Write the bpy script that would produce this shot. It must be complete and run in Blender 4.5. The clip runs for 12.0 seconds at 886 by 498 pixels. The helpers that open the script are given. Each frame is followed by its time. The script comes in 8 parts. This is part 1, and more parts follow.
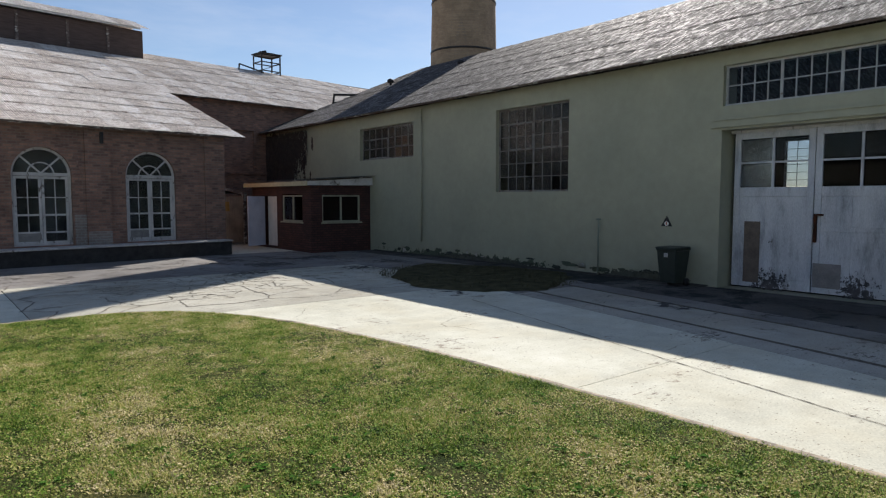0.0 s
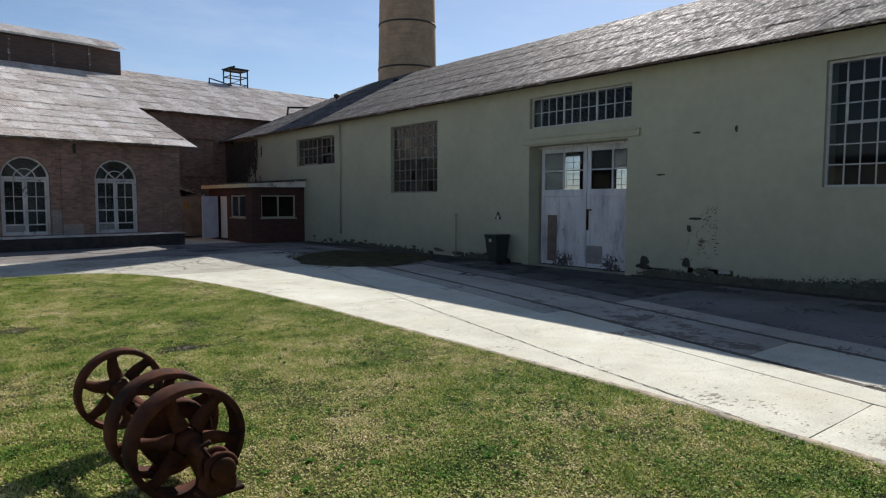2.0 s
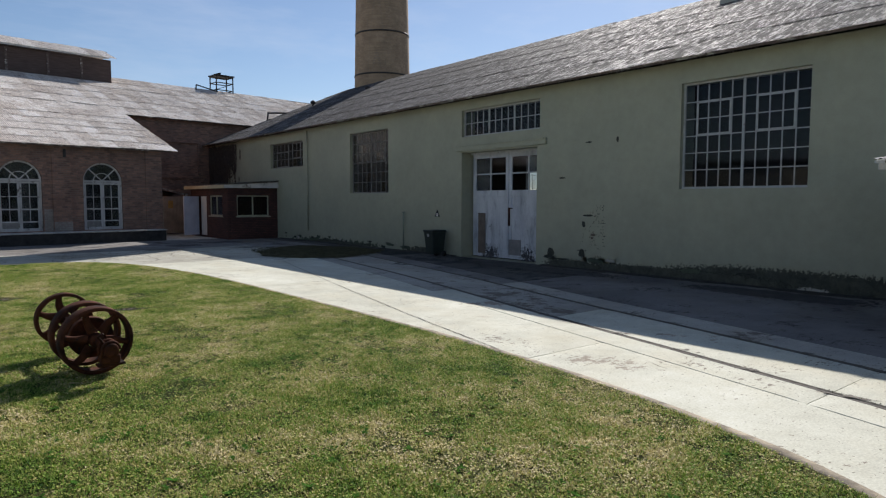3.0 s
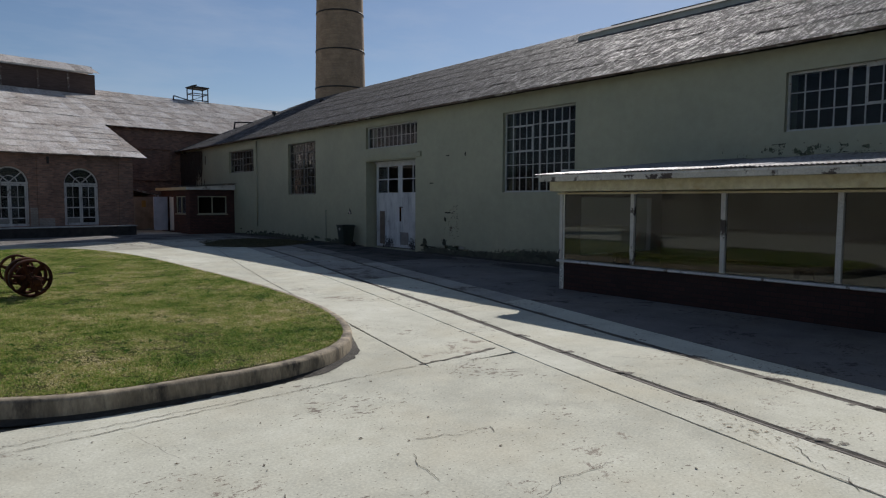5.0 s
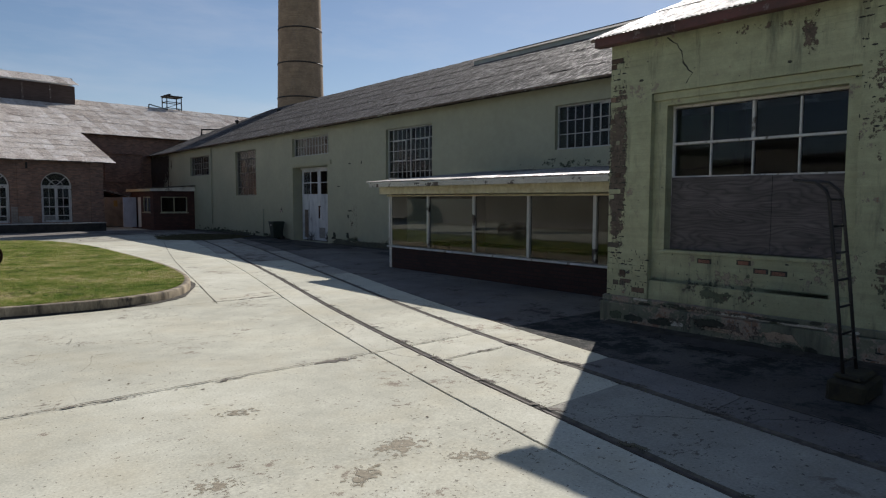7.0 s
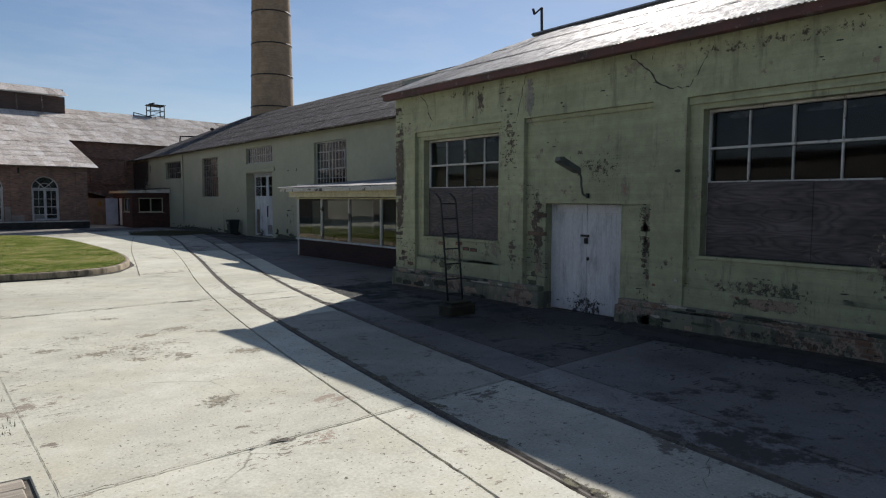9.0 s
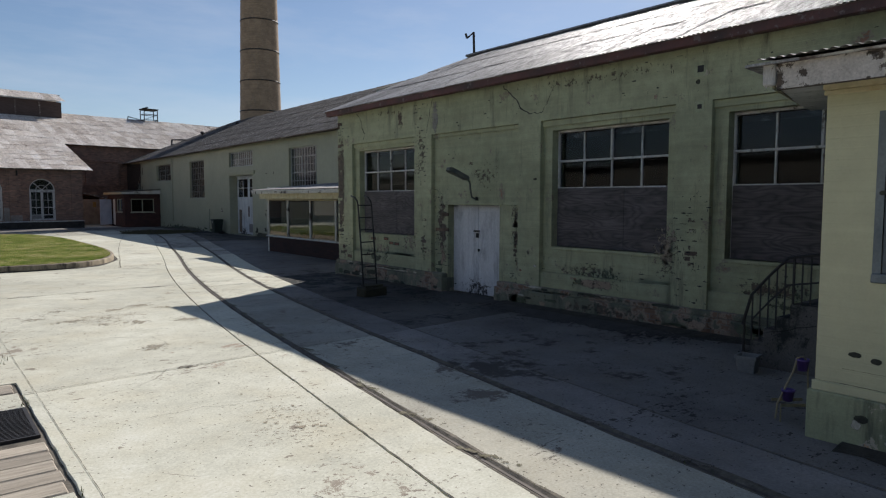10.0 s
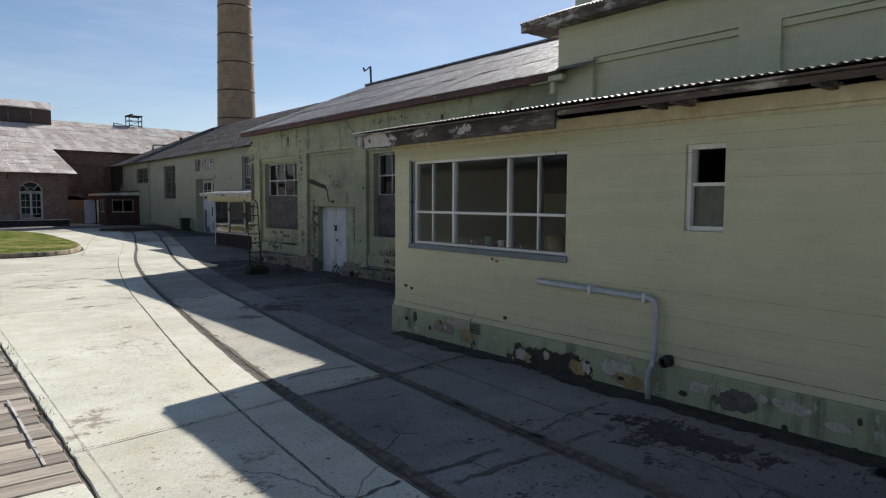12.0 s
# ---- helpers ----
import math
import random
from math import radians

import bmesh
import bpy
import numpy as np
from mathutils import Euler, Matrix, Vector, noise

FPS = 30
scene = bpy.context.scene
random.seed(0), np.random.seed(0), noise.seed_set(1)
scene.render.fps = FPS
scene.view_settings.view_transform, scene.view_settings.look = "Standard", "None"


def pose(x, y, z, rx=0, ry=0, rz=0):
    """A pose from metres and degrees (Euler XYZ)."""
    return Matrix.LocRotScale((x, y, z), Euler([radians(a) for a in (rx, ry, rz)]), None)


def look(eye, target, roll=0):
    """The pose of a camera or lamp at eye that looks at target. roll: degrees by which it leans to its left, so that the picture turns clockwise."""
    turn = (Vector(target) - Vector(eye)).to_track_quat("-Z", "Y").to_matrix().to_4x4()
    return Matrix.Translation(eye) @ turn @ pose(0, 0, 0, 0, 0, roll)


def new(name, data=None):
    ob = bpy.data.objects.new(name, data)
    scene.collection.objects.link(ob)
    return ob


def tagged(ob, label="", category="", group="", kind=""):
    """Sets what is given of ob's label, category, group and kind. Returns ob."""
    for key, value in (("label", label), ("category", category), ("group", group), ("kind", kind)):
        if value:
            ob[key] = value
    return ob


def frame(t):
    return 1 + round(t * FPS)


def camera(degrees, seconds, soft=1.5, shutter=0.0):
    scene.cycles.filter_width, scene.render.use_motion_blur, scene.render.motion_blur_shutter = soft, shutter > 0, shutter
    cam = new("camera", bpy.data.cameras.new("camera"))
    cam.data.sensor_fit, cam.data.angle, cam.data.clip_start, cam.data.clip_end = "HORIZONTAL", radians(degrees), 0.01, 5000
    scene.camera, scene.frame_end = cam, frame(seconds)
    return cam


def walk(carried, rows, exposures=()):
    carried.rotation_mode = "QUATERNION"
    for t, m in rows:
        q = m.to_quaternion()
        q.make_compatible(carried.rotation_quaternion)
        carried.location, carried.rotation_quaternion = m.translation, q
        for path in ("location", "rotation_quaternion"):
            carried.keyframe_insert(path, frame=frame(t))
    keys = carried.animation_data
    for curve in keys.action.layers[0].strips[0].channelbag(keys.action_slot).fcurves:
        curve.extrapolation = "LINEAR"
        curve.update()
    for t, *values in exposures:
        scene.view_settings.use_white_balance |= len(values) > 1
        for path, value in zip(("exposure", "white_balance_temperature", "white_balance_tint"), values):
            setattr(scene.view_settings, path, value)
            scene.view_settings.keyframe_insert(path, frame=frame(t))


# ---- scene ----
cam = camera(68.1, 12.0, soft=1.2)
PATH = [
    (0, (0.499, -1.278, 1.976), (1.756, 0.27, 1.825), -0.0),
    (0.5, (0.404, -2.753, 1.951), (1.661, -1.205, 1.802), 0.1),
    (1, (0.33, -4.246, 1.938), (1.589, -2.699, 1.79), 0.1),
    (1.5, (0.284, -5.778, 1.929), (1.541, -4.23, 1.781), 0.1),
    (2, (0.213, -7.356, 1.909), (1.471, -5.808, 1.762), 0.1),
    (2.5, (0.13, -8.994, 1.915), (1.387, -7.445, 1.766), 0.1),
    (3, (0.029, -10.635, 1.898), (1.287, -9.087, 1.751), 0.1),
    (5, (-0.196, -17.012, 1.909), (1.06, -15.463, 1.763), 0.2),
    (5.5, (-0.215, -18.618, 1.912), (1.041, -17.068, 1.765), 0.2),
    (6, (-0.184, -20.181, 1.918), (1.072, -18.632, 1.771), 0.2),
    (6.5, (-0.122, -21.778, 1.934), (1.135, -20.23, 1.785), 0.1),
    (7, (-0.054, -23.356, 1.945), (1.204, -21.808, 1.798), 0.2),
    (7.5, (0.07, -24.916, 1.949), (1.326, -23.366, 1.803), 0.2),
    (9.5, (-0.445, -31.343, 2.061), (0.811, -29.794, 1.913), 0.2),
    (10, (-0.528, -32.9, 2.087), (0.728, -31.35, 1.938), 0.1),
    (10.5, (-0.524, -34.434, 2.113), (0.734, -32.886, 1.964), 0.2),
    (11, (-0.511, -36.036, 2.142), (0.745, -34.488, 1.99), 0.1),
    (11.5, (-0.551, -37.632, 2.153), (0.705, -36.083, 2.002), 0.2),
    (12, (-0.64, -39.209, 2.174), (0.617, -37.66, 2.026), 0.2),
]
EXPOSURES = [(t, stops, kelvin, 13) for t, stops, kelvin in ((0, 0.52, 6480), (1, 0.5, 6460), (2, 0.46, 6410), (3, 0.36, 6350), (5, -0.19, 6300), (5.5, -0.2, 6340), (6.5, -0.07, 6480), (7.5, 0.12, 6500), (9.5, 0.18, 6460), (10.5, 0.22, 6460), (12, 0.38, 6480))]
walk(cam, [(t, look(eye, target, roll)) for t, eye, target, roll in PATH], EXPOSURES)

# ---- world, sun, exposure ----
SUN_FROM = Vector((1.155, 0.735, 1.0)).normalized()
elev, azim = math.asin(SUN_FROM.z), math.atan2(SUN_FROM.x, SUN_FROM.y)
world = bpy.data.worlds.new("sky")
scene.world = world
world.use_nodes = True
wn = world.node_tree.nodes
sky = wn.new("ShaderNodeTexSky")
sky.sky_type, sky.sun_disc = "NISHITA", False
sky.sun_elevation, sky.sun_rotation = elev, azim
sky.altitude, sky.air_density, sky.dust_density, sky.ozone_density = 300, 1.0, 0.3, 2.6
wn["Background"].inputs["Strength"].default_value = 0.073
# thin high wisps of cloud over the clear sky
wl = world.node_tree.links
wtc, wmap, wno, wmix = wn.new("ShaderNodeTexCoord"), wn.new("ShaderNodeMapping"), wn.new("ShaderNodeTexNoise"), wn.new("ShaderNodeMix")
wmap.inputs["Scale"].default_value, wmap.inputs["Rotation"].default_value = (1.2, 2.6, 7.0), (0.1, 0.25, 0.5)
wno.inputs["Scale"].default_value, wno.inputs["Detail"].default_value, wno.inputs["Roughness"].default_value = 1.6, 8, 0.6
wramp = wn.new("ShaderNodeMapRange")
wramp.inputs["From Min"].default_value, wramp.inputs["From Max"].default_value, wramp.inputs["To Max"].default_value = 0.45, 0.8, 0.4
wmix.data_type = "RGBA"
wmix.inputs[7].default_value = (8.0, 8.6, 9.6, 1)
wl.new(wtc.outputs["Generated"], wmap.inputs["Vector"]), wl.new(wmap.outputs[0], wno.inputs["Vector"])
wl.new(wno.outputs["Fac"], wramp.inputs["Value"]), wl.new(wramp.outputs[0], wmix.inputs[0])
wl.new(sky.outputs[0], wmix.inputs[6]), wl.new(wmix.outputs[2], wn["Background"].inputs["Color"])
sun = new("sun", bpy.data.lights.new("sun", "SUN"))
sun.data.energy, sun.data.angle, sun.data.color = 5.0, radians(0.53), (1.0, 0.955, 0.88)
sun.matrix_world = look(SUN_FROM * 80, (0, 0, 0))


# ---- materials ----
def material(name):
    m = bpy.data.materials.new(name)
    m.use_nodes = True
    return m, m.node_tree.nodes, m.node_tree.links, m.node_tree.nodes["Principled BSDF"]


def noise_at(n, l, vec, scale, detail=6.0, rough=0.6):
    t = n.new("ShaderNodeTexNoise")
    t.inputs["Scale"].default_value, t.inputs["Detail"].default_value, t.inputs["Roughness"].default_value = scale, detail, rough
    l.new(vec, t.inputs["Vector"])
    return t.outputs["Fac"]


def ramp(n, l, fac, stops):
    r = n.new("ShaderNodeValToRGB")
    els = r.color_ramp.elements
    while len(els) < len(stops):
        els.new(0.5)
    for e, (p, c) in zip(els, stops):
        e.position, e.color = p, (*c, 1) if len(c) == 3 else c
    l.new(fac, r.inputs[0])
    return r.outputs[0]


def grey(v):
    return (v, v, v)


def mix(n, l, fac, a, b, how="MIX"):
    m = n.new("ShaderNodeMix")
    m.data_type, m.blend_type = "RGBA", how
    for sock, v in ((m.inputs[0], fac), (m.inputs[6], a), (m.inputs[7], b)):
        if isinstance(v, (int, float)):
            sock.default_value = v
        elif isinstance(v, tuple):
            sock.default_value = (*v, 1)
        else:
            l.new(v, sock)
    return m.outputs[2]


def bump(n, l, b, height, strength, dist):
    k = n.new("ShaderNodeBump")
    k.inputs["Strength"].default_value, k.inputs["Distance"].default_value = strength, dist
    l.new(height, k.inputs["Height"])
    l.new(k.outputs[0], b.inputs["Normal"])
    return k


def world_vec(n, l, stretch=(1, 1, 1)):
    g = n.new("ShaderNodeNewGeometry")
    mp = n.new("ShaderNodeMapping")
    mp.inputs["Scale"].default_value = stretch
    l.new(g.outputs["Position"], mp.inputs["Vector"])
    return mp.outputs[0]


def surface(name, dark, light, scale=3.0, rough=0.8, fine=40.0, bumps=0.3, dist=0.004, metal=0.0, stretch=(1, 1, 1), vary=0.0, spots=None, spot_scale=6.0, spot_at=0.62, spot_soft=0.05):
    """A weathered surface: two scales of noise in the colour, fine relief, and stains or wear in a second colour."""
    m, n, l, b = material(name)
    v = world_vec(n, l, stretch)
    big, small = noise_at(n, l, v, scale), noise_at(n, l, v, fine, 4)
    c = ramp(n, l, big, [(0.3, dark), (0.7, light)])
    c = mix(n, l, 0.35, c, ramp(n, l, small, [(0.3, grey(0.25)), (0.7, grey(0.75))]), "OVERLAY")
    if spots:
        s = noise_at(n, l, v, spot_scale, 9, 0.68)
        c = mix(n, l, ramp(n, l, s, [(spot_at, grey(0)), (spot_at + spot_soft, grey(1))]), c, spots)
    if vary:
        o = n.new("ShaderNodeObjectInfo")
        k = ramp(n, l, o.outputs["Random"], [(0, grey(0.5 - vary)), (1, grey(0.5 + vary))])
        c = mix(n, l, 1.0, c, k, "OVERLAY")
    l.new(c, b.inputs["Base Color"])
    b.inputs["Metallic"].default_value = metal
    l.new(ramp(n, l, small, [(0.2, grey(max(0.05, rough - 0.12))), (0.8, grey(min(1, rough + 0.12)))]), b.inputs["Roughness"])
    if bumps:
        bump(n, l, b, small, bumps, dist)
    return m


def brick_material(name, c1, c2, mortar, wash=None, wash_at=0.5, length=0.235, course=0.086, joint=0.01, depth=0.5):
    """Brickwork in the wall's own plane (x along it, z up), with an optional worn coat of paint over it."""
    m, n, l, b = material(name)
    tc = n.new("ShaderNodeTexCoord")
    sp, cb = n.new("ShaderNodeSeparateXYZ"), n.new("ShaderNodeCombineXYZ")
    l.new(tc.outputs["Object"], sp.inputs[0])
    ad = n.new("ShaderNodeMath")
    l.new(sp.outputs["X"], ad.inputs[0]), l.new(sp.outputs["Y"], ad.inputs[1])
    l.new(ad.outputs[0], cb.inputs["X"]), l.new(sp.outputs["Z"], cb.inputs["Y"])
    t = n.new("ShaderNodeTexBrick")
    for key, val in (("Scale", 1.0), ("Mortar Size", joint), ("Mortar Smooth", 0.3), ("Bias", 0.0), ("Brick Width", length), ("Row Height", course)):
        t.inputs[key].default_value = val
    t.inputs["Color1"].default_value, t.inputs["Color2"].default_value, t.inputs["Mortar"].default_value = (*c1, 1), (*c2, 1), (*mortar, 1)
    l.new(cb.outputs[0], t.inputs["Vector"])
    v = world_vec(n, l)
    big, small = noise_at(n, l, v, 1.3, 8, 0.65), noise_at(n, l, v, 30, 5)
    c = mix(n, l, 0.45, t.outputs["Color"], ramp(n, l, big, [(0.3, grey(0.2)), (0.7, grey(0.75))]), "OVERLAY")
    c = mix(n, l, 0.3, c, ramp(n, l, small, [(0.3, grey(0.2)), (0.7, grey(0.8))]), "OVERLAY")
    if wash:
        w = noise_at(n, l, v, 2.2, 10, 0.72)
        fac = ramp(n, l, w, [(wash_at, grey(1)), (wash_at + 0.03, grey(0))])
        tint = mix(n, l, 0.5, wash, ramp(n, l, big, [(0.3, grey(0.3)), (0.7, grey(0.7))]), "OVERLAY")
        c = mix(n, l, fac, c, tint)
    l.new(c, b.inputs["Base Color"])
    b.inputs["Roughness"].default_value = 0.88
    inv = n.new("ShaderNodeMath")
    inv.operation = "SUBTRACT"
    inv.inputs[0].default_value = 1.0
    l.new(t.outputs["Fac"], inv.inputs[1])
    ad2 = n.new("ShaderNodeMath")
    ad2.operation = "MULTIPLY_ADD"
    l.new(small, ad2.inputs[0])
    ad2.inputs[1].default_value = 0.35
    l.new(inv.outputs[0], ad2.inputs[2])
    bump(n, l, b, ad2.outputs[0], depth, 0.006)
    return m


def render_paint(name, base, base2, under, brick=(0.30, 0.16, 0.11), peel=0.64, course_relief=0.25, mould=(0.05, 0.055, 0.04), mould_at=0.66, grain=0.2, mottle=0.25, bands=0.0, rough=0.62, chips=0.0):
    """Old paint on rendered brickwork: faint courses, flaked patches down to plaster and brick, dark mould streaks."""
    m, n, l, b = material(name)
    tc = n.new("ShaderNodeTexCoord")
    sp, cb = n.new("ShaderNodeSeparateXYZ"), n.new("ShaderNodeCombineXYZ")
    l.new(tc.outputs["Object"], sp.inputs[0])
    ad = n.new("ShaderNodeMath")
    l.new(sp.outputs["X"], ad.inputs[0]), l.new(sp.outputs["Y"], ad.inputs[1])
    l.new(ad.outputs[0], cb.inputs["X"]), l.new(sp.outputs["Z"], cb.inputs["Y"])
    t = n.new("ShaderNodeTexBrick")
    for key, val in (("Scale", 1.0), ("Mortar Size", 0.008), ("Mortar Smooth", 0.4), ("Bias", 0.0), ("Brick Width", 0.235), ("Row Height", 0.086)):
        t.inputs[key].default_value = val
    t.inputs["Color1"].default_value, t.inputs["Color2"].default_value = (*brick, 1), (brick[0] * 0.7, brick[1] * 0.7, brick[2] * 0.7, 1)
    t.inputs["Mortar"].default_value = (0.16, 0.15, 0.13, 1)
    l.new(cb.outputs[0], t.inputs["Vector"])
    v = world_vec(n, l)
    big, mid, small = noise_at(n, l, v, 0.6, 5), noise_at(n, l, v, 4.5, 10, 0.7), noise_at(n, l, v, 55, 4)
    c = ramp(n, l, big, [(0.32, base), (0.68, base2)])
    c = mix(n, l, mottle, c, ramp(n, l, mid, [(0.3, grey(0.25)), (0.7, grey(0.75))]), "OVERLAY")
    c = mix(n, l, grain, c, ramp(n, l, small, [(0.3, grey(0.3)), (0.7, grey(0.7))]), "OVERLAY")
    if bands:
        # each course took the paint a little differently
        course = noise_at(n, l, world_vec(n, l, (0.35, 0.35, 11.6)), 1.0, 3)
        c = mix(n, l, bands, c, ramp(n, l, course, [(0.3, grey(0.3)), (0.7, grey(0.7))]), "OVERLAY")
    drip = noise_at(n, l, world_vec(n, l, (3.5, 3.5, 0.5)), 1.1, 8, 0.7)
    c = mix(n, l, ramp(n, l, drip, [(mould_at, grey(0)), (mould_at + 0.16, grey(0.75))]), c, mould)
    wear = noise_at(n, l, v, 2.0, 12, 0.74)
    f1 = ramp(n, l, wear, [(peel, grey(0)), (peel + 0.02, grey(1))])
    f2 = ramp(n, l, wear, [(peel + 0.045, grey(0)), (peel + 0.06, grey(1))])
    if chips:
        chip = noise_at(n, l, v, 13, 6, 0.62)
        c = mix(n, l, ramp(n, l, chip, [(chips, grey(0)), (chips + 0.025, grey(0.85))]), c, tuple(a * 0.35 for a in under))
    c = mix(n, l, f1, c, under)
    c = mix(n, l, f2, c, t.outputs["Color"])
    l.new(c, b.inputs["Base Color"])
    l.new(ramp(n, l, f1, [(0, grey(rough)), (1, grey(0.9))]), b.inputs["Roughness"])
    h = n.new("ShaderNodeMath")
    h.operation = "MULTIPLY_ADD"
    l.new(t.outputs["Fac"], h.inputs[0])
    h.inputs[1].default_value = -course_relief
    l.new(small, h.inputs[2])
    h2 = n.new("ShaderNodeMath")
    h2.operation = "MULTIPLY_ADD"
    l.new(f1, h2.inputs[0])
    h2.inputs[1].default_value = -0.8
    l.new(h.outputs[0], h2.inputs[2])
    bump(n, l, b, h2.outputs[0], 0.45, 0.006)
    return m


def roof_iron(name, dark, light, rust=(0.16, 0.09, 0.06), rust_at=0.62, metal=0.35, rough=0.5, streak=0.0, clean=(0.36, 0.62), run=15.0):
    """Weathered galvanised iron: blotched zinc, streaks down the slope, a little rust, each sheet its own shade."""
    m, n, l, b = material(name)
    v = world_vec(n, l)
    big, mid, small = noise_at(n, l, v, 0.9, 6), noise_at(n, l, v, 9, 9, 0.75), noise_at(n, l, v, 60, 4)
    if streak:
        # grime drawn out down the slope
        sv = world_vec(n, l, (0.22, 1, 0.22))
        mid = mix(n, l, streak, mid, noise_at(n, l, sv, run, 9, 0.72))
    c = ramp(n, l, mid, [(clean[0], dark), (clean[1], light)])
    c = mix(n, l, 0.35, c, ramp(n, l, big, [(0.3, grey(0.25)), (0.7, grey(0.75))]), "OVERLAY")
    c = mix(n, l, ramp(n, l, noise_at(n, l, v, 3.1, 10, 0.72), [(rust_at, grey(0)), (rust_at + 0.1, grey(0.85))]), c, rust)
    o = n.new("ShaderNodeObjectInfo")
    c = mix(n, l, 1.0, c, ramp(n, l, o.outputs["Random"], [(0, grey(0.36)), (1, grey(0.64))]), "OVERLAY")
    l.new(c, b.inputs["Base Color"])
    l.new(ramp(n, l, mid, [(clean[0], grey(0)), (clean[1], grey(metal))]), b.inputs["Metallic"])
    l.new(ramp(n, l, mid, [(clean[0], grey(min(1, rough + 0.3))), (clean[1], grey(rough))]), b.inputs["Roughness"])
    bump(n, l, b, small, 0.25, 0.003)
    return m


def concrete(name, dark, light, spall, spall_at, soft=0.015):
    """Old concrete: broad tone, rubbed film, sharp-edged spalled islands, specks and hairline cracks."""
    m, n, l, b = material(name)
    v = world_vec(n, l)
    big, mid, small, speck = noise_at(n, l, v, 0.35, 5), noise_at(n, l, v, 2.2, 9, 0.7), noise_at(n, l, v, 45, 5), noise_at(n, l, v, 16, 6, 0.75)
    c = ramp(n, l, big, [(0.32, dark), (0.66, light)])
    c = mix(n, l, 0.35, c, ramp(n, l, mid, [(0.3, grey(0.3)), (0.7, grey(0.7))]), "OVERLAY")
    c = mix(n, l, 0.3, c, ramp(n, l, small, [(0.3, grey(0.22)), (0.7, grey(0.78))]), "OVERLAY")
    # rusty and earthy stains, and a scatter of dark crumbs
    c = mix(n, l, ramp(n, l, noise_at(n, l, v, 0.8, 7, 0.65), [(0.47, grey(0)), (0.72, grey(0.36))]), c, tuple(a * k for a, k in zip(light, (0.85, 0.755, 0.62))))
    c = mix(n, l, ramp(n, l, noise_at(n, l, v, 27, 3, 0.5), [(0.662, grey(0)), (0.69, grey(0.75))]), c, tuple(a * 0.35 for a in spall))
    # flat scabs broken out of the skin, in drifts
    drift = mix(n, l, 0.45, noise_at(n, l, world_vec(n, l, (0.7, 1.3, 1)), 13, 7, 0.7), noise_at(n, l, v, 0.9, 5, 0.65))
    c = mix(n, l, ramp(n, l, drift, [(0.585, grey(0)), (0.60, grey(0.85))]), c, tuple(a * 0.7 for a in spall))
    where = noise_at(n, l, v, 0.16, 3)
    isle = n.new("ShaderNodeMath")
    isle.operation = "MULTIPLY_ADD"
    l.new(noise_at(n, l, v, 1.35, 12, 0.78), isle.inputs[0])
    isle.inputs[1].default_value = 1.0
    k = n.new("ShaderNodeMath")
    k.operation = "MULTIPLY_ADD"
    l.new(where, k.inputs[0])
    k.inputs[1].default_value, k.inputs[2].default_value = 0.5, -0.25
    l.new(k.outputs[0], isle.inputs[2])
    f = ramp(n, l, isle.outputs[0], [(spall_at, grey(0)), (spall_at + soft, grey(1))])
    c = mix(n, l, f, c, mix(n, l, small, spall, tuple(min(1, a * 1.5) for a in spall)))
    c = mix(n, l, ramp(n, l, speck, [(0.70, grey(0)), (0.73, grey(0.8))]), c, tuple(a * 0.4 for a in spall))
    warp = n.new("ShaderNodeMix")
    warp.data_type = "VECTOR"
    warp.inputs[0].default_value = 0.25
    nz = n.new("ShaderNodeTexNoise")
    nz.inputs["Scale"].default_value, nz.inputs["Detail"].default_value = 1.2, 6
    l.new(v, nz.inputs["Vector"]), l.new(v, warp.inputs[4]), l.new(nz.outputs["Color"], warp.inputs[5])
    vo = n.new("ShaderNodeTexVoronoi")
    vo.feature = "DISTANCE_TO_EDGE"
    vo.inputs["Scale"].default_value = 0.55
    l.new(warp.outputs[1], vo.inputs["Vector"])
    line = ramp(n, l, vo.outputs["Distance"], [(0.0, grey(1)), (0.0032, grey(0))])
    sel = mix(n, l, 1.0, line, ramp(n, l, noise_at(n, l, v, 0.5, 4), [(0.55, grey(0)), (0.62, grey(0.8))]), "MULTIPLY")
    c = mix(n, l, sel, c, tuple(a * 0.3 for a in spall))
    pits = mix(n, l, 0.5, noise_at(n, l, v, 5.0, 13, 0.82), noise_at(n, l, v, 0.6, 4))
    c = mix(n, l, ramp(n, l, pits, [(0.59, grey(0)), (0.605, grey(0.85))]), c, tuple(a * 0.9 for a in spall))
    o = n.new("ShaderNodeObjectInfo")
    c = mix(n, l, 1.0, c, ramp(n, l, o.outputs["Random"], [(0, grey(0.46)), (1, grey(0.54))]), "OVERLAY")
    l.new(c, b.inputs["Base Color"])
    b.inputs["Roughness"].default_value = 0.92
    b.inputs["Specular IOR Level"].default_value = 0.12
    h = n.new("ShaderNodeMath")
    h.operation = "MULTIPLY_ADD"
    l.new(f, h.inputs[0])
    h.inputs[1].default_value = -0.9
    l.new(small, h.inputs[2])
    bump(n, l, b, h.outputs[0], 0.3, 0.004)
    return m


def glass_material(name, tint=(0.9, 0.95, 0.95), rough=0.02, ior=1.5):
    m, n, l, b = material(name)
    b.inputs["Base Color"].default_value = (*tint, 1)
    b.inputs["Transmission Weight"].default_value = 1.0
    b.inputs["Roughness"].default_value, b.inputs["IOR"].default_value = rough, ior
    return m


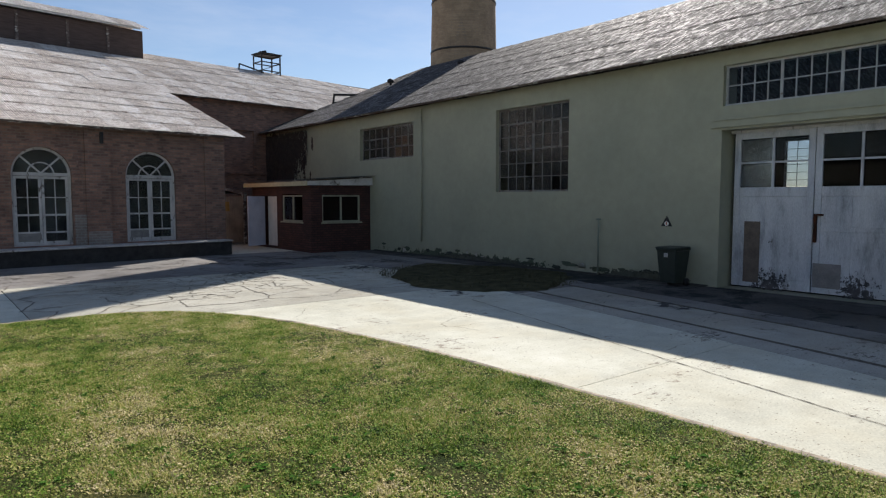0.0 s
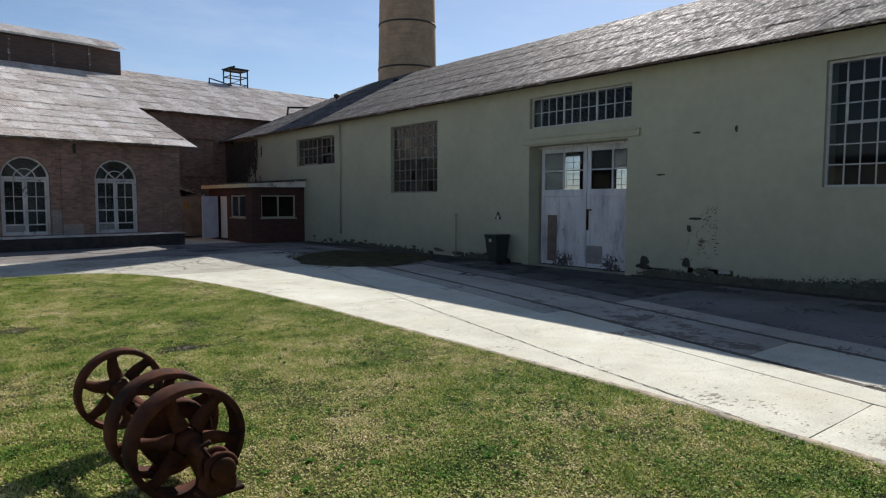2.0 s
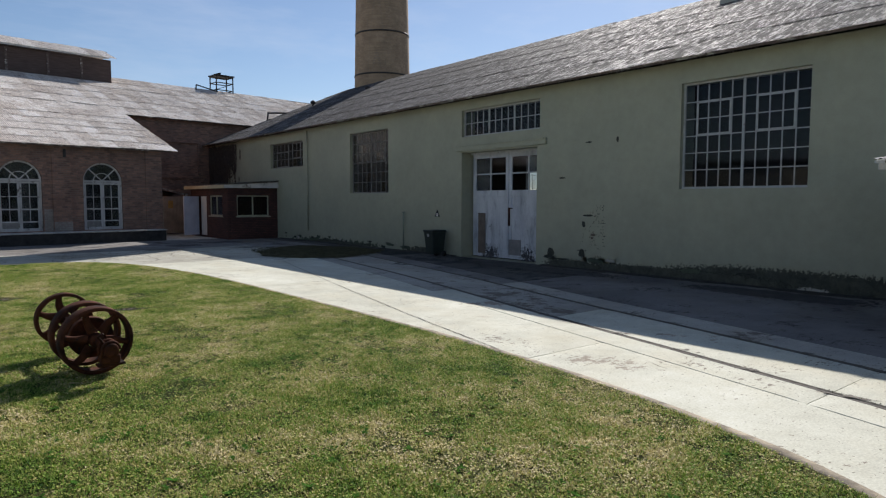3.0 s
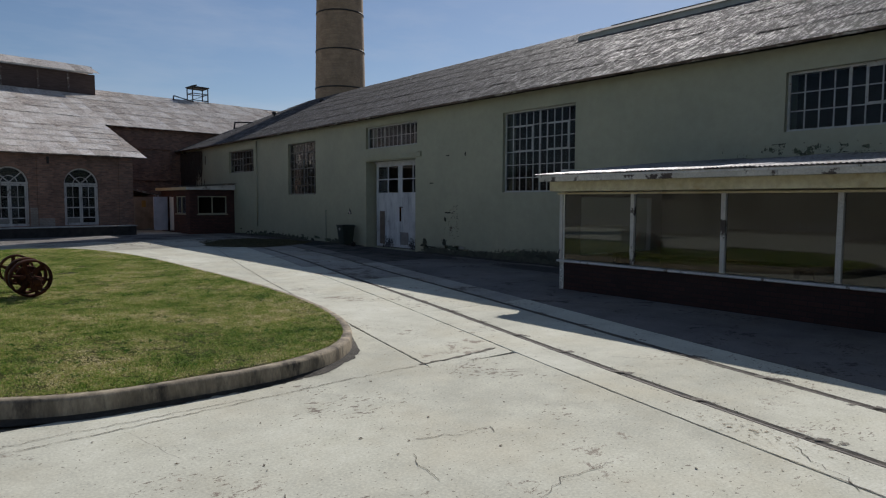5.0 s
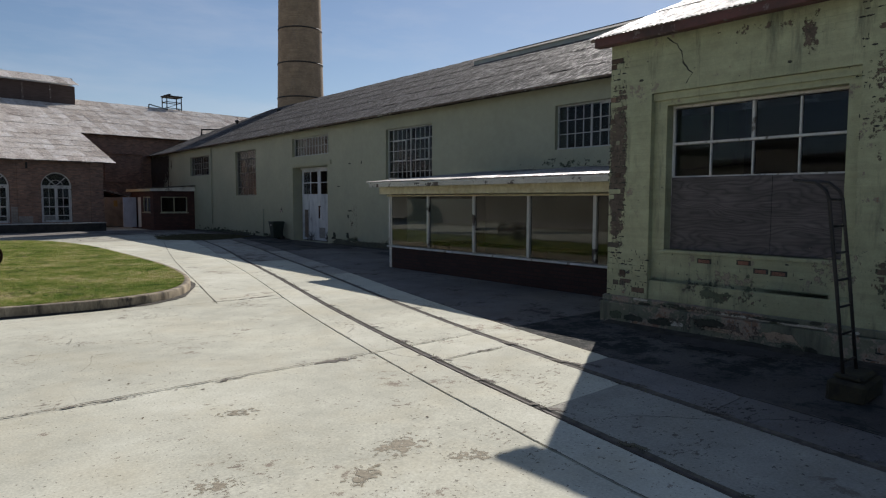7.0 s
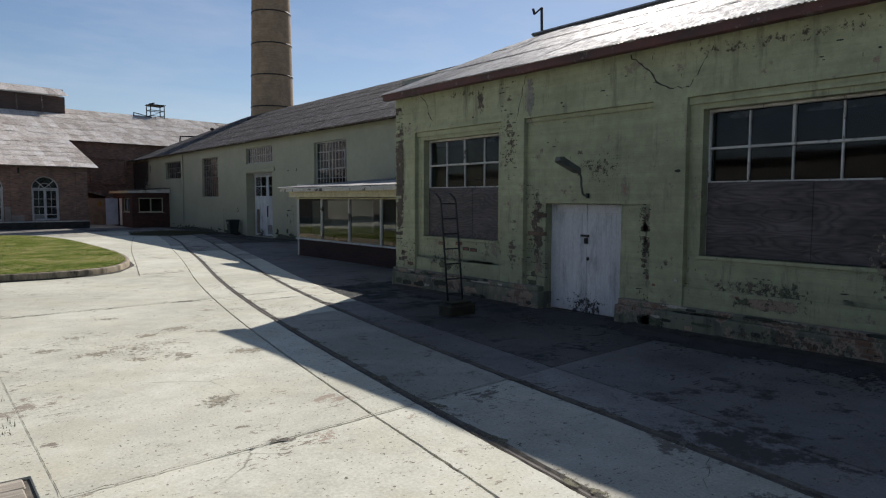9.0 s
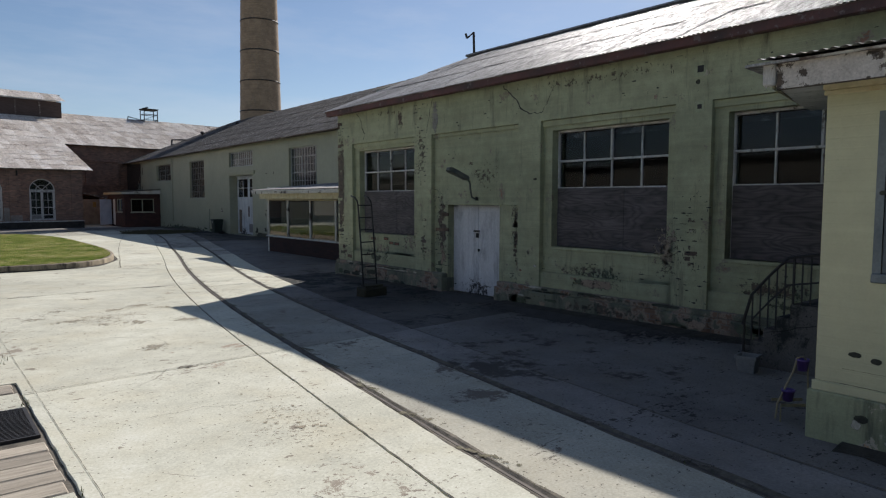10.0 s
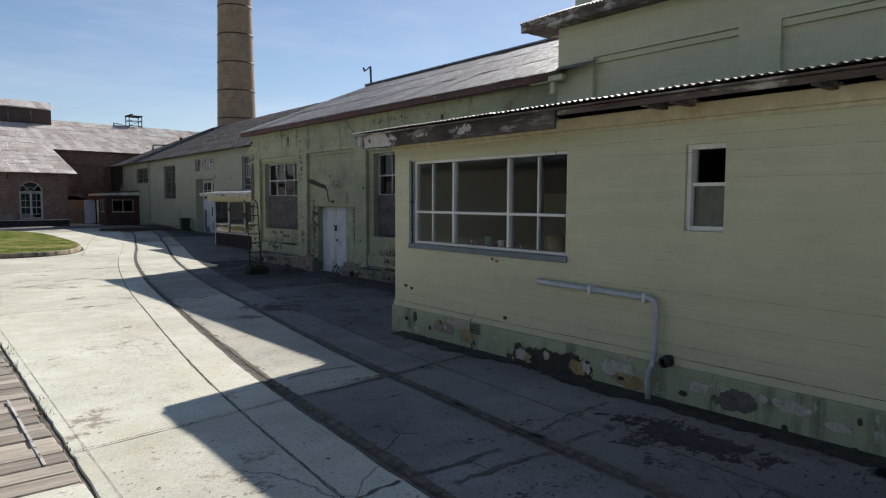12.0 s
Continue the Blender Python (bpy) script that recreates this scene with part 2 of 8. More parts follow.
HALL_GREEN = render_paint("hall_green_paint", (0.3, 0.3, 0.215), (0.36, 0.352, 0.25), (0.33, 0.33, 0.27), peel=0.74, course_relief=0.1, mould_at=0.70, grain=0.07, mottle=0.13, rough=0.5)
OLD_GREEN = render_paint("peeling_green_paint", (0.248, 0.259, 0.155), (0.366, 0.373, 0.23), (0.225, 0.2, 0.152), peel=0.6, course_relief=0.9, mould_at=0.55, grain=0.16, mottle=0.34, bands=0.22, chips=0.68)
HOUSE_GREEN = render_paint("pale_green_paint", (0.468, 0.457, 0.292), (0.535, 0.513, 0.326), (0.55, 0.52, 0.43), peel=0.77, course_relief=0.55, mould_at=0.72, grain=0.06, mottle=0.12, bands=0.14, rough=0.48)
PLINTH_GREEN = render_paint("stained_plinth_paint", (0.27, 0.30, 0.185), (0.34, 0.355, 0.215), (0.42, 0.38, 0.30), brick=(0.45, 0.25, 0.13), peel=0.57, course_relief=0.2, mould_at=0.52)
BRICK = brick_material("dark_brick", (0.3, 0.162, 0.113), (0.145, 0.085, 0.064), (0.2, 0.145, 0.112), joint=0.012, depth=0.7)
BRICK_GREY = brick_material("patched_brick", (0.24, 0.20, 0.17), (0.19, 0.155, 0.13), (0.26, 0.25, 0.23))
HUT_RED = brick_material("red_hut_brick", (0.1, 0.037, 0.027), (0.058, 0.023, 0.018), (0.034, 0.018, 0.014), joint=0.014, depth=0.9)
SHOP_PLINTH = render_paint("filthy_plinth", (0.10, 0.108, 0.075), (0.19, 0.19, 0.13), (0.28, 0.22, 0.175), brick=(0.22, 0.13, 0.085), peel=0.5, course_relief=0.3, mould_at=0.48)
BRICK_RED = brick_material("red_painted_brick", (0.04, 0.015, 0.012), (0.022, 0.01, 0.009), (0.017, 0.01, 0.009))
CHIMNEY = brick_material("chimney_brick", (0.33, 0.24, 0.15), (0.27, 0.19, 0.12), (0.26, 0.2, 0.14), depth=0.2)
WHITE = surface("old_white_paint", (0.60, 0.58, 0.52), (0.76, 0.74, 0.67), 2.5, 0.6, spots=(0.22, 0.2, 0.18), spot_scale=7, spot_at=0.66)
WHITE_WORN = surface("worn_white_paint", (0.42, 0.43, 0.43), (0.60, 0.61, 0.61), 1.8, 0.65, spots=(0.12, 0.1, 0.08), spot_scale=4.5, spot_at=0.6, stretch=(2, 2, 0.5))
CREAM = surface("cream_paint", (0.48, 0.42, 0.25), (0.60, 0.54, 0.36), 2.0, 0.6, fine=9, bumps=0.1, spots=(0.37, 0.25, 0.1), spot_scale=1.6, spot_at=0.56, spot_soft=0.2)
RUSTY_FRAME = surface("rusty_steel_frame", (0.13, 0.115, 0.10), (0.27, 0.25, 0.225), 5, 0.7, spots=(0.09, 0.05, 0.035), spot_scale=9, spot_at=0.55)
ARCH_PAINT = surface("chalky_grey_paint", (0.34, 0.325, 0.305), (0.58, 0.565, 0.535), 2.2, 0.75, spots=(0.12, 0.1, 0.085), spot_scale=6, spot_at=0.58, stretch=(1.5, 1.5, 0.6))
HUT_FRAME = surface("olive_cream_paint", (0.26, 0.25, 0.17), (0.38, 0.36, 0.26), 3, 0.7)
PEELED = surface("peeled_eave_board", (0.022, 0.016, 0.013), (0.11, 0.085, 0.068), 3.0, 0.9, bumps=0.6, spots=(0.34, 0.305, 0.27), spot_scale=4, spot_at=0.54, spot_soft=0.14, stretch=(1, 0.5, 2.2))
STEEL_FRAME = surface("pale_steel_frame", (0.33, 0.33, 0.315), (0.47, 0.47, 0.445), 5, 0.55, spots=(0.16, 0.1, 0.07), spot_scale=9, spot_at=0.62)
TIMBER_DARK = surface("rotten_timber", (0.06, 0.045, 0.04), (0.17, 0.13, 0.11), 4, 0.9, spots=(0.45, 0.43, 0.39), spot_scale=2.6, spot_at=0.53, spot_soft=0.09, stretch=(1, 0.7, 2.2))
FASCIA = surface("flaking_white_fascia", (0.40, 0.385, 0.35), (0.56, 0.54, 0.49), 2.5, 0.75, spots=(0.06, 0.045, 0.038), spot_scale=1.7, spot_at=0.56, spot_soft=0.03)
HUT_BOARD = surface("flaking_grey_white_board", (0.5, 0.465, 0.43), (0.74, 0.7, 0.66), 2.2, 0.75, spots=(0.17, 0.13, 0.11), spot_scale=2.5, spot_at=0.56, spot_soft=0.08)
RED_TRIM = surface("faded_red_gutter", (0.045, 0.03, 0.027), (0.13, 0.048, 0.043), 1.6, 0.75, spots=(0.15, 0.125, 0.115), spot_scale=4, spot_at=0.58)
PLY, _n, _l, _b = material("weathered_plywood")
_v = world_vec(_n, _l, (1, 0.32, 1.5))
_rings = _n.new("ShaderNodeMath")
_rings.operation = "MULTIPLY"
_rings.inputs[1].default_value = 22.0
_l.new(noise_at(_n, _l, _v, 1.5, 3, 0.45), _rings.inputs[0])
_band = _n.new("ShaderNodeMath")
_band.operation = "PINGPONG"
_band.inputs[1].default_value = 0.5
_l.new(_rings.outputs[0], _band.inputs[0])
_fibre = noise_at(_n, _l, world_vec(_n, _l, (1, 0.12, 3.2)), 14, 5, 0.65)
_c = ramp(_n, _l, _band.outputs[0], [(0.0, (0.058, 0.05, 0.05)), (0.22, (0.088, 0.076, 0.074)), (0.5, (0.105, 0.091, 0.088))])
_c = mix(_n, _l, 0.5, _c, ramp(_n, _l, _fibre, [(0.3, grey(0.2)), (0.7, grey(0.8))]), "OVERLAY")
_c = mix(_n, _l, 0.6, _c, ramp(_n, _l, noise_at(_n, _l, _v, 2.2, 8, 0.7), [(0.3, grey(0.2)), (0.7, grey(0.8))]), "OVERLAY")
_l.new(_c, _b.inputs["Base Color"])
_b.inputs["Roughness"].default_value = 0.9
bump(_n, _l, _b, _fibre, 0.4, 0.003)
IRON_HALL = roof_iron("lichened_roof_iron", (0.03, 0.025, 0.023), (0.18, 0.168, 0.16), (0.03, 0.024, 0.021), 0.51, 0.2, 0.6, 0.7, (0.49, 0.56), 10.0)
IRON_NEAR = roof_iron("galvanised_roof_iron", (0.14, 0.133, 0.128), (0.37, 0.36, 0.355), (0.12, 0.09, 0.075), 0.62, 0.3, 0.5, 0.9, (0.4, 0.6), 20.0)
IRON_OLD = roof_iron("faded_roof_iron", (0.38, 0.33, 0.285), (0.78, 0.72, 0.65), (0.22, 0.16, 0.12), 0.54, 0.0, 0.75, 0.3, (0.4, 0.6))
RUST = surface("rusted_cast_iron", (0.012, 0.008, 0.007), (0.12, 0.042, 0.02), 5, 0.85, fine=70, bumps=0.5, metal=0.1, spots=(0.03, 0.022, 0.02), spot_scale=14, spot_at=0.6)
RUST.node_tree.nodes["Principled BSDF"].inputs["Specular IOR Level"].default_value = 0.12
BLACK_STEEL = surface("black_steel", (0.015, 0.015, 0.015), (0.035, 0.03, 0.028), 8, 0.6, metal=0.3)
RAIL_STEEL = surface("rail_steel", (0.05, 0.042, 0.036), (0.11, 0.092, 0.08), 9, 0.8, metal=0.2)
GREY_PIPE = surface("grey_plastic_pipe", (0.40, 0.41, 0.42), (0.48, 0.49, 0.50), 4, 0.45, bumps=0.1)
BIN_GREEN = surface("dark_green_plastic", (0.012, 0.02, 0.015), (0.025, 0.035, 0.028), 5, 0.5, bumps=0.1)
CONCRETE = concrete("sun_bleached_concrete", (0.445, 0.44, 0.362), (0.58, 0.575, 0.48), (0.27, 0.225, 0.18), 0.665)
# grime, stain, track and mid tones: real dirt plus painted-in shade
GRIME_AND_SHADE = concrete("grimy_concrete", (0.06, 0.056, 0.054), (0.128, 0.121, 0.114), (0.024, 0.027, 0.026), 0.5, 0.07)
STAIN_AND_SHADE = concrete("stained_concrete", (0.15, 0.142, 0.137), (0.27, 0.257, 0.245), (0.06, 0.055, 0.05), 0.58, 0.06)
DULL_STAIN_SHADE = concrete("dull_stained_concrete", (0.115, 0.108, 0.104), (0.205, 0.196, 0.186), (0.05, 0.045, 0.04), 0.58, 0.06)
HALF_SHADE_TRACK = concrete("worn_track_slab", (0.245, 0.236, 0.205), (0.35, 0.34, 0.293), (0.15, 0.13, 0.11), 0.6, 0.03)
PALE_APRON = concrete("cracked_apron", (0.355, 0.343, 0.288), (0.495, 0.482, 0.405), (0.15, 0.13, 0.11), 0.6, 0.03)
SHADE_TRACK = concrete("dirty_track_slab", (0.14, 0.133, 0.126), (0.245, 0.233, 0.218), (0.06, 0.054, 0.049), 0.57, 0.05)
HALF_SHADE = concrete("dulled_concrete", (0.28, 0.268, 0.237), (0.41, 0.393, 0.342), (0.14, 0.12, 0.1), 0.6, 0.04)
KERB = surface("kerb_concrete", (0.10, 0.08, 0.053), (0.40, 0.335, 0.235), 4.5, 0.92, fine=38, bumps=0.7, dist=0.008, stretch=(1.2, 1.2, 0.35), spots=(0.05, 0.042, 0.033), spot_scale=3.4, spot_at=0.53, spot_soft=0.14)
DOOR_PAINT = surface("grimy_door_paint", (0.42, 0.43, 0.45), (0.63, 0.63, 0.63), 1.5, 0.6, spots=(0.13, 0.12, 0.125), spot_scale=2.6, spot_at=0.52, spot_soft=0.3, stretch=(1.5, 1.5, 0.45))
DIRT = surface("joint_dirt", (0.05, 0.044, 0.034), (0.17, 0.148, 0.113), 9, 0.95, fine=60, bumps=0.6, dist=0.01)
EARTH = surface("bare_earth", (0.16, 0.14, 0.11), (0.25, 0.22, 0.18), 0.5, 0.95, fine=20, bumps=0.5, dist=0.01)
MOSS = surface("dark_moss", (0.03, 0.029, 0.017), (0.11, 0.1, 0.055), 3, 0.95, fine=40, bumps=0.8, dist=0.02)
MOSS.node_tree.nodes["Principled BSDF"].inputs["Specular IOR Level"].default_value = 0.03
# turf kept dark and flecked to paint the shade between blades
TURF = surface("mown_turf", (0.028, 0.042, 0.011), (0.11, 0.105, 0.036), 1.6, 0.95, fine=60, bumps=1.0, dist=0.03, spots=(0.022, 0.032, 0.009), spot_scale=26, spot_at=0.52, spot_soft=0.08)
TURF.node_tree.nodes["Principled BSDF"].inputs["Specular IOR Level"].default_value = 0.05
SLEEPER = surface("grey_sleeper", (0.19, 0.16, 0.125), (0.42, 0.375, 0.3), 1.6, 0.9, fine=14, bumps=0.8, stretch=(0.6, 9, 1), vary=0.16, spots=(0.1, 0.085, 0.065), spot_scale=4, spot_at=0.6)
# near-black colour puts the darkness of unlit rooms into their surfaces
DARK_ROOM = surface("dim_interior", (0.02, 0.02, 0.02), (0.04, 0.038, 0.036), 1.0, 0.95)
FAR_WALL = surface("cream_far_wall", (0.13, 0.125, 0.105), (0.25, 0.235, 0.195), 0.4, 0.9)
GLASS = glass_material("window_glass", (0.5, 0.55, 0.6), ior=1.22)
GLASS_DIRTY = glass_material("dusty_glass", (0.5, 0.5, 0.46), 0.06, 1.3)
GLASS_ARCH = glass_material("old_crown_glass", (0.3, 0.32, 0.31), 0.03, 1.55)
# milky patches in these panes paint in pale reflections
_n, _l = GLASS_ARCH.node_tree.nodes, GLASS_ARCH.node_tree.links
_l.new(ramp(_n, _l, noise_at(_n, _l, world_vec(_n, _l), 1.1, 6, 0.6), [(0.42, grey(1.0)), (0.75, grey(0.76))]), _n["Principled BSDF"].inputs["Transmission Weight"])
GLASS_SMOKED = glass_material("sooty_glass", (0.3, 0.32, 0.36), 0.03, 1.3)
GLASS_DUSTY = glass_material("dust_filmed_glass", (0.24, 0.225, 0.2), 0.1, 1.25)
GLASS_DUSTY.node_tree.nodes["Principled BSDF"].inputs["Transmission Weight"].default_value = 0.86
GLASS_FROST = glass_material("hammered_glass", (0.6, 0.64, 0.66), 0.08, 1.4)
_n, _l = GLASS_FROST.node_tree.nodes, GLASS_FROST.node_tree.links
_vo = _n.new("ShaderNodeTexVoronoi")
_vo.inputs["Scale"].default_value = 38
_l.new(world_vec(_n, _l), _vo.inputs["Vector"])
bump(_n, _l, _n["Principled BSDF"], _vo.outputs["Distance"], 1.0, 0.02)
GLASS_SHOP = glass_material("shop_front_glass", (0.3, 0.31, 0.28), 0.01, 1.5)
# a film of dust over the shop front
_n, _l = GLASS_SHOP.node_tree.nodes, GLASS_SHOP.node_tree.links
_l.new(ramp(_n, _l, noise_at(_n, _l, world_vec(_n, _l, (1, 1, 0.5)), 1.6, 7, 0.65), [(0.4, grey(1.0)), (0.75, grey(0.955))]), _n["Principled BSDF"].inputs["Transmission Weight"])
GLASS_CLEAR = glass_material("kitchen_glass", (0.72, 0.75, 0.75), 0.01, 1.26)


# ---- builders ----
def part(name, bm, mat, parent=None, label="", m=None, smooth=False):
    """Links a bmesh as one mesh object under a thing or under a part."""
    me = bpy.data.meshes.new(name)
    bmesh.ops.recalc_face_normals(bm, faces=bm.faces)
    bm.to_mesh(me)
    bm.free()
    me.materials.append(mat)
    if smooth:
        me.polygons.foreach_set("use_smooth", [True] * len(me.polygons))
    ob = new(name, me)
    ob.parent = parent
    if m is not None:
        ob.matrix_basis = m
    return tagged(ob, label)


def twin(ob, m, parent=None):
    """Another object on the same mesh."""
    c = new(ob.name.split(".")[0], ob.data)
    c.parent = parent if parent is not None else ob.parent
    c.matrix_basis = m
    return c


def thing(name, m, label, category, group="", kind=""):
    ob = new(name)
    ob.matrix_basis = m
    ob.empty_display_size = 0.2
    return tagged(ob, label, category, group, kind)


def box(bm, lo, hi, bev=0.0):
    x0, y0, z0 = lo
    x1, y1, z1 = hi
    vs = [bm.verts.new(p) for p in ((x0, y0, z0), (x1, y0, z0), (x1, y1, z0), (x0, y1, z0), (x0, y0, z1), (x1, y0, z1), (x1, y1, z1), (x0, y1, z1))]
    fs = [bm.faces.new([vs[i] for i in q]) for q in ((0, 3, 2, 1), (4, 5, 6, 7), (0, 1, 5, 4), (1, 2, 6, 5), (2, 3, 7, 6), (3, 0, 4, 7))]
    if bev:
        bmesh.ops.bevel(bm, geom=list({e for f in fs for e in f.edges}), offset=bev, segments=1, affect="EDGES", profile=0.7)


def boxed(*boxes, bev=0.0):
    bm = bmesh.new()
    for lo, hi in boxes:
        box(bm, lo, hi, bev)
    return bm


def bar(bm, p, q, w, d=None, seg=4):
    """A straight bar from p to q; w and d across (seg 4: square), or round with more sides."""
    p, q = Vector(p), Vector(q)
    way = (q - p).normalized()
    side = way.cross(Vector((0, 0, 1)))
    side = side.normalized() if side.length > 1e-3 else Vector((1, 0, 0))
    up = side.cross(way)
    d = w if d is None else d
    k = 0.7071 if seg == 4 else 0.5
    rings = []
    for c in (p, q):
        rings.append([bm.verts.new(c + side * (math.cos(a) * w * k) + up * (math.sin(a) * d * k)) for a in ((i + 0.5) * math.tau / seg for i in range(seg))])
    for i in range(seg):
        bm.faces.new((rings[0][i], rings[0][(i + 1) % seg], rings[1][(i + 1) % seg], rings[1][i]))
    bm.faces.new(rings[0][::-1]), bm.faces.new(rings[1])


def tube(bm, pts, r, seg=10, closed=False):
    """A round tube along a line of points."""
    pts = [Vector(p) for p in pts]
    rings = []
    for i, p in enumerate(pts):
        a, b = pts[max(i - 1, 0)], pts[min(i + 1, len(pts) - 1)]
        if closed:
            a, b = pts[i - 1], pts[(i + 1) % len(pts)]
        way = (b - a).normalized()
        side = way.cross(Vector((0.13, 0.21, 0.97))).normalized()
        up = side.cross(way)
        rings.append([bm.verts.new(p + (side * math.cos(t) + up * math.sin(t)) * r) for t in (k * math.tau / seg for k in range(seg))])
    for i in range(len(rings) - (0 if closed else 1)):
        a, b = rings[i], rings[(i + 1) % len(rings)]
        for k in range(seg):
            bm.faces.new((a[k], a[(k + 1) % seg], b[(k + 1) % seg], b[k]))
    if not closed:
        bm.faces.new(rings[0][::-1]), bm.faces.new(rings[-1])


def lathe(bm, prof, seg=24, axis="z"):
    """Turns a profile of (radius, height) about an axis."""
    rings = []
    for r, h in prof:
        ring = []
        for k in range(seg):
            a = k * math.tau / seg
            c, s = r * math.cos(a), r * math.sin(a)
            ring.append(bm.verts.new((c, s, h) if axis == "z" else (c, h, s)))
        rings.append(ring)
    for a, b in zip(rings, rings[1:]):
        for k in range(seg):
            bm.faces.new((a[k], a[(k + 1) % seg], b[(k + 1) % seg], b[k]))


def wall_mesh(length, z0, z1, thick, holes, bm=None, x0=0.0, y0=0.0):
    """A wall along x from x0, its outer face at y0, with holes (xa, xb, za, zb) right through it."""
    bm = bm or bmesh.new()
    xs = sorted({x0, x0 + length, *(round(v, 4) for h in holes for v in h[:2])})
    zs = sorted({z0, z1, *(round(v, 4) for h in holes for v in h[2:])})
    xs, zs = [v for v in xs if x0 - 1e-6 <= v <= x0 + length + 1e-6], [v for v in zs if z0 - 1e-6 <= v <= z1 + 1e-6]
    made = {}

    def vert(i, j, k):
        if (i, j, k) not in made:
            made[i, j, k] = bm.verts.new((xs[i], y0 + thick * k, zs[j]))
        return made[i, j, k]

    def solid(i, j):
        if not (0 <= i < len(xs) - 1 and 0 <= j < len(zs) - 1):
            return False
        cx, cz = (xs[i] + xs[i + 1]) / 2, (zs[j] + zs[j + 1]) / 2
        return not any(a < cx < b and c < cz < d for a, b, c, d in holes)

    for i in range(len(xs) - 1):
        for j in range(len(zs) - 1):
            if not solid(i, j):
                continue
            for k in (0, 1):
                bm.faces.new([vert(i, j, k), vert(i + 1, j, k), vert(i + 1, j + 1, k), vert(i, j + 1, k)])
            for near, a, b in ((solid(i - 1, j), (i, j), (i, j + 1)), (solid(i + 1, j), (i + 1, j), (i + 1, j + 1)), (solid(i, j - 1), (i, j), (i + 1, j)), (solid(i, j + 1), (i, j + 1), (i + 1, j + 1))):
                if not near:
                    bm.faces.new([vert(*a, 0), vert(*b, 0), vert(*b, 1), vert(*a, 1)])
    return bm


def corrugated(width, length, pitch=0.0762, amp=0.0085, per=6):
    """One sheet of corrugated iron, x across the waves, y up the slope, rooted at its lower corner."""
    bm = bmesh.new()
    n = max(2, round(width / pitch * per))
    lower, upper = [], []
    for i in range(n + 1):
        x = width * i / n
        z = amp * math.sin(x / pitch * math.tau)
        lower.append(bm.verts.new((x, 0, z)))
        upper.append(bm.verts.new((x, length, z)))
    for i in range(n):
        bm.faces.new((lower[i], lower[i + 1], upper[i + 1], upper[i]))
    return bm


def roof_sheets(parent, m, width, slope_len, rows, mat, sheet_w=0.762, rough=1.0, seed=1, name="sheet", lap=0.0):
    """Overlapping sheets on a slope: m puts x along the eave, y up the slope, z off the roof."""
    rnd = random.Random(seed)
    cols = math.ceil(width / sheet_w)
    step = slope_len / rows
    first = None
    for r in range(rows):
        for c in range(cols):
            lift = 0.012 * r + 0.004 * (c % 2)
            here = m @ pose(c * sheet_w, r * step - (0.06 if r else 0) + rnd.uniform(-0.025, 0.025) * rough, 0.012 + lift + lap * rnd.uniform(0.6, 1.3) + rnd.uniform(0, 0.008) * rough, rnd.uniform(-0.35, 0.35) * rough - math.degrees(lap / step), rnd.uniform(-0.4, 0.4) * rough, rnd.uniform(-0.2, 0.2) * rough)
            if first is None:
                first = part(name, corrugated(sheet_w + 0.05, step + 0.14), mat, parent, "", here, True)
            else:
                twin(first, here, parent)


PANES = {}


def pane(parent, w, h, m, mat=None):
    """A sheet of glass 4 mm thick, w wide and h high in the parent's plane."""
    mat = mat or GLASS
    key = (round(w, 3), round(h, 3), mat.name)
    if key not in PANES:
        PANES[key] = part("pane", boxed(((0, 0, 0), (w, 0.004, h))), mat, parent, "", m)
        PANES[key].visible_shadow = False
        return PANES[key]
    c = twin(PANES[key], m, parent)
    c.visible_shadow = False
    return c


